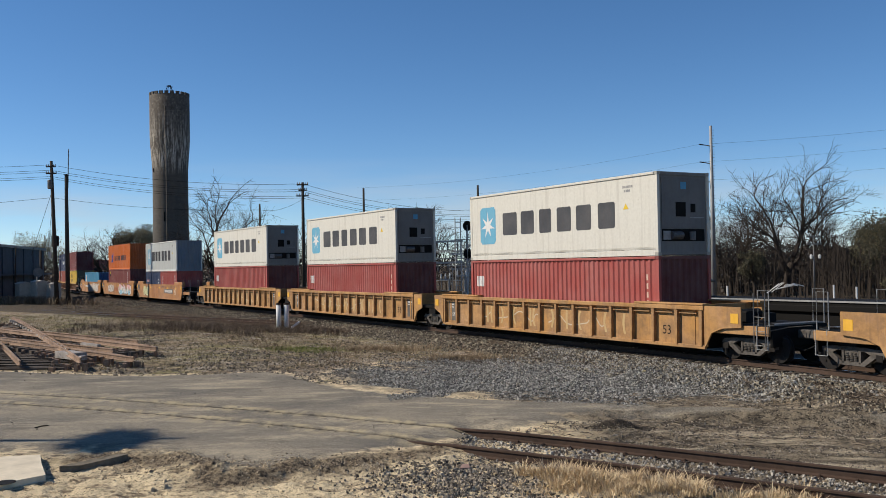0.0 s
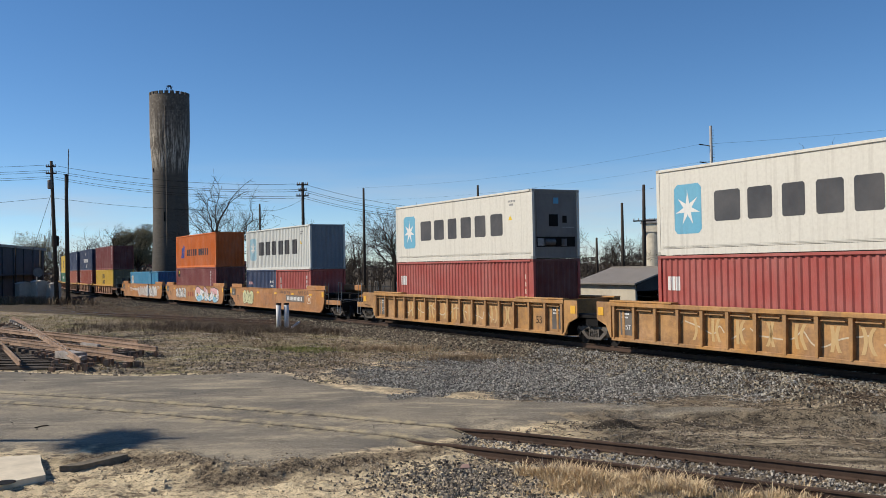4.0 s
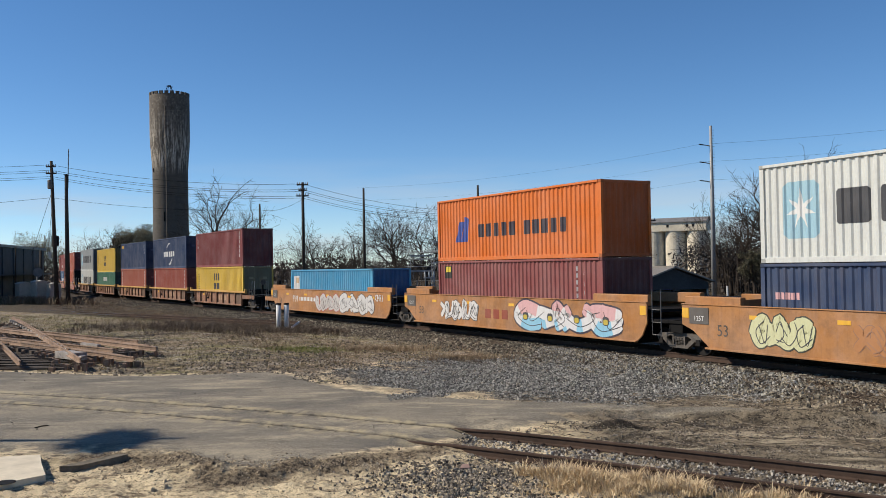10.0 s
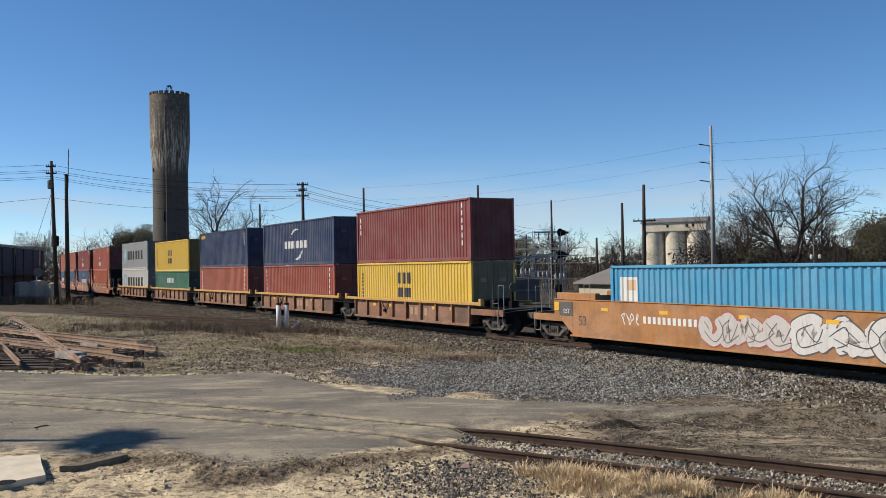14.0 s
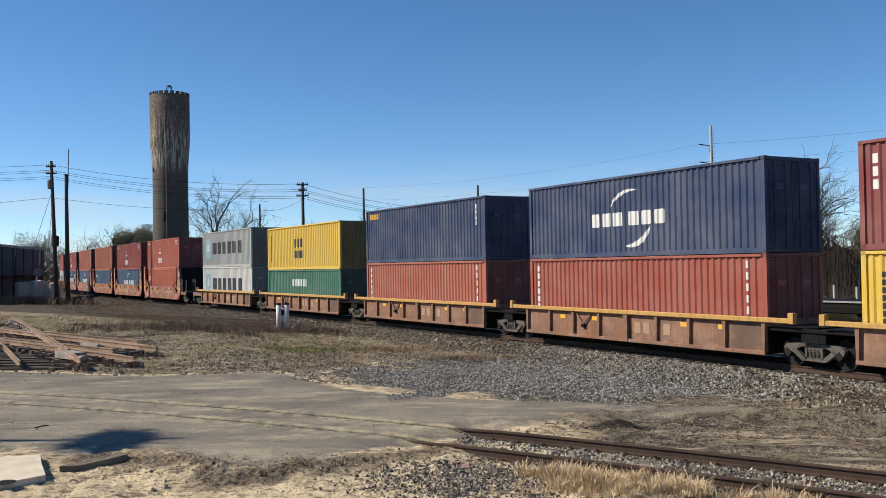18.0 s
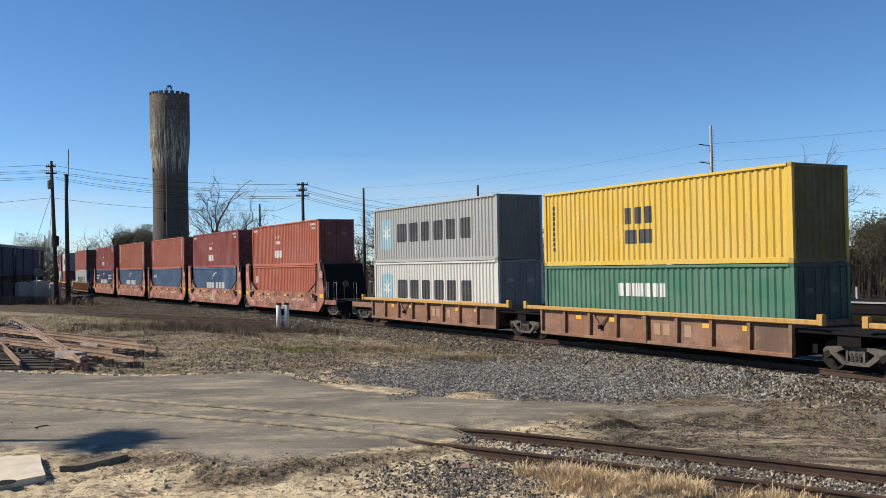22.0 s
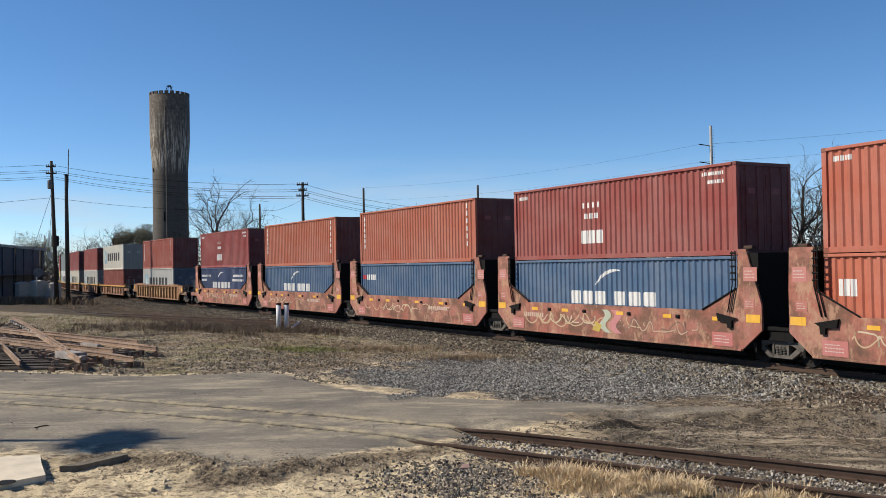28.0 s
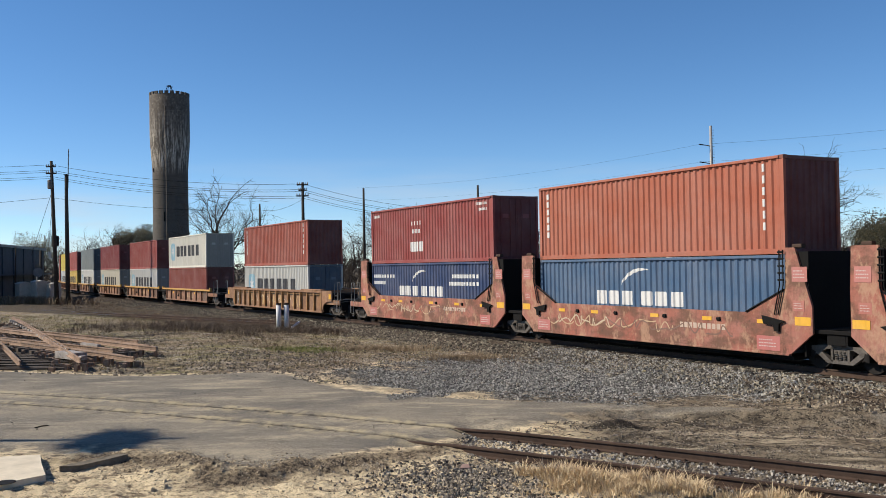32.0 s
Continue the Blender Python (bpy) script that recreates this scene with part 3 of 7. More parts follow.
def brush(name, label, x0, x1, y0, y1, tall, count, seed, mat):
    """A far thicket of bare stems, one mass."""
    rnd = random.Random(seed)
    s = Shape()
    for _ in range(count):
        x, y = rnd.uniform(x0, x1), rnd.uniform(y0, y1)
        h = tall * rnd.uniform(0.45, 1.1)
        top = Vector((x + rnd.uniform(-1, 1) * h * 0.15, y, h))
        s.tube([(x, y, -0.6), tuple(top)], [0.07, 0.015], 3, False)
        for _ in range(9):
            f = rnd.uniform(0.25, 0.95)
            p = Vector((x, y, -0.6)).lerp(top, f)
            d = Vector((rnd.uniform(-1, 1), rnd.uniform(-0.6, 0.6), rnd.uniform(0.3, 1.2))).normalized() * h * rnd.uniform(0.12, 0.3)
            s.tube([p, p + d], [0.03, 0.008], 3, False)
            for _ in range(2):
                q = p + d * rnd.uniform(0.4, 0.9)
                e = Vector((rnd.uniform(-1, 1), rnd.uniform(-0.6, 0.6), rnd.uniform(0, 1))).normalized() * h * 0.1
                s.tube([q, q + e], [0.018, 0.006], 3, False)
    return tagged(part(name, s, mat), label, "thicket", kind="stuff")


GREYTWIG = plain("brush_twig", (0.052, 0.041, 0.033), 0.95, 0, 3)

# ---- water tower ----
def water_tower():
    k = Nodes("stained_concrete", 0.9)
    ob = k.where("Object")
    bands = k.node("ShaderNodeTexWave", Vector=k.where("Object", (0, 0, 1)), Scale=0.9, Distortion=1.2).outputs["Fac"]
    drip = k.noise(k.where("Object", (1.0, 1.0, 0.16)), 1.1, 7, 0.7)
    fine = k.noise(ob, 2.2, 6, 0.7)
    c = k.mix(k.span(fine, 0.3, 0.7), (0.058, 0.049, 0.039), (0.145, 0.122, 0.094))
    c = k.mix(k.span(drip, 0.45, 0.60, 0, 0.7), c, (0.06, 0.053, 0.046))
    ring = k.noise(k.where("Object", (0.25, 0.25, 2.2)), 1.3, 5, 0.6)
    c = k.mix(k.span(ring, 0.52, 0.62, 0, 0.5), c, (0.055, 0.047, 0.04))
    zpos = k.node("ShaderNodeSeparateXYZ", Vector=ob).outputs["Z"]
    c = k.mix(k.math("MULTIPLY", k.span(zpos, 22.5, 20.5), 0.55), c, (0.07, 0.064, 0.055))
    zone = k.math("MULTIPLY", k.span(zpos, 20.5, 23.5), k.span(zpos, 32.5, 27))
    runs = k.noise(k.where("Object", (2.4, 2.4, 0.12)), 2.0, 5, 0.7)
    c = k.mix(k.math("MULTIPLY", zone, k.span(runs, 0.48, 0.60, 0, 0.85)), c, (0.52, 0.48, 0.41))
    blots = k.noise(k.where("Object", (0.8, 0.8, 0.5)), 2.6, 7, 0.75)
    c = k.mix(k.math("MULTIPLY", k.span(zpos, 21, 24), k.span(blots, 0.56, 0.63, 0, 0.4)), c, (0.40, 0.36, 0.30))
    c = k.mix(k.math("MULTIPLY", k.span(zpos, 24, 27), k.span(blots, 0.46, 0.38, 0, 0.75)), c, (0.045, 0.032, 0.024))
    c = k.mix(k.span(bands, 0.85, 0.98, 0, 0.25), c, (0.36, 0.31, 0.24))
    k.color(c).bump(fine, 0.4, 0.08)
    x, y = -49.3, 165.0
    tw = thing("water_tower", "old stained concrete water tower with a wider tank", "water tower", at=pose(x, y, -0.5))
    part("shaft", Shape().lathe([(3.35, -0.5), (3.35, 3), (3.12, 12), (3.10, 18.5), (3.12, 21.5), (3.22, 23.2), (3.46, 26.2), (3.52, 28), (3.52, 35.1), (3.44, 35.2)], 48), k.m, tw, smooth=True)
    part("window", Shape().box(-0.05, 0.4, -3.16, -3.02, 21.2, 22.0), BLACK, tw, "small dark opening")
    part("window", Shape().box(-2.45, -2.2, -2.2, -1.9, 21.2, 21.9), BLACK, tw)
    part("window", Shape().box(-0.3, -0.05, -3.18, -3.04, 12.3, 14.0), BLACK, tw)
    part("service_pipe", Shape().tube([(0.25, -3.1, 0), (0.25, -3.0, 20), (0.25, -3.40, 27), (0.25, -3.42, 33)], 0.2, 8), k.m, tw, "vertical concrete duct")
    block = Shape().box(-0.33, 0.33, -0.13, 0.13, 0, 0.5).mesh("merlon")
    for i in range(22):
        a = 2 * math.pi * i / 22
        part("merlon", block, k.m, tw, at=pose(3.4 * math.cos(a), 3.4 * math.sin(a), 35.15, 0, 0, math.degrees(a) + 90))
    bea = Shape()
    for i in range(4):
        a = math.pi / 4 + i * math.pi / 2
        bea.tube([(1.1 * math.cos(a), 1.1 * math.sin(a), 35.2), (0.35 * math.cos(a), 0.35 * math.sin(a), 37.0)], 0.06, 5)
    bea.tube([(-1, -1, 36), (1, -1, 36)], 0.04, 4).tube([(-0.5, -0.5, 37), (0.5, 0.5, 37)], 0.06, 5).disc((0, 0, 37.1), (0, 0, 1), 0.35, 0.15, 10)
    part("beacon_frame", bea, BLACK, tw, "black iron frame")


water_tower()


# ---- poles and wires ----
def utility_pole(x, y, top, r=0.17, lean=0.0, label="dark weathered wooden utility pole", arms=(), name="utility_pole", base=-0.6, mat=None):
    """A tapered pole; arms: (height, half-width) of crossarms, with insulators."""
    po = thing(name, label, "utility pole", at=pose(x, y, base))
    h = top - base
    part("pole", Shape().tube([(0, 0, 0), (lean * h / 2, 0, h / 2), (lean * h, 0, h)], [r, r * 0.85, r * 0.62], 10), mat or WOOD, po, smooth=True)
    for z, w in arms:
        cx = lean * (z - base)
        part("crossarm", Shape().box(cx - w, cx + w, -0.17, -0.07, z - base - 0.06, z - base + 0.06), mat or WOOD, po)
        for q in (-0.92, -0.5, 0.5, 0.92):
            part("insulator", Shape().lathe([(0.03, 0), (0.055, 0.06), (0.05, 0.14), (0.02, 0.2)], 8, cx + q * w, -0.12).mesh("insulator"), GALV, po, at=Matrix.Translation((0, 0, z - base + 0.05)))
    return po


def wire(ends, sag=0.8, r=0.016, label="thin black overhead cable", name="cable"):
    s = Shape()
    for p, q in zip(ends[:-1], ends[1:]):
        p, q = Vector(p), Vector(q)
        pts = []
        for i in range(13):
            f = i / 12
            w = p.lerp(q, f)
            w.z -= sag * 4 * f * (1 - f)
            pts.append(w)
        s.tube(pts, r, 4, False)
    return tagged(part(name, s, BLACK), label, "cable")


def poles():
    a = utility_pole(-39.95, 94, 14.6, 0.24, -0.03, "tall dark utility pole with a transformer", ((14.0, 0.5), (13.3, 0.55)))
    part("transformer", Shape().lathe([(0.22, 0), (0.26, 0.1), (0.26, 0.85), (0.2, 0.95)], 12, -0.55, -0.1).mesh("transformer"), STEEL, a, "grey transformer can", at=Matrix.Translation((0, 0, 12.3)))
    part("guy_wire", Shape().tube([(-0.3, 0, 12.4), (-2.6, 0, 5.5)], 0.02, 4).tube([(-0.2, 0, 12.4), (-1.0, 0, 5.0)], 0.02, 4), BLACK, a)
    b = utility_pole(-38.8, 94, 13.2, 0.25, -0.006)
    part("mast", Shape().tube([(0.1, 0, 12.4), (0.2, 0, 16.4)], 0.05, 5), STEEL, b, "thin metal mast")
    utility_pole(-13.8, 90, 11.55, 0.2, 0.0, "utility pole with two stacked crossarms", ((11.3, 0.55), (10.75, 0.4), (10.2, 0.6)))
    utility_pole(-22.1, 110, 10.9, 0.16)
    utility_pole(-9.5, 110, 12.6, 0.19, 0.0, arms=())
    p = utility_pole(3.9, 100, 11.85, 0.18, 0.004)
    for z in (10.9, 9.5, 7.9):
        part("brace_arm", Shape().tube([(0.0, -0.1, z), (0.55, -0.1, z + 0.12), (1.0, -0.1, z - 0.75)], 0.05, 5), WOOD, p)
    utility_pole(15.6, 130, 12.1, 0.2)
    utility_pole(17.8, 90, 8.95, 0.2)
    utility_pole(18.75, 85, 10.3, 0.22, 0.012, "leaning utility pole with one long crossarm", ((6.9, 1.05),))
    utility_pole(6.7, 100, 7.0, 0.24, 0, "short dark wooden post beside the yard")
    utility_pole(18.6, 110, 6.1, 0.2, 0, "short dark wooden post beside the yard")
    utility_pole(10.1, 110, 6.6, 0.14, 0, "thin pole in the switchyard", ((6.2, 0.5),))
    p = utility_pole(30.55, 75, 5.05, 0.07, 0, "small pale service pole with two crossarms", ((4.9, 0.6), (4.3, 0.6)), mat=STEEL)
    for q in (-0.25, 0.45):
        part("lamp_can", Shape().lathe([(0.1, 0), (0.13, 0.25), (0.05, 0.35)], 8, q, -0.1).mesh("lamp_can"), WHITE, p, at=Matrix.Translation((0, 0, 3.7)))
    utility_pole(-49.0, 104, 6.0, 0.12, 0.02, "thin leaning dark pole by the cabinets")
    utility_pole(-46.0, 104, 5.6, 0.22, 0, "short dark wooden post beside the yard")
    st = thing("steel_pole", "tall grey steel transmission pole with short arms", "transmission pole", at=pose(27.65, 93, -0.6))
    part("shaft", Shape().tube([(0, 0, 0), (0, 0, 17.5)], [0.29, 0.13], 12), GALV, st, smooth=True)
    for z in (11.7, 13.6, 15.4):
        part("arm", Shape().tube([(0, 0, z), (-1.0, 0, z + 0.18)], [0.06, 0.04], 6), STEEL, st)
        part("insulator", Shape().tube([(-0.8, 0, z + 0.15), (-1.2, 0, z + 0.2)], 0.06, 6), BLACK, st)
    rungs = Shape()
    for i in range(30):
        z = 8.9 + i * 0.28
        rungs.tube([(0.06, -0.19, z), (0.28, -0.19, z)], 0.02, 4)
    part("step_pegs", rungs, STEEL, st)
    for dz in (0.0, 0.55, 0.75, 1.2, 1.4):
        wire([(-80, 84, 14.4 - dz), (-40.4, 94, 14.2 - dz), (-13.8, 90, 11.4 - dz), (4.0, 100, 9.0 - dz * 0.8), (15.6, 130, 8.0 - dz)], 0.7)
    wire([(-95, 90, 8.0), (-40.4, 94, 10.8), (-22.1, 110, 10.2), (-13.8, 90, 9.9)], 0.5)
    for z in (11.3, 13.2, 15.0):
        wire([(26.5, 93, z), (74.4, 79.4, z + 3.7)], 0.9, 0.008)
        wire([(26.5, 93, z), (-12.4, 130.2, z - 0.6)], 0.9, 0.006)


poles()


# ---- background planting ----
def planting():
    bare = [(-30.0, 125, 16.8, 0.85, 11), (-103.0, 229, 14.0, 0.9, 28), (-98.5, 232, 12.5, 0.9, 29), (-69.5, 190, 13.6, 0.45, 12), (-21.3, 150, 10.7, 0.7, 13), (-14.4, 140, 10.0, 0.5, 14), (-2.6, 118, 12.0, 0.85, 15), (-6.6, 125, 12.5, 0.5, 16), (4.5, 140, 9.9, 0.5, 17),
            (18.8, 150, 10.8, 0.6, 18), (23.0, 120, 8.0, 0.8, 19), (36.2, 112, 10.5, 0.5, 20), (31.6, 100, 11.4, 0.5, 21), (34.4, 92, 14.8, 0.66, 23), (41.0, 100, 10.6, 0.7, 24), (39.2, 92, 6.0, 0.6, 25)]
    for x, y, tall, spread, seed in bare:
        bare_tree("bare_tree", x, y, -0.6, tall, spread, seed, "leafless grey-brown winter tree with fine twigs")
    leafy_tree("oak_tree", -101.5, 230, -0.6, 14.6, 12.5, 31, "brownish live oak with a thin crown behind the yard", 5000, OAKLEAF, 0.17)
    leafy_tree("evergreen_tree", -65.5, 195, -0.6, 14.2, 10.5, 32, "dark evergreen tree with a rounded crown", 20000, OAKLEAF, 0.19)
    leafy_tree("oak_tree", 13.9, 170, -0.6, 9.2, 11.5, 33, "brown winter oak behind the switchyard", 9000, OAKLEAF, 0.16)
    leafy_tree("evergreen_tree", 41.5, 85, -0.6, 8.0, 8.5, 34, "dark green pine-like tree at the wood's edge", 14000, EVERGREEN, 0.12)
    leafy_tree("evergreen_bush", 35.5, 70, -0.6, 3.6, 3.4, 35, "dark evergreen bush below the trees", 3000, EVERGREEN, 0.11)
    leafy_tree("evergreen_tree", 44.5, 92, -0.6, 7.2, 7.0, 36, "dark green pine-like tree at the wood's edge", 9000, EVERGREEN, 0.12)
    leafy_tree("evergreen_bush", 30.0, 88, -0.6, 5.2, 3.2, 37, "dark evergreen bush below the trees", 2600, EVERGREEN, 0.12)
    brush("far_woods", "distant brown line of leafless woods", -110, 150, 205, 240, 8.5, 620, 41, GREYTWIG)
    brush("thicket", "tangled brown thicket below the trees", 29.5, 60, 96, 112, 5.2, 380, 42, GREYTWIG)
    brush("thicket", "tangled brown scrub behind the cars", 30, 52, 74, 92, 4.2, 260, 43, GREYTWIG)
    brush("thicket", "low brown scrub around the switchyard", -24, 26, 122, 138, 4.0, 330, 44, GREYTWIG)
    wood = Shape()
    rnd = random.Random(50)
    for _ in range(20000):
        x = rnd.uniform(-130, 170)
        y = rnd.uniform(215, 260)
        top = 4.6 + 1.5 * noise.noise((x * 0.05, 3, 1)) + 0.8 * noise.noise((x * 0.3, 7, 1))
        z = rnd.uniform(-0.6, top)
        s = rnd.uniform(0.22, 0.55)
        a = Vector((rnd.gauss(0, 1), rnd.gauss(0, 1), rnd.gauss(0, 1))).normalized() * s
        b = a.orthogonal().normalized() * s * 0.6
        p = Vector((x, y, z))
        wood.add([tuple(p + a), tuple(p + b), tuple(p - a), tuple(p - b)], [(0, 1, 2, 3)])
    for _ in range(17000):
        x = rnd.uniform(29, 66)
        y = rnd.uniform(100, 118)
        top = 4.6 + 1.2 * noise.noise((x * 0.2, 5, 1))
        p = Vector((x, y, rnd.uniform(-0.6, top)))
        s = rnd.uniform(0.1, 0.3)
        a = Vector((rnd.gauss(0, 1), rnd.gauss(0, 1), rnd.gauss(0, 1))).normalized() * s
        b = a.orthogonal().normalized() * s * 0.6
        wood.add([tuple(p + a), tuple(p + b), tuple(p - a), tuple(p - b)], [(0, 1, 2, 3)])
    tagged(part("undergrowth", wood, leaf_material("dead_leaves", (0.018, 0.015, 0.012), (0.075, 0.058, 0.042))), "dense brown undergrowth of the far woods", "undergrowth", kind="stuff")


planting()


# ---- buildings ----
def silos():
    conc = plain("pale_silo_concrete", (0.80, 0.72, 0.56), 0.9, 0, 0.6, 0.35)
    roof = plain("grey_sheet_roof", (0.24, 0.23, 0.22), 0.6)
    si = thing("grain_elevator", "pale concrete grain silos under a long headhouse", "silo", at=pose(50.9, 198, -0.6, 0, 0, -30))
    for x in (-4.85, -0.15, 4.55):
        part("silo", Shape().lathe([(2.28, 0), (2.28, 10.2)], 28, x, 0), conc, si)
    part("headhouse", Shape().prism([(-7.0, -2.4, 10.2), (-7.0, 2.4, 10.2), (-7.0, 2.4, 12.1), (-7.0, 0, 12.9), (-7.0, -2.4, 12.1)], (14.0, 0, 0)), conc, si)
    part("roof", Shape().prism([(-7.2, -2.7, 12.05), (-7.2, 0, 13.0), (-7.2, 2.7, 12.05), (-7.2, 2.7, 12.2), (-7.2, 0, 13.15), (-7.2, -2.7, 12.2)], (14.4, 0, 0)), roof, si)
    for x in (-1.5, 2.7, 4.0):
        part("window", Shape().box(x, x + 0.5, -2.45, -2.38, 11.0, 11.6), BLACK, si)


def shed():
    """A low shed with a grey sheet roof; its open gable faces the line."""
    k = Nodes("grey_roof_sheet", 0.6)
    w = k.node("ShaderNodeTexWave", Vector=k.where("Object"), Scale=7.0).outputs["Fac"]
    k.color(k.mix(k.noise(k.where("Object"), 1.2, 4), (0.15, 0.135, 0.12), (0.24, 0.215, 0.185))).bump(w, 0.3, 0.02)
    wall = plain("cream_sheet_wall", (0.55, 0.50, 0.40), 0.7, 0, 2.0, 0.2)
    sh = thing("storage_shed", "low cream shed with a grey sheet roof and open gable", "shed", at=pose(10.45, 55.0, -0.7, 0, 0, -62))
    L, W = 5.2, 2.6
    for g in (-1, 1):
        ring = [(-0.4, g * (W + 0.35), 2.55), (-0.4, 0, 3.42), (-0.4, 0, 3.50), (-0.4, g * (W + 0.35), 2.63)]
        part("roof_slope", Shape().prism(ring if g < 0 else ring[::-1], (L + 0.4, 0, 0)), k.m, sh)
    part("wall", Shape().box(-0.2, L - 0.3, -W - 0.06, -W + 0.06, 0, 2.6), wall, sh)
    part("wall", Shape().box(-0.2, L - 0.3, W - 0.06, W + 0.06, 0, 2.6), wall, sh)
    # the gable's dark colour is painted shade
    part("gable", Shape().prism([(L - 0.3, -W, 2.2), (L - 0.3, W, 2.2), (L - 0.3, W, 2.55), (L - 0.3, 0, 3.4), (L - 0.3, -W, 2.55)], (0.08, 0, 0)), plain("shaded_gable", (0.06, 0.065, 0.07), 0.8), sh)
    part("wall", Shape().box(-0.2, -0.1, -W, W, 0, 2.6), wall, sh)
    part("post", Shape().box(L - 0.35, L - 0.2, -0.08, 0.08, 0, 2.3), WOOD, sh)
    # black sheet added inside to paint the interior's shade
    part("dark_interior_sheet", Shape().box(0.5, 0.6, -W, W, 0, 2.5), BLACK, sh)
    part("roof_ridge", Shape().box(-0.4, L, -0.12, 0.12, 3.47, 3.53), k.m, sh)


def warehouse():
    """A long dark warehouse beyond the poles."""
    cl = plain("dark_blue_sheet", (0.055, 0.085, 0.108), 0.7, 0, 1.5)
    wh = thing("warehouse", "long dark sheet-metal warehouse beside the far track", "warehouse", at=pose(-53.1, 114.5, -0.6, 0, 0, 101.8))
    part("wall", Shape().box(-22, 11.5, -0.2, 16, 0, 6.7), cl, wh)
    part("roof", Shape().prism([(-22.5, -0.5, 6.7), (-22.5, 16.5, 6.7), (-22.5, 16.5, 7.05), (-22.5, -0.5, 7.0)], (34.4, 0, 0)), plain("grey_green_roof", (0.26, 0.29, 0.28), 0.6), wh)
    for i in range(7):
        part("wall_rib", Shape().box(-20 + i * 5, -19.8 + i * 5, -0.32, -0.2, 0, 6.7), cl, wh)
    part("dock_awning", Shape().box(-22, 10.7, -1.4, -0.2, 3.4, 3.55), cl, wh)


silos()
shed()
warehouse()


# ---- signals and switchyard ----
def signal(x, y, label, facing=1):
    """A two-headed searchlight signal on a lattice mast."""
    sg = thing("railway_signal", label, "railway signal", at=pose(x, y, -0.6))
    mast = Shape()
    for a in (-0.22, 0.22):
        mast.tube([(a, 0, 0), (a, 0, 7.6)], 0.04, 5)
    for i in range(19):
        mast.tube([(-0.22, 0, i * 0.4), (0.22, 0, i * 0.4)], 0.022, 4)
    part("ladder_mast", mast, GALV, sg)
    part("mast", Shape().tube([(0.75, 0, 0), (0.75, 0, 7.0)], 0.08, 8), GALV, sg)
    for z in (6.9, 4.6):
        hd = part("signal_head", Shape().box(0.85, 1.3, -0.22, 0.22, z - 0.3, z + 0.24, 0.08), BLACK, sg, "black signal head with a hood")
        part("target_disc", Shape().disc((0.78, -0.02, z), (0.5, -0.8, 0), 0.42, 0.04, 18), BLACK, hd)
        part("hood", Shape().tube([(1.2, -0.1, z), (1.6, -0.25, z - 0.05)], [0.13, 0.14], 10), BLACK, hd)
    part("platform", Shape().box(-0.3, 1.1, -0.35, 0.35, 5.75, 5.80), GALV, sg)


def gantry(x, y, w, h, label):
    g = thing("switchyard_gantry", label, "steel gantry", at=pose(x, y, -0.6))
    for a in (-w / 2, w / 2):
        p = Shape()
        for dx, dy in ((-0.2, -0.2), (0.2, -0.2), (0.2, 0.2), (-0.2, 0.2)):
            p.tube([(a + dx, dy, 0), (a + dx * 0.6, dy * 0.6, h)], 0.035, 4)
        for i in range(int(h / 0.6)):
            z = i * 0.6
            p.tube([(a - 0.2, -0.2, z), (a + 0.2, -0.2, z + 0.6)], 0.022, 3).tube([(a + 0.2, 0.2, z), (a - 0.2, 0.2, z + 0.6)], 0.022, 3)
        part("lattice_post", p, GALV, g)
    for z in (h - 0.2, h * 0.62):
        part("beam", Shape().box(-w / 2, w / 2, -0.1, 0.1, z - 0.1, z + 0.1), GALV, g)
        for i in range(3):
            q = -w / 2 + w * (i + 0.5) / 3
            part("insulator_string", Shape().tube([(q, 0, z - 0.1), (q, 0, z - 0.9)], 0.07, 6), STEEL, g)
    return g


def switchyard():
    signal(1.25, 75, "tall railway signal with two black heads beside the switchyard")
    signal(11.5, 95, "tall railway signal with two black heads, farther off")
    for x, y, w, h in ((0.5, 96, 3.2, 6.4), (4.4, 99, 3.4, 6.0), (8.4, 104, 3.6, 6.6), (12.6, 108, 3.6, 7.6), (3.0, 108, 4.2, 5.2), (10.0, 98, 3.0, 4.6), (-2.5, 102, 2.6, 5.0)):
        gantry(x, y, w, h, "grey lattice steel gantry in the electric switchyard")
    rnd = random.Random(61)
    for i in range(9):
        x, y = -1.5 + i * 1.7, 93 + rnd.uniform(0, 4)
        b = thing("breaker", "grey switchgear stand with three insulators", "switchgear", "switchgear in the yard", at=pose(x, y, -0.6))
        hh = rnd.uniform(1.8, 2.8)
        part("stand", Shape().tube([(-0.4, 0, 0), (-0.4, 0, hh)], 0.05, 4).tube([(0.4, 0, 0), (0.4, 0, hh)], 0.05, 4).box(-0.6, 0.6, -0.1, 0.1, hh, hh + 0.12), GALV, b)
        for q in (-0.45, 0, 0.45):
            part("insulator", Shape().lathe([(0.05, 0), (0.09, 0.1), (0.06, 0.2), (0.09, 0.3), (0.06, 0.45), (0.03, 0.6)], 8, q, 0).mesh("insulator"), WHITE, b, at=Matrix.Translation((0, 0, hh + 0.12)))
    t = thing("transformer_unit", "dark grey power transformer with cooling fins", "transformer", at=pose(4.6, 90, -0.6))
    part("tank", Shape().box(-0.9, 0.9, -0.6, 0.6, 0.2, 2.1, 0.06), STEEL, t)
    for i in range(5):
        part("fin", Shape().box(-0.8 + i * 0.36, -0.74 + i * 0.36, -0.9, -0.6, 0.4, 1.8), STEEL, t)
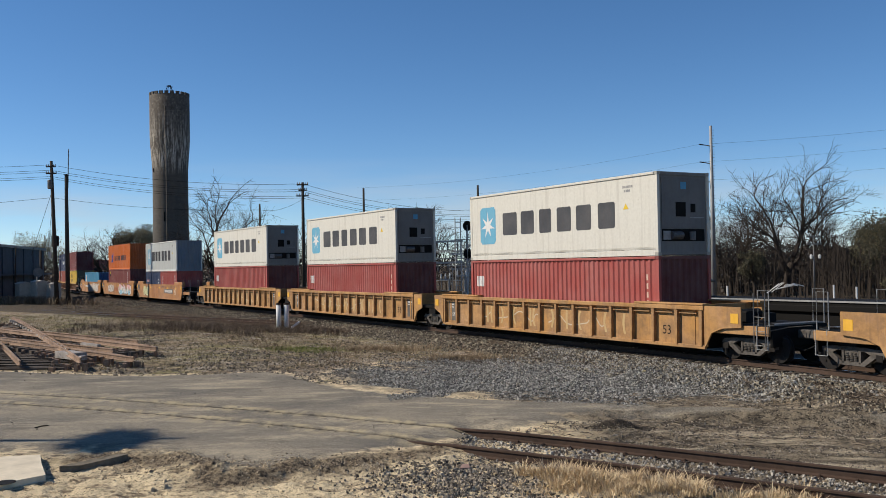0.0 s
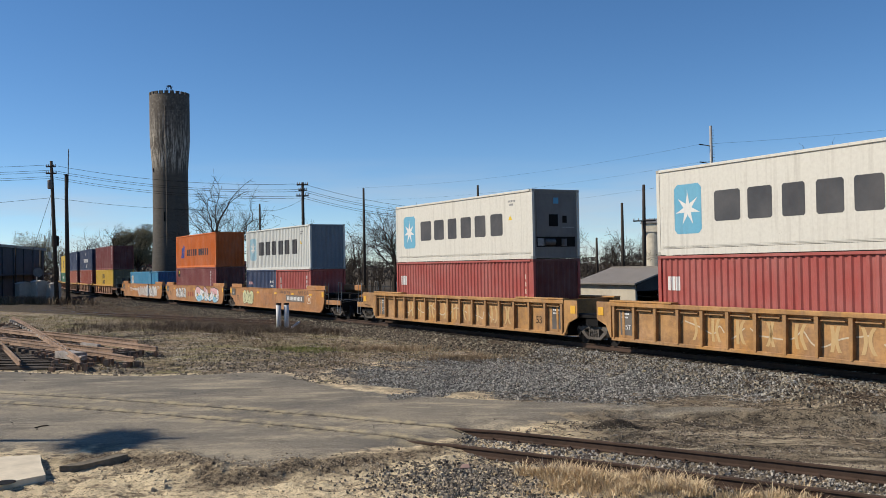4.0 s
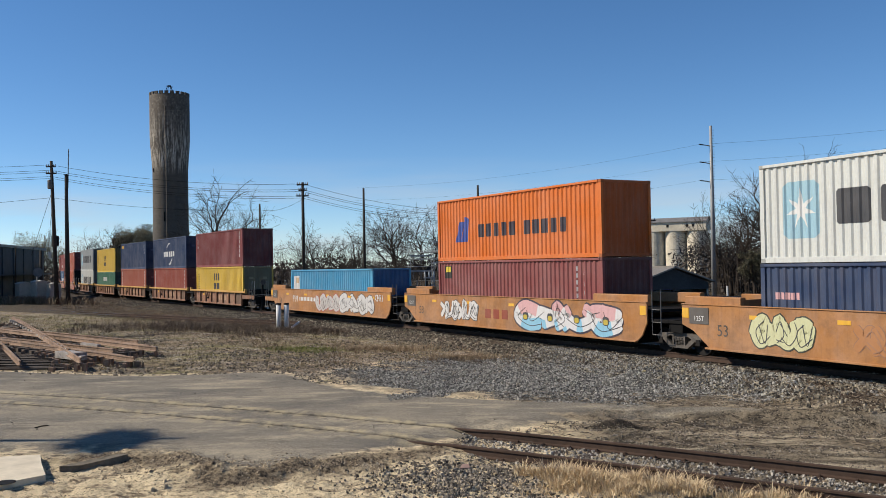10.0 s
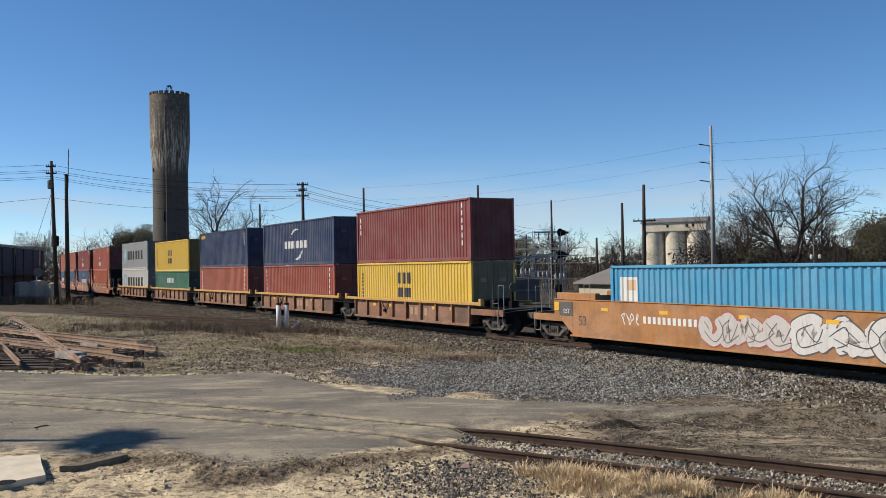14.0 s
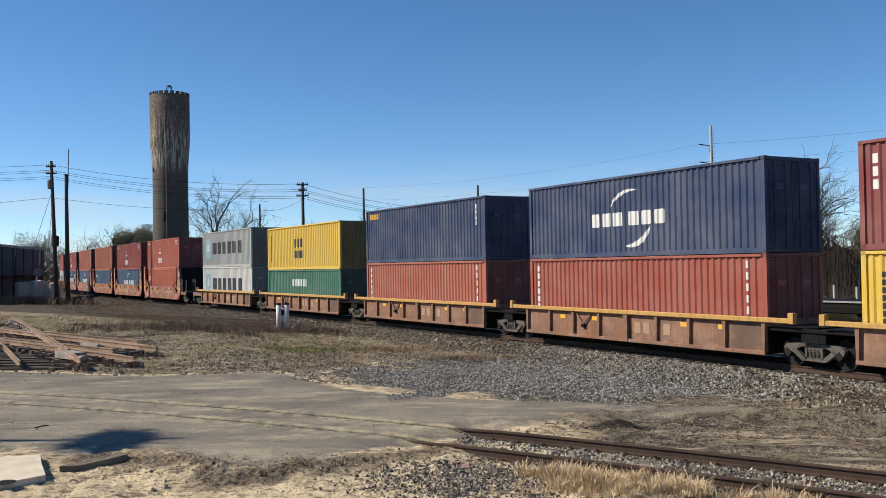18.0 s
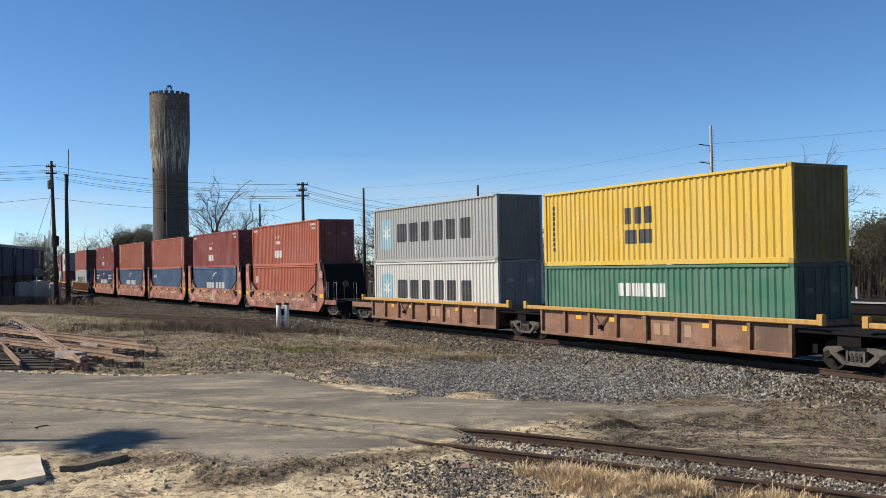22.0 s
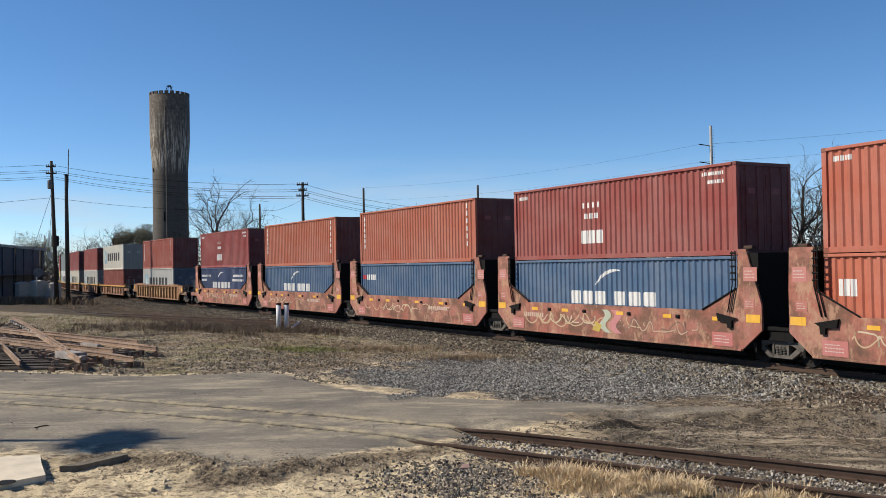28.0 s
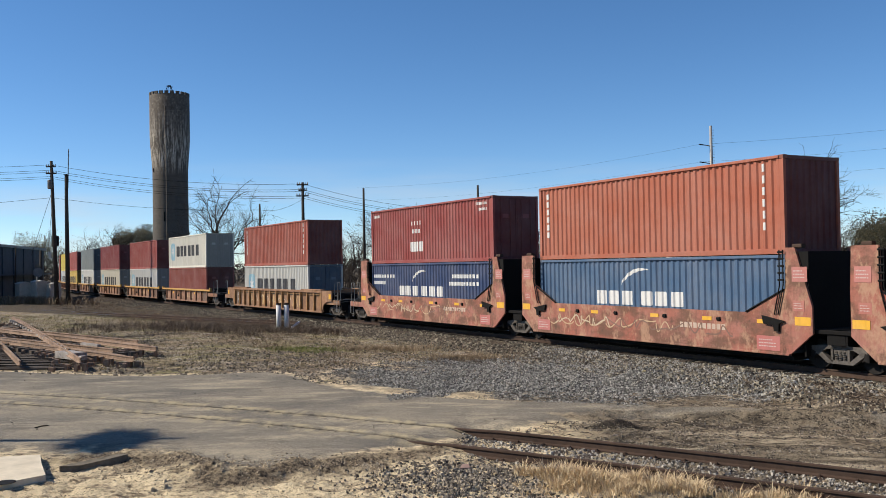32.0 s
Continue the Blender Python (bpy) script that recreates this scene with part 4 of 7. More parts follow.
    for q in (-0.5, 0, 0.5):
        part("bushing", Shape().lathe([(0.1, 0), (0.06, 0.4), (0.03, 0.8)], 8, q, 0).mesh("bushing"), WHITE, t, at=Matrix.Translation((0, 0, 2.1)))
    c = thing("control_house", "pale blue-grey control cabinet with a white edge", "cabinet", at=pose(8.0, 88, -0.6))
    part("body", Shape().box(-1.4, 1.2, -0.8, 0.8, 0, 2.4, 0.03), plain("pale_cabinet", (0.12, 0.12, 0.115), 0.7), c)
    # white colour stands in for sunlight on the cabinet's side
    part("door", Shape().box(-1.75, -1.42, -0.7, 0.7, 0.1, 2.6), WHITE, c, "white panel painted as the cabinet's sunlit side")
    s = Shape()
    for z in (3.0, 3.8, 4.6):
        for y in (94, 101, 107):
            s.tube([(-4, y, z), (15, y, z + 0.1)], 0.03, 4)
    tagged(part("busbar", s, GALV), "thin grey busbars over the switchyard", "busbar", kind="stuff")
    f = thing("switchyard_fence", "grey chain-link fence posts round the switchyard", "fence")
    for i in range(14):
        part("fence_post", shared("fpost", lambda: Shape().tube([(0, 0, -0.6), (0, 0, 1.7)], 0.04, 5).mesh("fence_post")), GALV, f, at=Matrix.Translation((-4 + i * 1.5, 86, 0)))
    for z in (1.65, 0.6):
        part("fence_rail", Shape().tube([(-4, 86, z), (15.5, 86, z)], 0.02, 4), GALV, f)


switchyard()


# ---- beside the line ----
def lineside():
    grey = plain("grey_cabinet_paint", (0.50, 0.465, 0.41), 0.5, 0, 2, 0.25)
    for x, w, h, lab in ((-45.3, 1.3, 2.35, "grey relay cabinet with a peaked lid"), (-43.6, 1.5, 2.5, "pale grey signal bungalow in dry weeds"), (-42.0, 1.0, 2.2, "grey relay cabinet in dry weeds")):
        c = thing("relay_cabinet", lab, "cabinet", "cabinets beside the line", at=pose(x, 98.0, -0.4, 0, 0, -42))
        part("body", Shape().box(-w / 2, w / 2, -0.6, 0.6, 0.1, h, 0.03), grey, c)
        part("lid", Shape().prism([(-w / 2 - 0.06, -0.68, h), (-w / 2 - 0.06, 0.68, h), (-w / 2 - 0.06, 0, h + 0.18)], (w + 0.12, 0, 0)), grey, c)
        part("door", Shape().box(-w / 2 + 0.08, w / 2 - 0.08, -0.63, -0.6, 0.25, h - 0.12), grey, c)
    d = thing("dish_antenna", "grey round dish on a post", "antenna", at=pose(-42.9, 96.0, -0.4))
    part("post", Shape().tube([(0, 0, 0), (0, 0, 3.2)], 0.06, 6), GALV, d)
    part("dish", Shape().tube([(0, 0.1, 3.4), (0.1, -0.05, 3.45), (0.25, -0.3, 3.5)], [0.08, 0.36, 0.50], 16, True), STEEL, d)
    s = thing("railway_signal", "grey signal mast with a dark head beside the poles", "railway signal", at=pose(-40.9, 96, -0.4))
    part("mast", Shape().tube([(0, 0, 0), (0, 0, 6.6)], 0.09, 8), GALV, s)
    part("signal_head", Shape().box(-0.35, 0.3, -0.2, 0.2, 6.2, 7.3, 0.08), BLACK, s)
    part("bracket", Shape().box(-0.7, 0.5, -0.1, 0.1, 4.9, 5.0).box(-0.7, -0.5, -0.12, 0.12, 4.9, 5.6), GALV, s)
    # two white marker pipes with rusty caps
    for x, h in ((-9.45, 1.42), (-9.0, 1.42)):
        p = thing("marker_pipe", "white vent pipe with a rusty cap", "pipe", "marker pipes", at=pose(x, 52.0, -0.42))
        part("pipe", Shape().tube([(0, 0, 0), (0, 0, h)], 0.14, 12), WHITE, p, smooth=True)
        part("cap", Shape().tube([(0, 0, h), (0, 0, h + 0.1)], 0.155, 12), RAILSIDE, p, "rusty cap")
    tagged(part("fallen_pipe", Shape().tube([(-8.75, 51.8, -0.35), (-8.3, 52.2, 0.0)], 0.07, 8), WHITE), "short white pipe lying in the weeds", "pipe")
    # beyond the line: flat cars on the next track
    fc = thing("flat_car", "dark empty flat car standing on the next track", "flat car", at=pose(19.6, 43.5, -0.35, 0, 0, -58))
    part("deck", Shape().box(-13, 9, -1.4, 1.4, 1.15, 1.42, 0.03), BLACK, fc)
    part("side_sill", Shape().box(-12, 8, -1.45, -1.3, 0.85, 1.2, 0.04), BLACK, fc)
    # black skirt added to darken the space below the deck
    part("dark_skirt", Shape().box(-11.5, 7.5, -1.28, -1.1, 0.22, 0.9, 0.03), BLACK, fc)
    part("deck_edge", Shape().box(-13, 9, -1.47, -1.38, 1.36, 1.44), GALV, fc)
    truck(fc, -9.5, False)
    truck(fc, 6.0, False)
    for x, y, z in ((18.7, 60, 1.45), (24.0, 56, 1.5), (25.4, 56, 1.35)):
        p = thing("white_post", "short white post beyond the tracks", "post", at=pose(x, y, -0.6))
        part("post", Shape().tube([(0, 0, 0), (0, 0, z + 0.55)], 0.065, 8), WHITE, p)
    w = thing("collapsed_shed", "collapsed white roof frame in the scrub", "ruin", at=pose(22.7, 61, -0.25))
    rnd = random.Random(71)
    for i in range(9):
        a = Vector((-1.1 + i * 0.2, rnd.uniform(-0.5, 0.5), 1.1 + 0.08 * i))
        part("rafter", Shape().tube([a, a + Vector((0.9, 0.2, 0.6 - i * 0.10 + rnd.uniform(-0.1, 0.1)))], 0.028, 4), WHITE, w)
    for q in (-1.2, 0.2, 1.5):
        part("post", Shape().tube([(q, 0, -0.5), (q, 0, 1.5)], 0.06, 5), WOOD, w)


# ---- the pile of old switch panels ----
def switch_pile():
    ties = Shape().box(-0.12, 0.12, -1.3, 1.3, 0, 0.15).mesh("steel_tie")
    rail = plain("rust_brown_rail", (0.33, 0.225, 0.155), 0.75, 0, 6, 0.6)
    grimy = plain("grey_weathered_tie", (0.13, 0.107, 0.087), 0.9, 0, 7, 0.6)
    shine = plain("worn_pale_rail", (0.42, 0.37, 0.32), 0.6, 0.2, 12, 0.6)

    def heavy(pile, a, b, z0, z1, name="rail"):
        sh = swept_rail([(a[0] + (b[0] - a[0]) * i / 6, a[1] + (b[1] - a[1]) * i / 6) for i in range(7)], [z0 + (z1 - z0) * i / 6 for i in range(7)])
        r = part(name, sh, rail, pile)
        return r
    p = thing("switch_panel", "rusty old switch panels and rails in a pile", "track panels")
    heavy(p, (-26.1, 55.0), (-11.75, 29.4), 0.42, 0.30)
    heavy(p, (-26.3, 55.6), (-12.3, 30.6), 0.40, 0.22)
    heavy(p, (-24.5, 47.9), (-10.6, 33.5), 0.32, 0.28)
    heavy(p, (-25.1, 48.9), (-11.2, 34.6), 0.30, 0.26)
    heavy(p, (-21.0, 41.2), (-10.3, 30.2), 0.24, 0.24)
    heavy(p, (-21.6, 42.3), (-11.0, 31.3), 0.22, 0.20)
    heavy(p, (-19.5, 39.9), (-13.9, 29.8), 0.16, 0.22)
    heavy(p, (-20.2, 39.2), (-14.6, 29.1), 0.16, 0.22)
    part("frog_casting", Shape().prism([(-13.6, 33.0, 0.02), (-12.6, 32.1, 0.02), (-12.9, 31.7, 0.02), (-14.0, 32.7, 0.02)], (0, 0, 0.24)), shine, p, "pale worn frog casting")
    part("joint_plate", Shape().prism([(-14.5, 36.6, 0.05), (-13.4, 35.5, 0.05), (-13.5, 35.4, 0.05), (-14.6, 36.5, 0.05)], (0, 0, 0.2)), shine, p)
    rnd = random.Random(81)
    slat = Shape().box(-0.09, 0.09, -2.3, 2.3, 0, 0.13, 0).mesh("steel_tie")
    for i in range(24):
        f = i / 24
        x, y = -14.6 - f * 5.0, 30.1 + f * 11.0
        part("steel_tie", slat, grimy, p, at=pose(x + rnd.uniform(-0.2, 0.2), y, -0.2 + rnd.uniform(0, 0.05), 0, rnd.uniform(-1, 1), 88 + rnd.uniform(-5, 5)))
    for i in range(16):
        f = i / 16
        x, y = -12.2 - f * 8, 33.2 + f * 8.2
        part("steel_tie", ties, grimy, p, at=pose(x, y, -0.1 + rnd.uniform(0, 0.05), 0, rnd.uniform(-2, 2), -42 + rnd.uniform(-5, 5)))
    for i in range(14):
        f = i / 14
        x, y = -23.5 - f * 1.5, 46 + f * 8
        part("steel_tie", ties, grimy, p, at=pose(x, y, -0.1 + rnd.uniform(0, 0.05), 0, rnd.uniform(-2, 2), 40 + rnd.uniform(-5, 5)))
    block = Shape().box(-0.16, 0.16, -0.10, 0.10, 0, 0.13, 0.02).mesh("spacer_block")
    for a, b, z0, z1, n in (((-25.8, 53.6), (-12.2, 30.3), 0.24, 0.10, 22), ((-24.3, 47.6), (-10.9, 33.9), 0.14, 0.10, 24), ((-20.8, 41.0), (-10.7, 30.6), 0.06, 0.05, 20)):
        heavy(p, (a[0] + 0.55, a[1] + 0.35), (b[0] - 1.6, b[1] + 3.2), z0 + 0.15, z1 + 0.17, "guard_rail")
        for q in range(n):
            f = (q + 0.5) / n
            part("spacer_block", block, rail if q % 3 else shine, p, at=pose(a[0] + (b[0] - a[0]) * f + 0.22, a[1] + (b[1] - a[1]) * f + 0.1, z0 + (z1 - z0) * f, 0, 0, -52 + rnd.uniform(-8, 8)))
    bolts = Shape()
    for i in range(420):
        f = rnd.random()
        a = rnd.choice((((-24.5, 47.9), (-10.6, 33.5)), ((-21.0, 41.2), (-10.3, 30.2)), ((-26.1, 55.0), (-11.75, 29.4))))
        x, y = a[0][0] + (a[1][0] - a[0][0]) * f + rnd.uniform(-0.8, 0.4), a[0][1] + (a[1][1] - a[0][1]) * f + rnd.uniform(-0.5, 0.1)
        s = rnd.uniform(0.03, 0.09)
        bolts.box(x - s, x + s, y - s, y + s, -0.1, 0.02 + rnd.uniform(0, 0.12))
    b = part("tie_plate_scatter", bolts, rail, p)
    b["kind"] = "stuff"


def foreground():
    slab = thing("concrete_slab", "pale broken concrete slab lying at the yard's edge", "slab", at=pose(0, 0, 0))
    conc = plain("pale_concrete", (0.80, 0.70, 0.53), 0.85, 0, 3, 0.25)
    ring = [(-8.9, 15.1), (-6.9, 15.5), (-6.57, 14.8), (-6.13, 13.95), (-6.4, 13.62), (-6.75, 13.35), (-7.3, 13.45), (-9.2, 12.7)]
    part("slab", Shape().prism([(x, y, -0.12) for x, y in ring], (0, 0, 0.12)), conc, slab)
    # flat black disc on the slab; the hole's inner shade is its colour
    part("hole", Shape().prism([(-6.53 + 0.15 * math.cos(a), 13.49 + 0.16 * math.sin(a), -0.001) for a in [2 * math.pi * i / 14 for i in range(14)]], (0, 0, 0.006)), BLACK, slab, "dark broken hole")
    bm = thing("concrete_kerb", "broken length of concrete kerb lying in dirt", "kerb", at=pose(-5.80, 15.12, -0.13, -4, -4, 43))
    part("kerb", Shape().prism([(-0.62, -0.10, -0.06), (-0.30, -0.12, -0.12), (0.50, -0.10, -0.12), (0.50, 0.16, -0.12), (-0.55, 0.16, -0.10)], (0, 0, 0.21)), plain("dirty_concrete", (0.22, 0.185, 0.135), 0.9, 0, 9, 0.5), bm)
    tagged(part("stick", Shape().tube([(-8.34, 18.49, -0.055), (-8.26, 18.64, -0.045), (-8.17, 18.74, -0.055)], 0.012, 5), BLACK), "thin dark stick lying on the paving", "stick")
    # made-up low block in place of a dark patch of soil
    tagged(part("soil_patch_block", Shape().box(1.0, 1.32, 32.5, 32.7, -0.46, -0.36, 0.03), WOOD), "low dark block for a patch of soil in the gravel", "timber")
    tagged(part("yellow_rag", Shape().prism([(5.4, 25.0, 0.05), (5.52, 25.05, 0.07), (5.5, 25.12, 0.08), (5.42, 25.08, 0.06)], (0, 0, 0.03)), DECAL, color=(0.42, 0.33, 0.17)), "small yellow scrap on the gravel", "rag")
    tagged(part("litter", Shape().prism([(0.2, 14.25, -0.10), (0.36, 14.25, -0.09), (0.34, 14.34, -0.05), (0.24, 14.36, -0.06)], (0, 0, 0.02)), DECAL, color=(0.32, 0.20, 0.165)), "scrap of pinkish litter beside the rail", "litter")


def stones(name, label, spots, mat, flat=1.0):
    """Loose stones in one mass; spots: (x, y, z, size)."""
    rnd = np.random.default_rng(len(spots))
    at = np.array(spots, float)
    n = len(at)
    size = at[:, 3]
    turn = rnd.uniform(0, math.pi, n)
    half = np.stack([rnd.uniform(0.5, 1.0, n), rnd.uniform(0.45, 0.8, n), flat * rnd.uniform(0.55, 1.0, n)], 1) * size[:, None]
    corner = np.array([(i, j, k) for i in (-1, 1) for j in (-1, 1) for k in (-1, 1)], float)
    v = corner[None] * half[:, None] * rnd.uniform(0.5, 1.0, (n, 8, 3))
    v[:, 1::2, :2] *= rnd.uniform(0.3, 0.85, (n, 4, 1))
    ca, sa = np.cos(turn)[:, None], np.sin(turn)[:, None]
    v = np.stack([v[..., 0] * ca - v[..., 1] * sa, v[..., 0] * sa + v[..., 1] * ca, v[..., 2]], 2) + at[:, None, :3]
    f = np.array([(0, 1, 3, 2), (4, 6, 7, 5), (0, 4, 5, 1), (2, 3, 7, 6), (1, 5, 7, 3)])
    faces = (f[None] + 8 * np.arange(n)[:, None, None]).reshape(-1, 4)
    me = bpy.data.meshes.new(name)
    me.from_pydata(v.reshape(-1, 3).tolist(), [], faces.tolist())
    return tagged(part(name, me, mat), label, "stones", kind="stuff")


def island_mat(name, dark, light, rough=0.9):
    k = Nodes(name, rough)
    r = k.node("ShaderNodeNewGeometry").outputs["Random Per Island"]
    stain = k.span(k.noise(k.place((0.8, 1.3, 1)), 1.1, 6, 0.65), 0.48, 0.62, 0.0, 0.55)
    k.color(k.mix(k.math("MAXIMUM", k.math("MULTIPLY", k.noise(k.place(), 30, 3), 0.4), stain), k.mix(k.math("POWER", r, 1.3), dark, light), dark))
    return k.m


def ground_at(pts):
    """Ground heights at plan points."""
    px, py = np.array([p[0] for p in pts]), np.array([p[1] for p in pts])
    rough = lumps(px, py, 0.9, 3.0) + 0.5 * lumps(px, py, 3.5, 8.0)
    pad = inside(px, py, PAD)
    return height(px, py, line_gap(px, py), pad, inside(px, py, GRAVEL), rough) + clod_relief(px, py, pad)


def scatter(n, x0, x1, y0, y1, seed):
    return np.random.default_rng(seed).uniform((x0, y0), (x1, y1), (n, 2))


def strewn(name, label, pts, sizes, mat, flat=1.0):
    """Stones strewn over the ground at plan points."""
    rnd = random.Random(len(pts))
    z = ground_at(pts)
    return stones(name, label, [(x, y, h, rnd.uniform(*sizes) * rnd.choice((0.7, 1, 1, 1.3))) for (x, y), h in zip(pts, z)], mat, flat)


def loose():
    rnd = random.Random(91)
    # wide tone range: part of the stones' shadow contrast is in the albedo
    grey = island_mat("crushed_grey_stone", (0.050, 0.048, 0.045), (0.58, 0.555, 0.485))
    warm = island_mat("dusty_ballast_stone", (0.04, 0.032, 0.025), (0.50, 0.43, 0.33))
    soil = island_mat("crumbled_soil", (0.13, 0.10, 0.07), (0.62, 0.50, 0.33))
    pts = scatter(86000, -4, 14, 20, 37, 1)
    d = inside(pts[:, 0], pts[:, 1], GRAVEL) + 2.4 * lumps(pts[:, 0], pts[:, 1], 0.22, 14.0)
    fade = np.random.default_rng(2).random(len(pts))
    keep = (d > -0.9 + 1.7 * fade) & (lumps(pts[:, 0] * 0.7, pts[:, 1], 0.8, 71.0) + 0.25 * (d - 0.6) > -0.20) & (np.abs(pts[:, 0]) < 0.52 * pts[:, 1] + 0.5)
    strewn("gravel", "loose blue-grey crushed stone between yard and line", pts[keep], (0.024, 0.050), grey)
    # dark stones thrown from the gravel over the grass and the paving's edge
    pts = scatter(24000, -17, 4, 25, 39, 3)
    d = inside(pts[:, 0], pts[:, 1], PAD) + 0.9 * lumps(pts[:, 0], pts[:, 1], 0.5, 21.0)
    keep = (d < 0.3) & (np.random.default_rng(4).random(len(pts)) < np.exp(d / 2.2 + 0.2) * (0.25 + 0.75 * ramp(pts[:, 0], -10, -3)))
    strewn("thrown_stones", "dark stones along the paving's broken edge", pts[keep], (0.024, 0.05), warm)
    # round the siding
    pts = [(x, siding_y(x) + q) for x, q in ((rnd.uniform(0.3, 12) ** 1.0, rnd.uniform(-2.0, -0.1)) for _ in range(5000))]
    strewn("ballast_stones", "pale and dark ballast stones between the siding's rails", pts, (0.02, 0.048), island_mat("pale_ballast_stone", (0.05, 0.042, 0.034), (0.70, 0.64, 0.54)))
    pts = scatter(42000, 0.2, 14, 11.5, 24, 5)
    keep = (inside(pts[:, 0], pts[:, 1], PAD) < 0.15 * np.random.default_rng(6).random(len(pts))) & (lumps(pts[:, 0] * 0.4, pts[:, 1] * 1.5, 0.9, 5.0) < 0.10) & (pts[:, 0] < 0.52 * pts[:, 1] + 0.4)
    strewn("rubble", "brown dirt strewn with small broken stones", pts[keep], (0.010, 0.030), warm)
    pts = scatter(1500, 1.5, 15, 16.0, 24, 63)
    pts = pts[(pts[:, 0] < 0.52 * pts[:, 1] + 0.4) & (inside(pts[:, 0], pts[:, 1], PAD) < -0.1)]
    bits = Shape()
    for (x, y), z in zip(pts, ground_at(pts)):
        a, n = rnd.uniform(0, math.pi), rnd.uniform(0.05, 0.22)
        bits.tube([(x - n * math.cos(a), y - n * math.sin(a), z + 0.008), (x, y, z + rnd.uniform(0.015, 0.04)), (x + n * math.cos(a + 0.2), y + n * math.sin(a + 0.2), z + 0.01)], [0.004, 0.010, 0.005], 3, False)
    tagged(part("twigs", bits, island_mat("dead_twig", (0.05, 0.036, 0.026), (0.42, 0.34, 0.24))), "dead twigs and splinters strewn over the dirt", "twigs", kind="stuff")
    pts = [(rnd.gauss(0.4, 0.8), rnd.gauss(13.7, 0.75)) for _ in range(5000)]
    strewn("ballast_stones", "dark heap of stones where the siding leaves the paving", [p for p in pts if p[1] > 11], (0.014, 0.04), warm)
    pts = [(rnd.gauss(3.4, 0.28), rnd.gauss(18.0, 0.11)) for _ in range(420)]
    strewn("dark_clods", "small dark heap of earth on the dirt", pts, (0.012, 0.04), island_mat("dark_earth", (0.02, 0.016, 0.012), (0.11, 0.085, 0.06)))
    # crumbled dirt in the foreground
    pts = scatter(40000, -8, 1.5, 10.8, 16.6, 7)
    q = inside(pts[:, 0], pts[:, 1], PAD)
    keep = (q < 0.25) & (np.random.default_rng(8).random(len(pts)) < 0.05 + 0.95 * np.exp(-np.abs(q + 0.45) / 0.5) * ramp(lumps(pts[:, 0], pts[:, 1], 0.9, 41.0), -0.35, 0.3))
    strewn("crumbled_dirt", "crumbled sandy dirt and clods along the paving's edge", pts[keep], (0.006, 0.019), soil, 0.75)
    pts = [(rnd.gauss(-4.2, 0.9), rnd.gauss(14.6, 0.45)) for _ in range(900)] + [(rnd.gauss(-2.2, 0.7), rnd.gauss(14.7, 0.3)) for _ in range(500)]
    strewn("clods", "dark clods of earth turned up beside the kerb", pts, (0.012, 0.032), soil, 0.7)
    for x, y, size in ((-4.32, 13.42, 0.055), (-4.14, 13.48, 0.06), (-4.22, 13.7, 0.04)):
        rock = stones("rock", "pale broken rock lying in the dirt", [(x, y, ground_at([(x, y)])[0] + 0.01, size)], plain("pale_rock", (0.58, 0.50, 0.36), 0.9, 0, 12, 0.25))
        rock["kind"] = ""
    pts = []
    for _ in range(36000):
        side = rnd.choice((-1, -1, -1, -1, 1)) * rnd.uniform(0.0, 4.6)
        x, y, a = on_line(-75 + 105 * rnd.random() ** 0.6, side)
        pts.append((x, y))
    thin = lumps(np.array([p[0] for p in pts]), np.array([p[1] for p in pts]), 0.7, 81.0)
    pts = [p for p, q in zip(pts, thin) if q > -0.22]
    strewn("line_ballast", "rust-brown ballast along the main line", pts, (0.038, 0.072), island_mat("rusty_ballast_stone", (0.032, 0.026, 0.019), (0.50, 0.435, 0.315)))
    # stones trodden into the thin turf
    pts = np.concatenate([scatter(15000, -22, 4, 27, 50, 51), scatter(5000, -14, 2, 28, 36, 52)])
    gap = line_gap(pts[:, 0], pts[:, 1])
    keep = (inside(pts[:, 0], pts[:, 1], PAD) < -0.1) & (gap < -4.0) & (lumps(pts[:, 0], pts[:, 1], 0.45, 61.0) > -0.12) & (np.abs(pts[:, 0]) < 0.52 * pts[:, 1])
    strewn("turf_stones", "brown and pale stones trodden into thin turf", pts[keep], (0.022, 0.052), warm)
    # pebbles scattered over the paving
    pts = np.concatenate([scatter(420, -16, 6, 16.5, 29, 9), scatter(2400, -16, 6, 16.5, 29, 10)])
    z = ground_at(pts)
    stones("pebbles", "scattered dark pebbles on the dusty paving", [(x, y, h, rnd.uniform(0.02, 0.035) if i < 140 else rnd.uniform(0.006, 0.014)) for i, ((x, y), h) in enumerate(zip(pts, z))], warm)


def tufts(name, label, spots, tall, mat, seed, blades=16, spread=0.16):
    rnd = random.Random(seed)
    sh = Shape()
    for x, y, z in spots:
        for _ in range(blades):
            a, h = rnd.uniform(0, 2 * math.pi), tall * rnd.uniform(0.35, 1.15)
            r = spread * rnd.random()
            bx, by = x + r * math.cos(a), y + r * math.sin(a)
            b = a + rnd.uniform(-0.8, 0.8)
            out = h * rnd.uniform(0.1, 1.3)
            lx, ly = math.cos(b) * out, math.sin(b) * out
            w = rnd.uniform(0.002, 0.0045) * (1 + tall * 2) * (1 + y / 60) * (1 if y < 20 else 0.75 if seed == 12 else 1.5)
            c, s = math.cos(a + 1.57) * w, math.sin(a + 1.57) * w
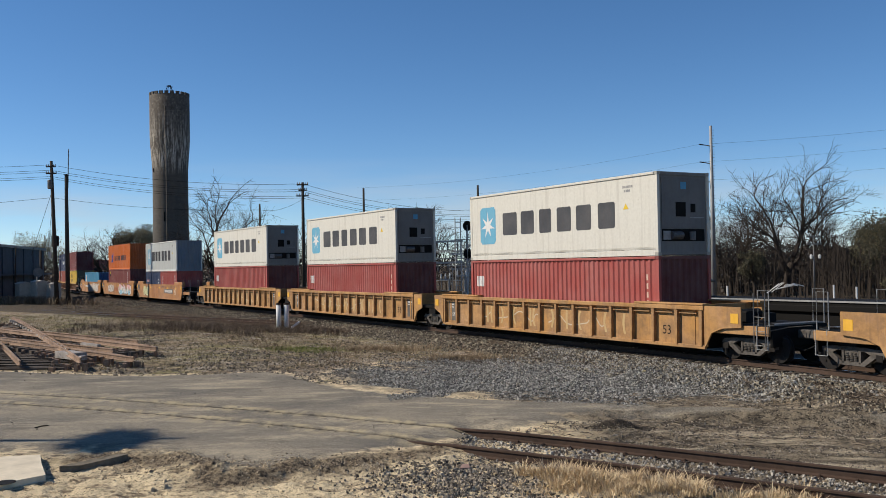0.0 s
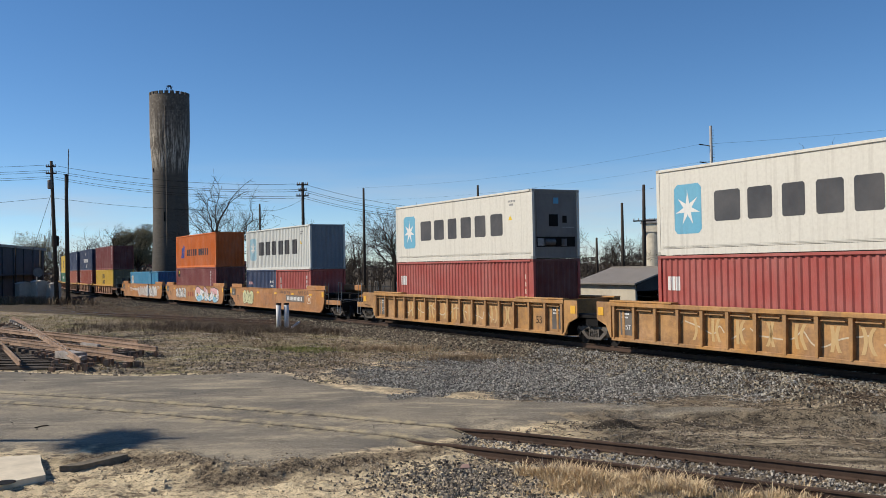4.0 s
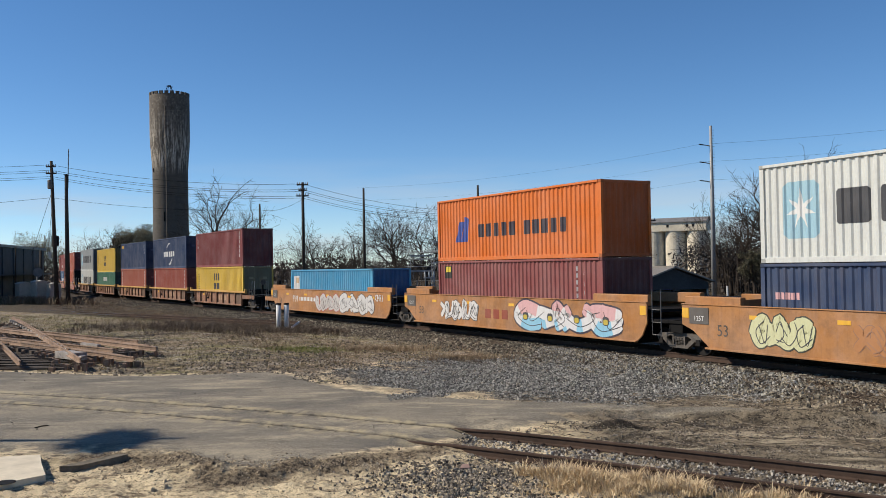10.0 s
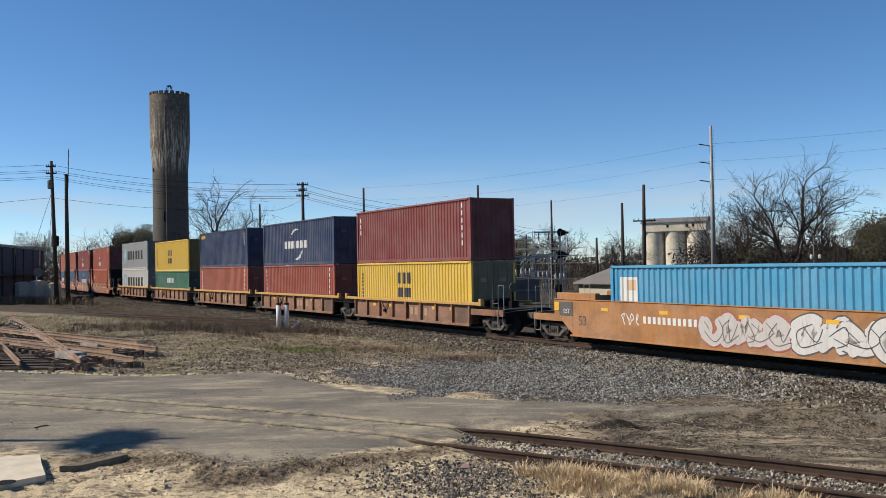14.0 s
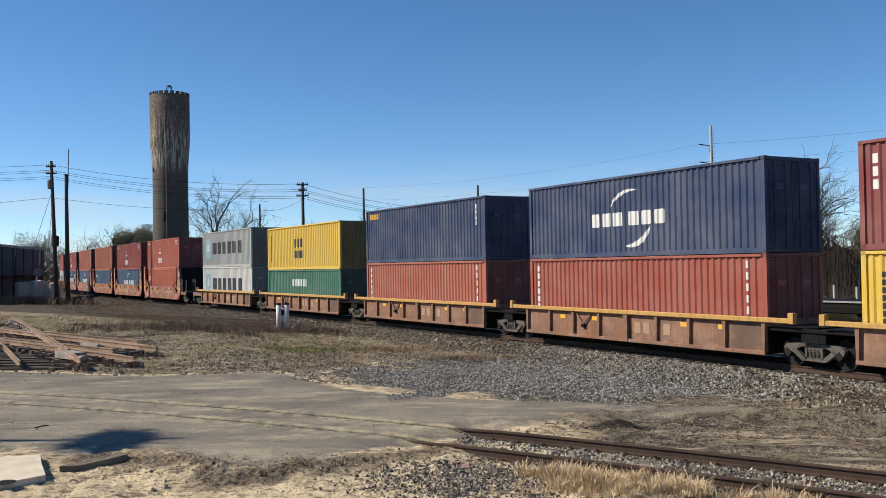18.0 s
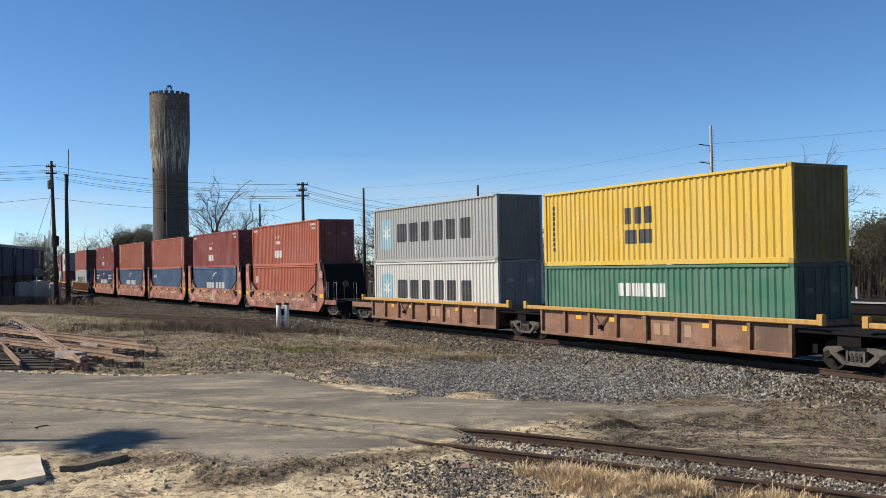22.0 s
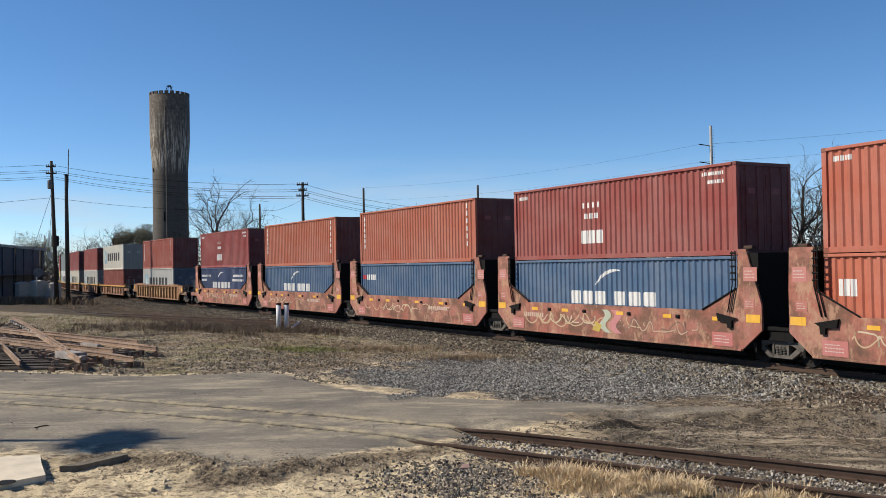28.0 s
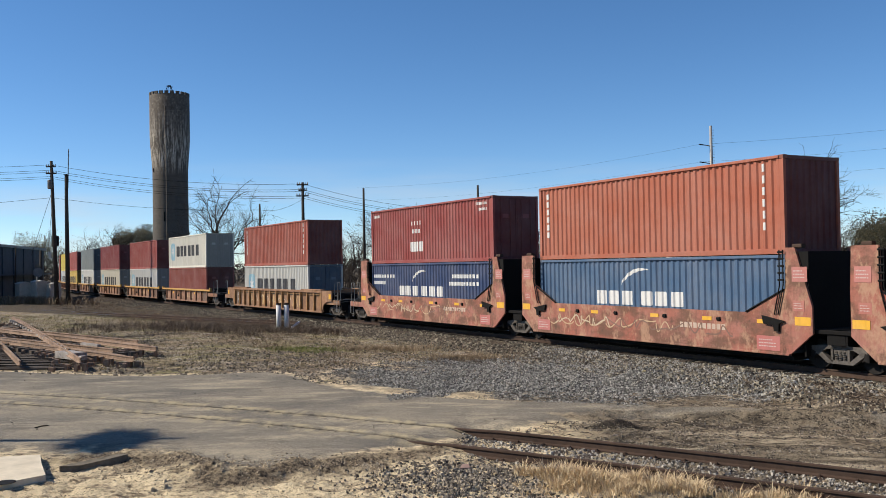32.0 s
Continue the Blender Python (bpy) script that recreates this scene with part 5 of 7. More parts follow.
            sh.add([(bx - c, by - s, z - 0.02), (bx + c, by + s, z - 0.02), (bx + lx * 0.45 + c * 0.7, by + ly * 0.45 + s * 0.7, z + h * 0.65), (bx + lx * 0.45 - c * 0.7, by + ly * 0.45 - s * 0.7, z + h * 0.65), (bx + lx, by + ly, z + h)], [(0, 1, 2, 3), (3, 2, 4)])
    return tagged(part(name, sh, mat), label, "grass", kind="stuff")


def grasses():
    rnd = random.Random(101)
    straw = island_mat("straw_blade", (0.42, 0.30, 0.165), (0.86, 0.70, 0.46))
    weed = island_mat("brown_weed", (0.11, 0.075, 0.048), (0.32, 0.235, 0.14))
    turf = island_mat("winter_turf", (0.10, 0.085, 0.035), (0.31, 0.26, 0.12))
    for tall, n, seed in ((0.26, 50, 1), (0.17, 150, 6), (0.09, 320, 7)):
        pts = []
        for _ in range(n):
            f = rnd.random()
            pts.append((1.35 + 2.15 * f + rnd.gauss(0, 0.2), 13.65 - 0.6 * f + rnd.gauss(0, 0.16 + 0.14 * (tall < 0.25) + 0.14 * (tall < 0.1))))
        for _ in range(n // 9):
            pts.append((rnd.uniform(3.9, 5.0), rnd.uniform(12.2, 12.9)))
        pts = [p for p in pts if noise.noise((p[0] * 1.6, p[1] * 1.6, 2)) > -0.18]
        tufts("dry_grass", "clumps of pale dry grass beside the siding", [(x, y, z) for (x, y), z in zip(pts, ground_at(pts))], tall, straw, seed, 40, 0.13)
    pts = []
    while len(pts) < 4200:
        x, y = rnd.uniform(-46, -3), rnd.uniform(30, 100)
        pts.append((x, y))
    scrub = [(-12.5 + rnd.gauss(0, 4.5), 53.0 + rnd.gauss(0, 3.0)) for _ in range(520)] + [(-6.0 + rnd.gauss(0, 2.5), 49.5 + rnd.gauss(0, 1.2)) for _ in range(160)]
    gap = line_gap(np.array([p[0] for p in scrub]), np.array([p[1] for p in scrub]))
    scrub = [p for p, g in zip(scrub, gap) if g < -3.4]
    tufts("scrub", "dense brown scrub round the marker pipes", [(x, y, z) for (x, y), z in zip(scrub, ground_at(scrub))], 0.30, island_mat("dead_scrub", (0.06, 0.044, 0.032), (0.21, 0.155, 0.105)), 12, 34, 0.6)
    pts += [(0.5 + rnd.gauss(0, 1.2), 33.6 + rnd.gauss(0, 0.5)) for _ in range(60)]
    gap = line_gap(np.array([p[0] for p in pts]), np.array([p[1] for p in pts]))
    pts = [p for p, g in zip(pts, gap) if -11 < g < -3.3]
    tufts("weeds", "brown dry weeds along the ditch", [(x, y, z) for (x, y), z in zip(pts, ground_at(pts))], 0.12, weed, 2, 16, 0.7)
    pts = [(rnd.uniform(-34, 2), rnd.uniform(29, 68)) for _ in range(7000)]
    d = inside(np.array([p[0] for p in pts]), np.array([p[1] for p in pts]), GRAVEL)
    gap = line_gap(np.array([p[0] for p in pts]), np.array([p[1] for p in pts]))
    pts = [p for p, q, g in zip(pts, d, gap) if q < -0.8 and g < -3.6]
    d = inside(np.array([p[0] for p in pts]), np.array([p[1] for p in pts]), PAD)
    pts = [p for p, q in zip(pts, d) if q < -0.3]
    tufts("thin_turf", "thin yellow-green winter turf", [(x, y, z) for (x, y), z in zip(pts, ground_at(pts))], 0.075, turf, 3, 7, 0.5)
    pts = [(-5.6 + rnd.gauss(0, 0.8), 37.0 + rnd.gauss(0, 0.9)) for _ in range(130)]
    tufts("green_grass", "small patch of fresh yellow-green grass", [(x, y, z) for (x, y), z in zip(pts, ground_at(pts))], 0.10, island_mat("fresh_grass", (0.10, 0.12, 0.03), (0.30, 0.31, 0.09)), 14, 12, 0.4)
    pts = [(-2.6 + rnd.gauss(0, 1.1), 38.2 + rnd.gauss(0, 0.8)) for _ in range(120)] + [(1.0 + rnd.gauss(0, 0.7), 34.2 + rnd.gauss(0, 0.5)) for _ in range(70)]
    tufts("straw_grass", "thin strip of tan dry grass by the gravel", [(x, y, z) for (x, y), z in zip(pts, ground_at(pts))], 0.16, island_mat("tan_grass", (0.18, 0.13, 0.08), (0.48, 0.37, 0.23)), 15, 14, 0.4)
    pts = [(3.36 + rnd.gauss(0, 0.32), 18.05 + rnd.gauss(0, 0.14)) for _ in range(40)]
    tufts("weed_clump", "dark dead weed clump on the dirt", [(x, y, z) for (x, y), z in zip(pts, ground_at(pts))], 0.05, island_mat("dark_weed", (0.05, 0.04, 0.03), (0.13, 0.10, 0.07)), 4, 20, 0.12)
    pts = [(-44 + rnd.gauss(0, 3), 95 + rnd.gauss(0, 1.5)) for _ in range(260)]
    tufts("weeds", "tall dry weeds round the relay cabinets", [(x, y, z) for (x, y), z in zip(pts, ground_at(pts))], 0.8, weed, 5, 14, 0.5)


def shade_tree():
    """A slender tree outside the view, whose shadow falls on the paving."""
    tree = thing("young_tree", "slender young tree with a small leafy crown", "tree", at=pose(-22.1, 17.77, -0.1))
    part("trunk", Shape().tube([(0, 0, -0.2), (0.03, 0, 7.5), (0, 0, 13.4)], [0.17, 0.14, 0.09], 8), BARK, tree)
    rnd = random.Random(111)
    crown = Shape()
    for _ in range(2600):
        p = Vector((rnd.gauss(0, 0.2), rnd.gauss(0, 0.44) - 0.1, 12.4 + rnd.gauss(0, 0.2)))
        a = Vector((rnd.gauss(0, 1), rnd.gauss(0, 1), rnd.gauss(0, 1))).normalized() * 0.075
        b = a.orthogonal().normalized() * 0.05
        crown.add([tuple(p + a), tuple(p + b), tuple(p - a), tuple(p - b)], [(0, 1, 2, 3)])
    part("crown", crown, OAKLEAF, tree)


shade_tree()
switch_pile()
foreground()
loose()
grasses()


# ---- containers ----
WIDE = 2.438
PITCH = 0.278


def wave(x, depth=0.042):
    """Depth of a corrugated wall at x: 0 on the crests."""
    u = (x / PITCH) % 1.0
    if u < 0.32:
        return 0.0
    if u < 0.5:
        return depth * (u - 0.32) / 0.18
    if u < 0.82:
        return depth
    return depth * (1 - (u - 0.82) / 0.18)


def wave_points(x0, x1):
    xs = [x0]
    k = math.floor(x0 / PITCH)
    while k * PITCH < x1:
        xs += [x for x in ((k + f) * PITCH for f in (0, 0.32, 0.5, 0.82)) if x0 + 0.005 < x < x1 - 0.005]
        k += 1
    return xs + [x1]


def wall_of_waves(length, z0, z1, y, flat):
    """A side wall in the plane y, facing away from the middle."""
    sh = Shape()
    g = 1 if y > 0 else -1
    xs = [-length / 2, length / 2] if flat else wave_points(-length / 2, length / 2)
    v = []
    for x in xs:
        d = 0 if flat else wave(x)
        v += [(x, y - g * d, z0), (x, y - g * d, z1), (x, y - g * 0.06, z0), (x, y - g * 0.06, z1)]
    f = []
    for i in range(len(xs) - 1):
        a, b = 4 * i, 4 * i + 4
        f += [(a, b, b + 1, a + 1), (a + 2, a + 3, b + 3, b + 2)] if g < 0 else [(a, a + 1, b + 1, b), (a + 2, b + 2, b + 3, a + 3)]
    return sh.add(v, f)


def end_of_waves(x, high, flat=False):
    """An end wall at x, corrugated across."""
    sh = Shape()
    g = 1 if x > 0 else -1
    h = WIDE / 2 - 0.13
    ys = [-h, h] if flat else wave_points(-h, h)
    v = []
    for y in ys:
        d = 0.02 + (0 if flat else wave(y, 0.045))
        v += [(x - g * d, y, 0.14), (x - g * d, y, high - 0.12)]
    return sh.add(v, [(2 * i, 2 * i + 2, 2 * i + 3, 2 * i + 1) for i in range(len(ys) - 1)])


def decal(rings, flat, high, side=-1, slice_w=0.034, lift=0.004):
    """A film laid on a side wall. rings: outlines in (x, z), filled even-odd."""
    sh = Shape()
    lo, hi = min(p[0] for r in rings for p in r), max(p[0] for r in rings for p in r)
    edges = sorted(set([round(x, 4) for x in ([lo, hi] if flat else wave_points(lo, hi))] + [round(lo + (hi - lo) * i / max(1, math.ceil((hi - lo) / slice_w)), 4) for i in range(math.ceil((hi - lo) / slice_w) + 1)]))
    for x0, x1 in zip(edges[:-1], edges[1:]):
        if x1 - x0 < 0.002:
            continue
        xm, cuts = (x0 + x1) / 2, []
        for r in rings:
            for (ax, az), (bx, bz) in zip(r, r[1:] + r[:1]):
                if (ax <= xm) != (bx <= xm):
                    s = (bz - az) / (bx - ax)
                    cuts.append((az + s * (xm - ax), az + s * (x0 - ax), az + s * (x1 - ax)))
        cuts.sort()
        d0, d1 = (0, 0) if flat else (wave(x0), wave(x1))
        y0, y1 = side * (WIDE / 2 - 0.012 - d0 + lift), side * (WIDE / 2 - 0.012 - d1 + lift)
        for (_, a0, a1), (_, b0, b1) in zip(cuts[::2], cuts[1::2]):
            sh.add([(x0, y0, a0), (x1, y1, a1), (x1, y1, b1), (x0, y0, b0)], [(0, 1, 2, 3)])
    return sh


def rect(x0, x1, z0, z1):
    return [(x0, z0), (x1, z0), (x1, z1), (x0, z1)]


def cut(x0, x1, z0, z1, c=0.07):
    """A plain block with cut corners."""
    a, b = c * min(x1 - x0, z1 - z0), c * min(x1 - x0, z1 - z0)
    return [(x0 + a, z0), (x1 - a, z0), (x1, z0 + b), (x1, z1 - b), (x1 - a, z1), (x0 + a, z1), (x0, z1 - b), (x0, z0 + b)]


def blocks(x0, x1, z0, z1, n, gap=0.22):
    """n plain blocks in a row, for a name that is not lettered."""
    w = (x1 - x0) / n
    return [cut(x0 + i * w, x0 + (i + 1 - gap) * w, z0, z1) for i in range(n)]


def star(cx, cz, r0, r1, n=7):
    return [(cx + (r0 if i % 2 == 0 else r1) * math.sin(math.pi * i / n), cz + (r0 if i % 2 == 0 else r1) * math.cos(math.pi * i / n)) for i in range(2 * n)]


def swoosh(cx, cz, r, a0, a1, w):
    """A tapering arc."""
    out, back = [], []
    for i in range(13):
        f = i / 12
        a = radians(a0 + (a1 - a0) * f)
        t = w * math.sin(math.pi * (0.08 + 0.85 * f))
        out.append((cx + (r + t) * math.cos(a), cz + (r * 0.8 + t) * math.sin(a)))
        back.append((cx + (r - t) * math.cos(a), cz + (r * 0.8 - t) * math.sin(a)))
    return out + back[::-1]


def container(label, color, length=12.192, high=2.896, kind="dry", end="plain", marks=(), shaded_end_color=None, name="shipping_container"):
    """A container with its floor at z = 0; x runs with the train, and the marks are on its near side."""
    box = thing(name, label, "container", "containers on the train")
    flat = kind == "reefer"
    key = (length, high, flat)
    L2, W2 = length / 2, WIDE / 2
    # the ends' shade is put into their colour, darker than the sides
    ec = shaded_end_color or color
    for side in (-1, 1):
        me = shared(("side", key, side), lambda: wall_of_waves(length - 0.26, 0.15 if not flat else 0.30, high - 0.09, side * (W2 - 0.012), flat).mesh("side_wall"))
        part("side_wall", me, PAINT, box, color=color)
        me = shared(("top", key, side), lambda: Shape().box(-L2 + 0.16, L2 - 0.16, side * W2 - 0.03, side * W2 + (0.03 if side < 0 else 0), high - 0.10, high - 0.01, 0.012).mesh("top_rail"))
        part("top_rail", me, PAINT, box, color=color)

        def low():
            s = Shape().box(-L2 + 0.16, L2 - 0.16, min(side * W2, side * (W2 - 0.05)), max(side * W2, side * (W2 - 0.05)), 0.012, 0.17 if not flat else 0.22, 0.004)
            if flat:
                for i in range(3):
                    z = 0.235 + 0.035 * i
                    s.box(-L2 + 0.16, L2 - 0.16, min(side * (W2 - 0.004 - 0.003 * i), side * (W2 - 0.05)), max(side * (W2 - 0.004 - 0.003 * i), side * (W2 - 0.05)), z, z + 0.025)
            return s.mesh("bottom_rail")
        part("bottom_rail", shared(("low", key, side), low), PAINT, box, color=color)
        for x in (-1, 1):
            def post():
                xa, ya = x * L2, side * W2
                return Shape().box(min(xa, xa - x * 0.15), max(xa, xa - x * 0.15), min(ya, ya - side * 0.11), max(ya, ya - side * 0.11), 0.118, high - 0.118, 0.015).mesh("corner_post")
            part("corner_post", shared(("post", key, side, x), post), PAINT, box, color=color)
            for z in (0, high - 0.118):
                def casting():
                    xa, ya = x * (L2 + 0.004), side * (W2 + 0.004)
                    return Shape().box(min(xa, xa - x * 0.178), max(xa, xa - x * 0.178), min(ya, ya - side * 0.162), max(ya, ya - side * 0.162), z, z + 0.118, 0.012).mesh("corner_casting")
                part("corner_casting", shared(("cast", key, side, x, z), casting), PAINT, box, color=tuple(c * 0.55 for c in color))
    me = shared(("roof", key), lambda: Shape().box(-L2 + 0.08, L2 - 0.08, -W2 + 0.03, W2 - 0.03, high - 0.035, high - 0.012).mesh("roof"))
    part("roof", me, PAINT, box, color=color)
    me = shared(("floor", key), lambda: Shape().box(-L2 + 0.16, L2 - 0.16, -W2 + 0.05, W2 - 0.05, 0.03, 0.14).mesh("floor"))
    part("floor", me, BLACK, box)
    for x in (-1, 1):
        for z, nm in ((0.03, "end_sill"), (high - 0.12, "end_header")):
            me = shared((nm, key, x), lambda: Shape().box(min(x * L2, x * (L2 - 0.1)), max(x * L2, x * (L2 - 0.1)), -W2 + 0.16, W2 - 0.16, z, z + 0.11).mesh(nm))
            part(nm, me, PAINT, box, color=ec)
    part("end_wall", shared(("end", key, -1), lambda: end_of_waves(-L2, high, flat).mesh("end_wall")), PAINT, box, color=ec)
    if end == "doors":
        for side in (-1, 1):
            def leaf():
                s = Shape().box(L2 - 0.09, L2 - 0.03, min(side * 0.01, side * (W2 - 0.13)), max(side * 0.01, side * (W2 - 0.13)), 0.15, high - 0.13)
                for i in range(3):
                    z = 0.3 + (high - 0.6) * i / 3
                    s.box(L2 - 0.03, L2 - 0.012, min(side * 0.1, side * (W2 - 0.22)), max(side * 0.1, side * (W2 - 0.22)), z, z + (high - 0.9) / 3)
                return s.mesh("door")
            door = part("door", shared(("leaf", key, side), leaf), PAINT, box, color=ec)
            for y in (0.3, 0.8):
                def bar():
                    s = Shape().tube([(L2 + 0.005, side * y, 0.1), (L2 + 0.005, side * y, high - 0.08)], 0.018, 6)
                    for z in (0.2, 1.0, 1.9, high - 0.25):
                        s.box(L2 - 0.03, L2 + 0.02, side * y - 0.05, side * y + 0.05, z, z + 0.06)
                    return s.box(L2, L2 + 0.03, side * y - 0.02, side * y + 0.02, 1.0, 1.3).mesh("locking_bar")
                part("locking_bar", shared(("bar", key, side, y), bar), PAINT, door, color=tuple(c * 1.25 for c in ec))
            part("stencil_block", Shape().box(L2 - 0.011, L2 - 0.006, side * 0.55 - 0.16, side * 0.55 + 0.16, high * 0.66, high * 0.72), DECAL, door, color=tuple(c * 1.6 + 0.03 for c in ec))
    elif end == "machinery":
        part("end_wall", shared(("mend", key), lambda: Shape().box(L2 - 0.30, L2 - 0.05, -W2 + 0.12, W2 - 0.12, 0.14, high - 0.12).mesh("end_wall")), PAINT, box, color=ec)
        unit = part("cooling_unit", Shape().box(L2 - 0.05, L2 - 0.025, -1.0, 1.0, 0.95, high - 0.2, 0.01), PAINT, box, "grey cooling machinery front", color=(0.17, 0.17, 0.165))
        part("grille", Shape().box(L2 - 0.03, L2 - 0.012, -0.36, 0.1, 1.35, 1.85), BLACK, unit, "black fan opening")
        part("grille", Shape().box(L2 - 0.03, L2 - 0.012, 0.34, 0.56, 1.5, 1.8), BLACK, unit)
        part("panel", Shape().box(L2 - 0.03, L2 - 0.012, 0.30, 0.95, 1.3, 1.33), GALV, unit)
        part("badge", Shape().box(L2 - 0.03, L2 - 0.014, -0.12, 0.14, 2.3, 2.55), DECAL, unit, color=(0.10, 0.38, 0.60))
        comp = part("compressor_bay", Shape().box(L2 - 0.06, L2 - 0.04, -1.0, 1.0, 0.5, 0.92), BLACK, box, "black compressor bay")
        part("motor", Shape().disc((L2 - 0.03, -0.35, 0.7), (0, 1, 0), 0.14, 0.5, 12), STEEL, comp)
        part("motor", Shape().disc((L2 - 0.03, 0.4, 0.68), (0, 0, 1), 0.12, 0.3, 12), STEEL, comp)
        part("cable_box", Shape().box(L2 - 0.05, L2 - 0.015, -0.95, -0.62, 0.55, 0.85), GALV, comp)
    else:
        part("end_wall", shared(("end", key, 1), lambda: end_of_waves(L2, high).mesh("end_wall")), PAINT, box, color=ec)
    for nm, rings, c, lift in marks:
        if nm in ("name_blocks", "logo_dots"):
            for ring in rings:
                part(nm[:-1], decal([ring], flat, high, lift=lift), DECAL, box, color=c)
        else:
            film = part(nm, decal(rings, flat, high, lift=lift), DECAL, box, color=c)
            if nm.endswith("_mark"):
                film["kind"] = "stuff"
    return box


def fx(f, length=12.192):
    return (f - 0.5) * length


INK, PALE, SKYBLUE, FADED = (0.05, 0.055, 0.065), (0.78, 0.78, 0.75), (0.13, 0.42, 0.60), (0.34, 0.56, 0.66)


def star_marks(high, ink=INK, extra=True, square=SKYBLUE):
    """A pale star on a light blue square and six dark blocks beside it."""
    z0, z1 = 0.24 * high, 0.80 * high
    lo, hi = 0.36 * high, 0.69 * high
    shapes = [cut(fx(a), fx(b), lo, hi) for a, b in ((0.218, 0.306), (0.330, 0.407), (0.437, 0.503), (0.534, 0.608), (0.634, 0.708), (0.741, 0.819))]
    out = [("logo_square", [cut(fx(0.07), fx(0.172), z0, z1, 0.11)], square, 0.004),
           ("logo_star", [star(fx(0.121), (z0 + z1) / 2, 0.56, 0.19)], PALE, 0.008),
           ("name_blocks", shapes, ink, 0.004)]
    if extra:
        out += [("code_mark", blocks(fx(0.855), fx(0.90), 0.84 * high, 0.87 * high, 6) + blocks(fx(0.86), fx(0.89), 0.79 * high, 0.82 * high, 4), (0.3, 0.3, 0.3), 0.004),
                ("warning_sign", [[(fx(0.855), 0.58 * high), (fx(0.88), 0.58 * high), (fx(0.8675), 0.65 * high)]], (0.8, 0.55, 0.03), 0.004)]
    return out


def column_marks(high, at=0.045, n=6, color=PALE, lo=0.3, hi=0.93):
    """A name down the wall, as a column of blocks."""
    step = (hi - lo) * high / n
    return [("name_blocks", [rect(fx(at - 0.008), fx(at + 0.008), lo * high + i * step, lo * high + (i + 0.75) * step) for i in range(n)], color, 0.004),
            ("code_mark", [rect(fx(0.935), fx(0.942), 0.25 * high + i * 0.12 * high, 0.33 * high + i * 0.12 * high) for i in range(6)], color, 0.004)]


def wave_marks(high, z=0.36, x0=0.32, x1=0.64, lower=True):
    out = [("name_blocks", blocks(fx(x0), fx(x0 + (x1 - x0) * 0.46), z * high, (z + 0.17) * high, 3) + blocks(fx(x0 + (x1 - x0) * 0.52), fx(x1), z * high, (z + 0.17) * high, 3), PALE, 0.004),
           ("logo_arc", [swoosh(fx((x0 + x1) / 2 + 0.02), (z + 0.06) * high, 1.35, 150, 80, 0.065)], PALE, 0.004)]
    if lower:
        out.append(("logo_arc", [swoosh(fx((x0 + x1) / 2), (z + 0.08) * high, 1.2, -20, -95, 0.10)], PALE, 0.004))
    return out


def zed_marks(high):
    return [("name_blocks", blocks(fx(0.37), fx(0.475), 0.2 * high, 0.37 * high, 3, 0.1), PALE, 0.004),
            ("logo_dots", blocks(fx(0.375), fx(0.47), 0.66 * high, 0.73 * high, 4, 0.45) + blocks(fx(0.385), fx(0.46), 0.52 * high, 0.59 * high, 3, 0.45), PALE, 0.004),
            ("code_mark", blocks(fx(0.03), fx(0.08), 0.86 * high, 0.91 * high, 5) + blocks(fx(0.88), fx(0.96), 0.88 * high, 0.92 * high, 7) + blocks(fx(0.90), fx(0.96), 0.79 * high, 0.83 * high, 5), PALE, 0.004)]


def em_marks(high, up=0.0):
    a, b = 0.26 + up, 0.50 + up
    return [("name_blocks", blocks(fx(0.40), fx(0.53), b * high, (b + 0.2) * high, 3, 0.35) + blocks(fx(0.40), fx(0.525), a * high, (a + 0.17) * high, 2, 0.15), INK, 0.004),
            ("code_mark", [rect(fx(0.05), fx(0.057), 0.2 * high + i * 0.07 * high, 0.25 * high + i * 0.07 * high) for i in range(9)], INK, 0.004)]


# ---- well cars ----
def truck(parent, x, rolling=True):
    """A three-piece truck under a car's end at x: side frames, springs, bolster, two wheelsets."""
    tr = part("truck", shared("bolster", lambda: Shape().box(-0.22, 0.22, -1.05, 1.05, 0.42, 0.68, 0.04).mesh("truck")), CASTIRON, parent, "dusty cast-steel truck", at=Matrix.Translation((x, 0, 0)))
    for side in (-1, 1):
        def frame_mesh():
            s = Shape()
            y0, y1 = side * 1.0 - 0.07, side * 1.0 + 0.07
            top = [(-1.05, 0.56), (-0.95, 0.66), (-0.5, 0.70), (0.5, 0.70), (0.95, 0.66), (1.05, 0.56), (1.0, 0.42), (0.78, 0.44), (0.42, 0.60), (-0.42, 0.60), (-0.78, 0.44), (-1.0, 0.42)]
            s.prism([(a, y0, b) for a, b in top], (0, y1 - y0, 0))
            low = [(-0.78, 0.46), (-0.42, 0.20), (0.42, 0.20), (0.78, 0.46), (0.62, 0.52), (0.34, 0.30), (-0.34, 0.30), (-0.62, 0.52)]
            s.prism([(a, y0, b) for a, b in low], (0, y1 - y0, 0))
            for a in (-0.3, 0.24):
                s.box(a, a + 0.07, y0, y1, 0.25, 0.64)
            return s.mesh("side_frame")
        part("side_frame", shared(("frame", side), frame_mesh), CASTIRON, tr)

        def springs():
            s = Shape()
            for a in (-0.13, 0.0, 0.13):
                for i in range(5):
                    s.disc((a, side * 1.02, 0.33 + i * 0.05), (0, 0, 1), 0.062, 0.028, 8)
            return s.mesh("spring_nest")
        part("spring_nest", shared(("springs", side), springs), CASTIRON, tr)
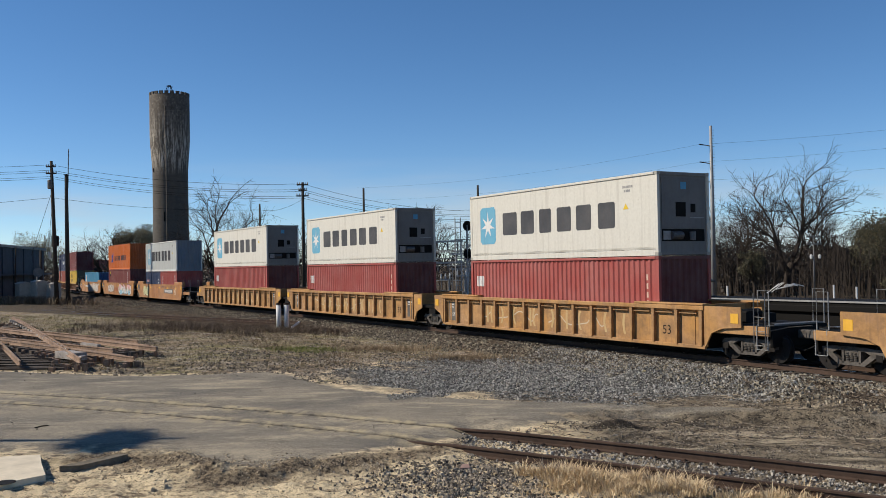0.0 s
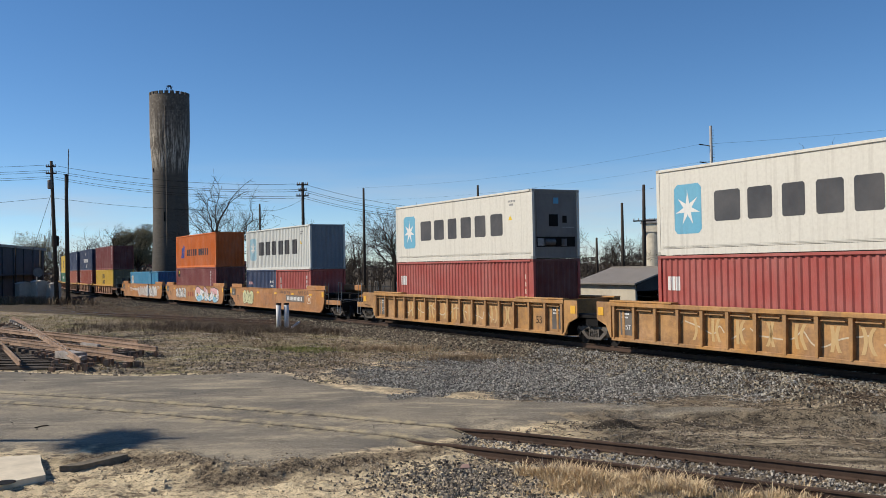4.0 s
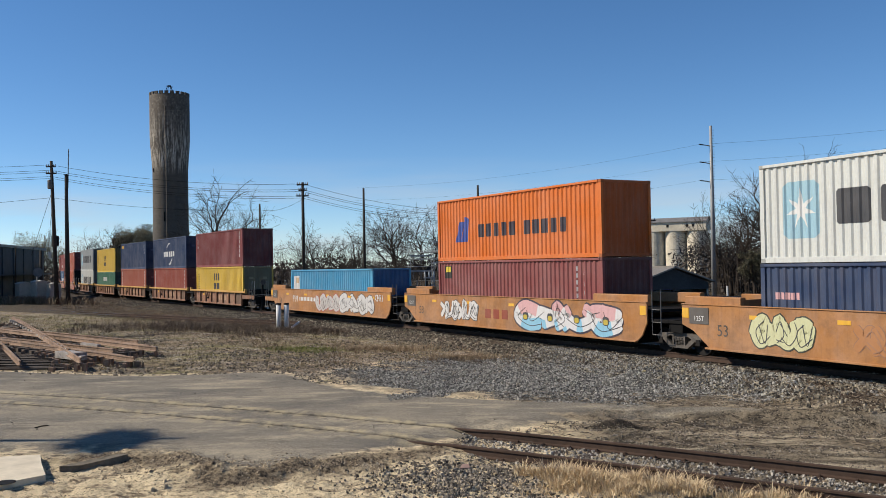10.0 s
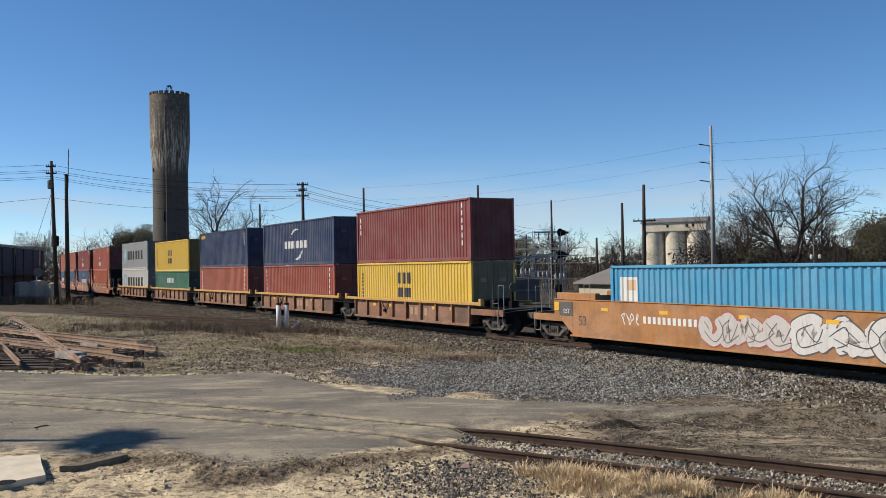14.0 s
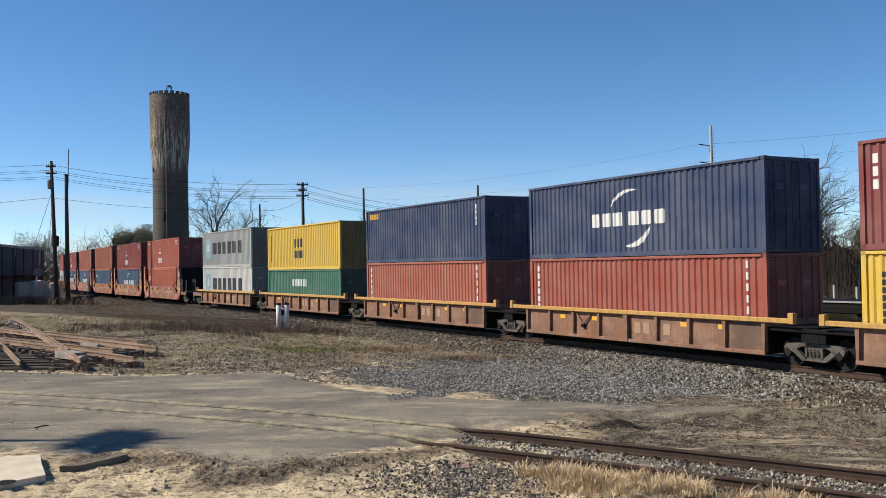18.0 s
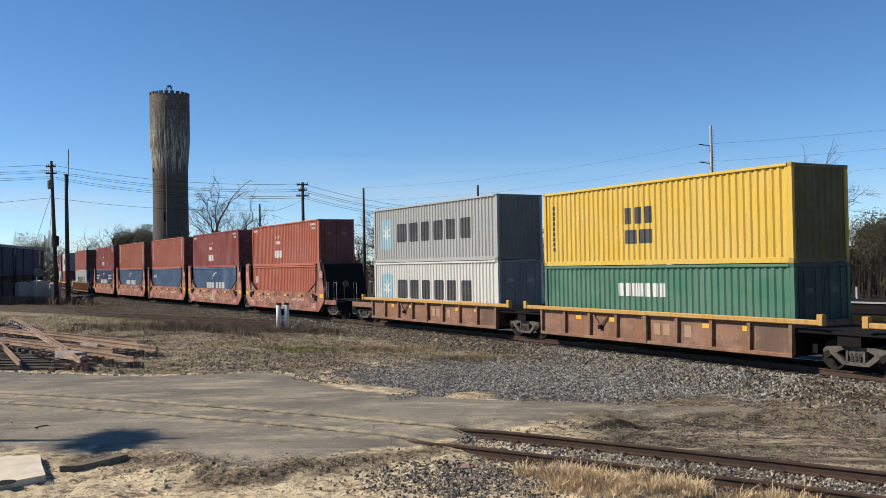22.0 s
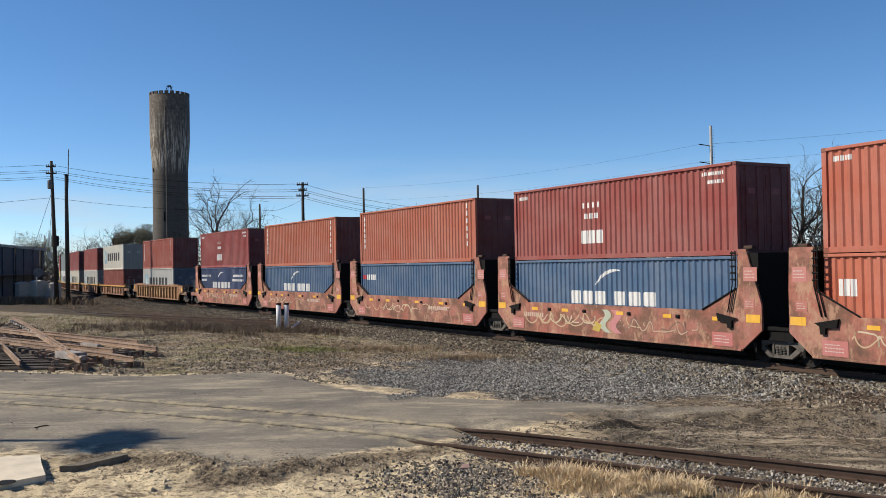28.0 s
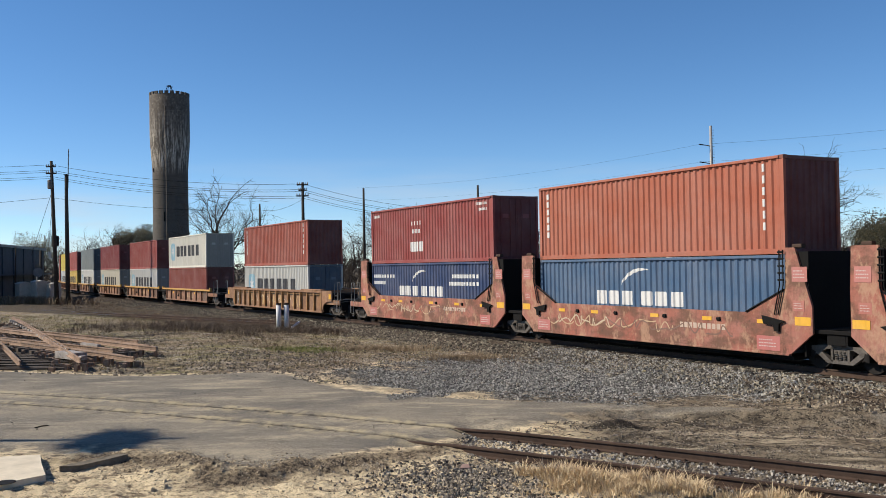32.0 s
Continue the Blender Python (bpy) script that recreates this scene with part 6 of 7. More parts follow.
    for a in (-0.89, 0.89):
        def wheelset():
            s = Shape().tube([(0, -1.05, 0), (0, 1.05, 0)], 0.08, 8)
            for side in (-1, 1):
                y = side * 0.75
                for r, y0, y1 in ((0.42, y - 0.065, y + 0.065), (0.455, y - side * 0.095 - 0.015, y - side * 0.095 + 0.015)):
                    s.tube([(0, y0, 0), (0, y1, 0)], r, 24)
                s.tube([(0, y + side * 0.065, 0), (0, y + side * 0.12, 0)], [0.16, 0.11], 10)
                for i in range(4):
                    q = math.pi / 4 + i * math.pi / 2
                    s.disc((0.25 * math.cos(q), y + side * 0.07, 0.25 * math.sin(q)), (0, 1, 0), 0.05, 0.03, 6)
                s.box(-0.1, 0.1, side * 1.0 - 0.09, side * 1.0 + 0.09, -0.06, 0.12)
            return s.mesh("wheelset")
        ws = part("wheelset", shared("wheelset", wheelset), WHEEL, tr, at=Matrix.Translation((a, 0, 0.42)))
        if rolling:
            WHEELS.append((ws, a))
    return tr


def rail_loop(x0, x1, y, z0, z1, r=0.018):
    """A bent grab iron."""
    return Shape().tube([(x0, y, z0), (x0, y, z1), (x1, y, z1), (x1, y, z0)], r, 6)


def ladder(parent, x, y, z0, z1, w=0.42):
    s = Shape()
    for a in (x, x + w):
        s.tube([(a, y, z0), (a, y, z1)], 0.015, 6)
    z = z0
    while z < 1.7:
        s.tube([(x, y, z), (x + w, y, z)], 0.013, 6)
        z += 0.42
    return part("ladder", s, STEEL, parent, "white-edged steel end ladder")


def car_end(car, x, g, deck, paint, brake=False, truck_here=True, coupler=False, off=1.0):
    """An end platform: deck plate, bolster box, coupler or connector and grab irons. g: 1 at the front, -1 behind."""
    far = off + (1.0 if coupler else 0.1)
    a, b = sorted((x, x + g * far))
    part("end_deck", Shape().box(a, b, -1.25, 1.25, deck - 0.12, deck, 0.02), BLACK, car, "black end platform")
    part("bolster", Shape().box(x + g * off - 0.3, x + g * off + 0.3, -1.2, 1.2, 0.72, deck - 0.12), BLACK, car)
    part("centre_sill", Shape().box(a, b, -0.25, 0.25, 0.74, deck - 0.14), BLACK, car)
    # black plate added so the gap at the car's end looks deeply shaded
    part("end_web", Shape().box(min(x, x - g * 0.06), max(x, x - g * 0.06), -1.24, 1.24, 0.34, deck - 0.12), BLACK, car)
    part("brake_rigging", Shape().box(x + g * 0.35 - 0.12, x + g * 0.35 + 0.12, -0.9, 0.9, 0.40, 0.70, 0.03).tube([(x + g * 0.2, -0.7, 0.52), (x + g * (off + 0.9), -0.7, 0.48)], 0.035, 6), BLACK, car)
    if coupler:
        # another added black plate, hiding the bright ground behind the gap
        part("end_sill", Shape().box(x + g * far - 0.05, x + g * far + 0.05, -1.22, 1.22, 0.50, deck - 0.125, 0.02), BLACK, car)
        # reservoir and valve are added as dark bulk in the gap
        part("air_reservoir", Shape().tube([(x + g * 0.45, -0.95, deck + 0.22), (x + g * 0.45, 0.55, deck + 0.22)], [0.19, 0.19], 12), BLACK, car, "black air reservoir")
        valve = part("brake_valve", Shape().box(x + g * 0.95 - 0.16, x + g * 0.95 + 0.16, -0.75, -0.35, deck, deck + 0.38, 0.05).box(x + g * 1.1 - 0.1, x + g * 1.1 + 0.1, 0.1, 0.5, deck, deck + 0.3, 0.04), BLACK, car, "black brake valve")
        part("valve_pipe", Shape().tube([(x + g * 0.5, -0.9, deck + 0.05), (x + g * 1.0, -1.1, deck + 0.08), (x + g * far, -1.1, deck + 0.05)], 0.025, 6), BLACK, valve)
        part("crossover_tread", Shape().box(min(x + g * (far - 0.35), x + g * far), max(x + g * (far - 0.35), x + g * far), -1.1, 1.1, deck + 0.005, deck + 0.05), STEEL, car, "grey steel crossover tread")
        part("uncoupling_lever", Shape().tube([(x + g * (far + 0.05), -1.3, deck - 0.12), (x + g * (far + 0.1), -0.6, deck - 0.05), (x + g * (far + 0.55), -0.1, deck + 0.0)], 0.018, 5), CASTIRON, car)
        part("platform_sill", Shape().box(a, b, -1.33, -1.26, deck - 0.30, deck - 0.02, 0.015), paint, car)
        part("platform_sill", Shape().box(a, b, 1.26, 1.33, deck - 0.30, deck - 0.02, 0.015), paint, car)
        c = part("coupler", Shape().box(min(x + g * far, x + g * (far + 0.75)), max(x + g * far, x + g * (far + 0.75)), -0.12, 0.12, 0.72, 0.98, 0.03), CASTIRON, car, "cast-steel knuckle coupler")
        part("knuckle", Shape().box(min(x + g * (far + 0.7), x + g * (far + 0.95)), max(x + g * (far + 0.7), x + g * (far + 0.95)), -0.2, 0.16, 0.7, 1.0, 0.05), CASTIRON, c)
        part("step", rail_loop(x + g * (far - 0.45), x + g * (far - 0.05), -1.32, deck, 0.42, 0.02), GALV, car)
        for y in (-1.25, 1.2):
            part("grab_iron", rail_loop(x + g * (far - 0.45), x + g * (far - 0.05), y, deck, deck + 1.05), GALV, car)
        part("air_hose", Shape().tube([(x + g * far, -0.5, 0.8), (x + g * (far + 0.2), -0.5, 0.45), (x + g * (far + 0.5), -0.4, 0.4), (x + g * (far + 0.8), -0.3, 0.55)], 0.03, 6), BLACK, car)
        if brake:
            post = part("brake_stand", Shape().box(x + g * (far - 0.6) - 0.06, x + g * (far - 0.6) + 0.06, -0.5, -0.38, deck, deck + 1.1), BLACK, car)
            part("brake_wheel", Shape().disc((x + g * (far - 0.48), -0.44, deck + 0.95), (1, 0, 0), 0.2, 0.05, 14), CASTIRON, post)
    if truck_here:
        truck(car, x + g * off)


def ribbed_car(length, deck, rear, front, style, name="well_car", label="", nums=True):
    """A well car with ribbed sides: body between -length/2 and length/2. style 'tan': long with deep ribs; 'brown': a pale top sill and eight bays."""
    car = thing(name, label, "well car", "cars of the train")
    tan = style == "tan"
    paint, cap = (TAN if nums else RUSTY_TAN,) * 2 if tan else (BROWN_CAR, SILL)
    top, l2 = (1.66 if tan else 1.40), length / 2
    part("well_floor", Shape().box(-l2 + 0.6, l2 - 0.6, -1.15, 1.15, 0.22, 0.33), BLACK, car)
    for side in (-1, 1):
        y = side * 1.36
        out = side * 0.09
        part("top_sill", Shape().box(-l2 - (0 if tan else 1.0), l2 + (0 if tan else 1.0), min(y - side * 0.05, y + out), max(y - side * 0.05, y + out), top - 0.15, top, 0.02), cap, car, "" if tan else "pale yellow top sill")
        part("side_plate", Shape().box(-l2, l2, min(y - side * 0.12, y - side * 0.08), max(y - side * 0.12, y - side * 0.08), 0.36, top - 0.15), paint, car)
        part("bottom_sill", Shape().box(-l2, l2, min(y - side * 0.05, y + side * 0.04), max(y - side * 0.05, y + side * 0.04), 0.28, 0.40, 0.015), paint, car)
        if tan:
            n = 15
            xs = [-l2 + 0.15 + (length - 0.3) * i / n for i in range(n + 1)]
        else:
            xs = [-l2 + 0.05 + (length - 0.1) * i / 8 for i in range(9)]
        rib = shared(("rib", style, side), lambda: Shape().prism([(-0.04, y - side * 0.09, 0.38), (0.04, y - side * 0.09, 0.38), (0.07, y - side * 0.09, top - 0.15), (-0.07, y - side * 0.09, top - 0.15)], (0, side * (0.155 if tan else 0.12), 0)).mesh("rib"))
        for x in xs:
            part("rib", rib, paint, car, at=Matrix.Translation((x, 0, 0)))
        if tan:
            hook = shared(("hook", side), lambda: Shape().box(0.12, 0.9, min(y - side * 0.03, y + side * 0.03), max(y - side * 0.03, y + side * 0.03), top - 0.27, top - 0.24).mesh("tie_bar"))
            for x in xs[:-1]:
                part("tie_bar", hook, paint, car, at=Matrix.Translation((x, 0, 0)))
        for x in ((-l2 + 2.2, -2.0, 2.6, l2 - 1.9) if not tan else ()):
            part("reflector", Shape().box(x, x + 0.32, min(y - side * 0.08, y - side * 0.07), max(y - side * 0.08, y - side * 0.07), 0.95, 1.1), YELLOW, car)
    if tan:
        for g in (-1, 1):
            for side in (-1, 1):
                part("end_cap", Shape().box(min(g * l2, g * (l2 - 3.2)), max(g * l2, g * (l2 - 3.2)), side * 1.30 - 0.16, side * 1.30 + 0.16, top, top + 0.07, 0.02), paint, car)
            part("end_plate", Shape().box(min(g * (l2 - 0.62), g * (l2 - 0.5)), max(g * (l2 - 0.62), g * (l2 - 0.5)), -1.3, 1.3, 0.4, top), paint, car)
            reach = 1.5 if (front if g > 0 else rear) == "coupler" else 0.82
            part("side_wing", Shape().prism([(g * l2, -1.41, top), (g * (l2 + reach), -1.41, top), (g * (l2 + reach), -1.41, top - 0.62), (g * (l2 + 0.75), -1.41, top - 0.68), (g * (l2 + 0.3), -1.41, top - 0.85), (g * (l2 + 0.06), -1.41, 0.40), (g * l2, -1.41, 0.36)], (0, 0.06, 0)), paint, car)
            part("reflector", Shape().box(min(g * (l2 + reach - 0.4), g * (l2 + reach - 0.1)), max(g * (l2 + reach - 0.4), g * (l2 + reach - 0.1)), -1.422, -1.411, top - 0.5, top - 0.2), YELLOW, car)
        for x, hh in ((-l2 + 0.38, 1.0),) if front == "coupler" else ((-l2 + 0.38, 1.0), (l2 - 0.92, 1.0)):
            part("data_panel", Shape().box(x, x + 0.62, -1.285, -1.2795, 0.5, 0.5 + hh * 0.9), GREYPRIMER, car, "grey data panel")
            part("panel_mark", Shape().add(*_bars(x + 0.08, x + 0.5, 1.22, 1.28, 4, -1.289)).add(*_bars(x + 0.08, x + 0.45, 1.1, 1.15, 5, -1.289)), DECAL, car, color=PALE)["kind"] = "stuff"
        strokes = Shape()
        rnd = random.Random(len(MOVERS) + 60)
        for x in xs[3:12]:
            for u, bend in ((rnd.uniform(0.25, 0.4), rnd.uniform(-0.16, 0.16)), (rnd.uniform(0.55, 0.7), rnd.uniform(-0.16, 0.16))):
                if rnd.random() < 0.2:
                    continue
                prev = None
                for k in range(7):
                    a, b = x + u + bend * math.sin(k * 0.5 + rnd.uniform(-0.1, 0.1)), 0.55 + 0.12 * k
                    if prev:
                        w = 0.06
                        strokes.add([(prev[0] - w, -1.2850, prev[1]), (prev[0] + w, -1.2850, prev[1]), (a + w, -1.2850, b), (a - w, -1.2850, b)], [(0, 1, 2, 3)])
                    prev = (a, b)
        part("paint_scrawl", strokes, DECAL, car, color=(0.58, 0.39, 0.17))["kind"] = "stuff"
        scribble(car, -5.0, 3.2, 0.92, 0.3, -1.2835, (0.62, 0.52, 0.36), len(MOVERS) + 3, 4.0)
        at = Matrix.Translation((-l2 + 0.69, -1.289, 0.78)) @ Euler((math.pi / 2, 0, 0)).to_matrix().to_4x4()
        lettering("125T", 0.24, WHITE, car, at)
        if nums:
            at = Matrix.Translation((l2 - 1.80, -1.284, 0.80)) @ Euler((math.pi / 2, 0, 0)).to_matrix().to_4x4()
            lettering("53", 0.42, BLACK, car, at, "stencilled black number")
    else:
        for g in (-1, 1):
            part("end_plate", Shape().box(min(g * (l2 - 0.12), g * l2), max(g * (l2 - 0.12), g * l2), -1.3, 1.3, 0.4, top - 0.1), BROWN_CAR, car)
            part("lift_post", Shape().box(g * (l2 + 1.0) - 0.09, g * (l2 + 1.0) + 0.09, -1.47, -1.3, top - 0.16, top + 0.16, 0.02), SILL, car, "pale yellow post with a slot")
        for x in (l2 - 1.4,):
            part("primer_panel", Shape().box(x, x + 1.28, -1.285, -1.2795, 0.42, 1.22), GRIMY, car, "sooty dark end bay")
        for a, b in ((-2.85, -2.45), (-2.05, -2.45)):
            part("tie_brace", Shape().tube([(a, -1.33, 1.15), (b, -1.36, 0.78)], 0.035, 5), BROWN_CAR, car)
        part("hook_shackle", Shape().box(-2.53, -2.37, -1.40, -1.30, 0.66, 0.82, 0.03), BLACK, car)
        part("centre_rib", Shape().box(-0.11, 0.11, -1.42, -1.33, 0.3, top - 0.12), BROWN_CAR, car)
        for x in (0.35, 0.80, 1.80):
            part("mark_block", Shape().box(x, x + 0.32, -1.29, -1.283, 0.62, 1.0), DECAL, car, color=(0.42, 0.26, 0.15))
    car_end(car, -l2, -1, 1.12, paint, rear == "brake", rear != "none", rear in ("coupler", "brake"), 1.47 if tan else 1.65)
    car_end(car, l2, 1, 1.12, paint, front == "brake", front != "none", front in ("coupler", "brake"), 1.47 if tan else 1.65)
    if front in ("coupler", "brake"):
        ladder(car, l2 + 2.0, -1.42, 0.55, 2.1)
    return car


def smooth_car(rear, front, label, art=0):
    """An orange well car with smooth plate sides."""
    car = thing("well_car", label, "well car", "cars of the train")
    l2, top = 8.35, 1.68
    part("well_floor", Shape().box(-l2 + 0.6, l2 - 0.6, -1.15, 1.15, 0.22, 0.33), BLACK, car)
    for side in (-1, 1):
        y = side * 1.42
        ring = [(-l2 - 0.85, top), (-l2 - 0.85, 1.04), (-l2 - 0.35, 0.86), (-l2 + 0.35, 0.36), (l2 - 0.15, 0.36), (l2 + 0.1, 0.55), (l2 + 0.35, 1.0), (l2 + 0.35, top)]
        part("side_plate", Shape().prism([(a, y - 0.03, b) for a, b in ring], (0, 0.06, 0)), ORANGE_CAR, car)
        part("top_flange", Shape().box(-l2 - 0.85, l2 + 0.35, y - 0.06, y + 0.06, top, top + 0.035, 0.01), ORANGE_CAR, car)
        part("bottom_flange", Shape().box(-l2 + 0.2, l2 - 0.2, y - 0.07, y + 0.05, 0.30, 0.36, 0.01), ORANGE_CAR, car)
        for x in (-6.3, -3.2, 0.3, 3.4, 6.4):
            part("reflector", Shape().box(x, x + 0.42, min(y + side * 0.031, y + side * 0.04), max(y + side * 0.031, y + side * 0.04), 1.32, 1.44), YELLOW, car)
    for g in (-1, 1):
        a, b = (l2 - 2.6, l2 + 0.3) if g > 0 else (-l2 - 0.8, -l2 + 1.6)
        for side in (-1, 1):
            part("end_ledge", Shape().box(a, b, side * 1.24 - 0.11, side * 1.24 + 0.11, top - 0.1, top + 0.27, 0.03), ORANGE_CAR, car)
        part("end_plate", Shape().box(min(g * (l2 - 2.6), g * (l2 - 2.5)) if g > 0 else -l2 + 1.5, max(g * (l2 - 2.6), g * (l2 - 2.5)) if g > 0 else -l2 + 1.6, -1.2, 1.2, 0.5, top + 0.2), ORANGE_CAR, car)
        part("end_floor", Shape().box(a, b, -1.13, 1.13, top - 0.35, top - 0.25), BLACK, car)
        xa = l2 + 0.02 if g > 0 else -l2 - 0.83
        part("reflector", Shape().box(xa, xa + 0.30, -1.465, -1.452, top - 0.42, top - 0.1), YELLOW, car)
    part("primer_patch", Shape().box(-l2 - 0.50, -l2 + 0.36, -1.465, -1.4515, 1.08, 1.60), GREYPRIMER, car, "grey data panel")
    m = Matrix.Translation((-l2 + 0.95, -1.456, 0.90)) @ Euler((math.pi / 2, 0, 0)).to_matrix().to_4x4()
    lettering("53", 0.5, CASTIRON, car, m, "faded grey number")
    m = Matrix.Translation((-l2 - 0.07, -1.468, 1.25)) @ Euler((math.pi / 2, 0, 0)).to_matrix().to_4x4()
    lettering("125T", 0.22, WHITE, car, m)
    car_end(car, -l2 + 0.25, -1, 1.12, ORANGE_CAR, rear == "brake", rear != "none", rear in ("coupler", "brake"), 1.72)
    car_end(car, l2 - 0.4, 1, 1.12, ORANGE_CAR, front == "brake", front != "none", front in ("coupler", "brake"), 1.87)
    ladder(car, l2 + 0.62, -1.45, 0.62, 2.15)
    return car


def tower_car(rear, front, label):
    """A worn red well car with tall bulkhead towers and gussets at its ends."""
    car = thing("well_car", label, "well car", "cars of the train")
    top, l2 = 1.53, 7.15
    part("well_floor", Shape().box(-6.3, 6.3, -1.15, 1.15, 0.2, 0.3), BLACK, car)
    for side in (-1, 1):
        y = side * 1.36
        ring = [(-l2, 1.0), (-l2 + 0.75, 0.40), (l2 - 0.75, 0.40), (l2, 1.0), (l2, 1.75), (l2 - 0.55, 3.42), (l2 - 0.88, 3.42), (l2 - 0.92, 2.25), (l2 - 2.35, top), (-l2 + 2.35, top), (-l2 + 0.92, 2.25), (-l2 + 0.88, 3.42), (-l2 + 0.05, 3.42), (-l2, 2.2)]
        part("side_plate", Shape().prism([(a, y - 0.035, b) for a, b in ring], (0, 0.07, 0)), RED_CAR, car)
        part("bottom_flange", Shape().box(-l2 + 0.8, l2 - 0.8, y - 0.06, y + 0.06, 0.34, 0.40, 0.01), RED_CAR, car)
        for x in (-4.6, -2.6, 0.6, 3.0, 5.2):
            part("reflector", Shape().box(x, x + 0.4, min(y + side * 0.036, y + side * 0.045), max(y + side * 0.036, y + side * 0.045), 1.22, 1.34), YELLOW, car)
        for g in (-1, 1):
            part("reflector", Shape().box(g * (l2 - 0.32) - 0.27, g * (l2 - 0.32) + 0.27, min(y + side * 0.036, y + side * 0.045), max(y + side * 0.036, y + side * 0.045), 1.22, 1.46), YELLOW, car)
            if side < 0:
                rod = Shape()
                for q in (0.93, 1.06):
                    rod.tube([(g * (l2 - q), -1.43, 3.36), (g * (l2 - q), -1.44, 2.35), (g * (l2 - q - 0.22), -1.43, 1.5)], 0.02, 5)
                for q in range(5):
                    rod.tube([(g * (l2 - 0.90), -1.45, 2.5 + 0.2 * q), (g * (l2 - 1.10), -1.45, 2.5 + 0.2 * q)], 0.03, 5)
                part("lock_rod", rod, BLACK, car, "black locking rods with rungs")
                part("bell_crank", Shape().prism([(g * (l2 - a), -1.47, b) for a, b in ((0.92, 1.32), (1.72, 1.46), (1.66, 1.22), (1.30, 1.20), (1.28, 1.02), (1.12, 1.02), (1.10, 1.24))][::-g], (0, 0.07, 0)), BLACK, car)
                part("gusset_flange", Shape().tube([(g * (l2 - 0.95), -1.41, 2.23), (g * (l2 - 2.35), -1.41, top + 0.02)], 0.028, 5), BLACK, car)
                part("tower_head", Shape().box(g * (l2 - 0.5) - 0.16, g * (l2 - 0.5) + 0.16, -1.36, -1.18, 3.40, 3.52, 0.03), RAILSIDE, car)
                for px, pz, w, h, col in ((l2 - 1.55, 0.45, 0.42, 0.42, (0.52, 0.17, 0.15)), (l2 - 0.40, 2.45, 0.26, 0.42, (0.53, 0.20, 0.17)), (l2 - 0.45, 1.62, 0.2, 0.3, (0.48, 0.17, 0.13))):
                    part("paint_patch", Shape().box(g * px - w, g * px + w, -1.403, -1.3955, pz, pz + h), DECAL, car, color=col)
                    bars = Shape()
                    for q in range(3):
                        bars.add(*_bars(g * px - w * 0.8, g * px + w * (0.7 - 0.3 * (q == 2)), pz + h * (0.25 + 0.22 * q), pz + h * (0.32 + 0.22 * q), 7, -1.4045))
                    part("stencil_mark", bars, DECAL, car, color=(0.62, 0.50, 0.46))["kind"] = "stuff"
        for x in (-3.4, -1.2, 1.3, 3.7):
            part("latch", Shape().box(x - 0.07, x + 0.07, min(y, y + side * 0.09), max(y, y + side * 0.09), 1.22, 1.34, 0.03), BLACK, car)
    for g in (-1, 1):
        if (front if g > 0 else rear) in ("coupler", "brake"):
            ring = [(l2 - 0.75, 0.9), (l2 + 0.60, 0.9), (l2 + 0.60, 1.25), (l2 - 0.15, 3.3), (l2 - 0.75, 3.3)]
            head = part("bulkhead", Shape().prism([(g * a, -1.30, b) for a, b in ring], (0, 2.6, 0)), BLACK, car, "sloping black end bulkhead")
            part("handwheel", Shape().disc((g * (l2 + 0.05), -1.34, 1.75), (0, 1, 0), 0.2, 0.05, 14), RAILSIDE, head, "rusty handwheel")
            part("grab_iron", rail_loop(g * (l2 - 0.35), g * (l2 - 0.15), -1.33, 1.35, 2.1), GALV, head)
            part("grab_iron", rail_loop(g * (l2 + 0.30), g * (l2 + 0.55), -1.33, 1.3, 2.2), GALV, head)
        else:
            part("bulkhead", Shape().box(min(g * (l2 - 0.75), g * (l2 - 0.15)), max(g * (l2 - 0.75), g * (l2 - 0.15)), -1.32, 1.32, 0.9, 3.3), BLACK, car, "dark end bulkhead")
    car_end(car, -l2 + 0.35, -1, 1.12, RED_CAR, rear == "brake", rear != "none", rear in ("coupler", "brake"))
    car_end(car, l2 - 0.35, 1, 1.12, RED_CAR, front == "brake", front != "none", front in ("coupler", "brake"))
    return car


# ---- the train, from its head back ----
RED, WINE, NAVY, BRICK = (0.40, 0.082, 0.070), (0.23, 0.05, 0.05), (0.024, 0.052, 0.125), (0.43, 0.125, 0.078)
CREAM, SILVER, LEADEN, SUNNY, GREEN = (0.72, 0.70, 0.62), (0.55, 0.58, 0.57), (0.40, 0.42, 0.41), (0.75, 0.50, 0.07), (0.06, 0.20, 0.13)
AZURE, TANGERINE = (0.07, 0.34, 0.56), (0.72, 0.17, 0.02)
HI, LO = 2.896, 2.591


def ride(box, s, z):
    MOVERS.append((box, s, z, 5.0))
    return box


def load(s, low, high=None, base=0.38):
    """Puts one or two containers on the car at s."""
    ride(low[0], s, base)
    if high:
        ride(high, s, base + low[1] + 0.006)


def train():
    cai = [("name_blocks", blocks(fx(0.035), fx(0.085), 0.6 * HI, 0.76 * HI, 3, 0.15), PALE, 0.004), ("code_mark", [rect(fx(0.945), fx(0.952), 0.3 * HI + i * 0.3, 0.3 * HI + i * 0.3 + 0.2) for i in range(5)], (0.7, 0.5, 0.4), 0.004)]
    MOVERS.append((ribbed_car(16.7, 1.1, "coupler", "none", "tan", label="tan yellow ribbed well car, empty, ahead of the stacks"), 31.8, 0, 9))
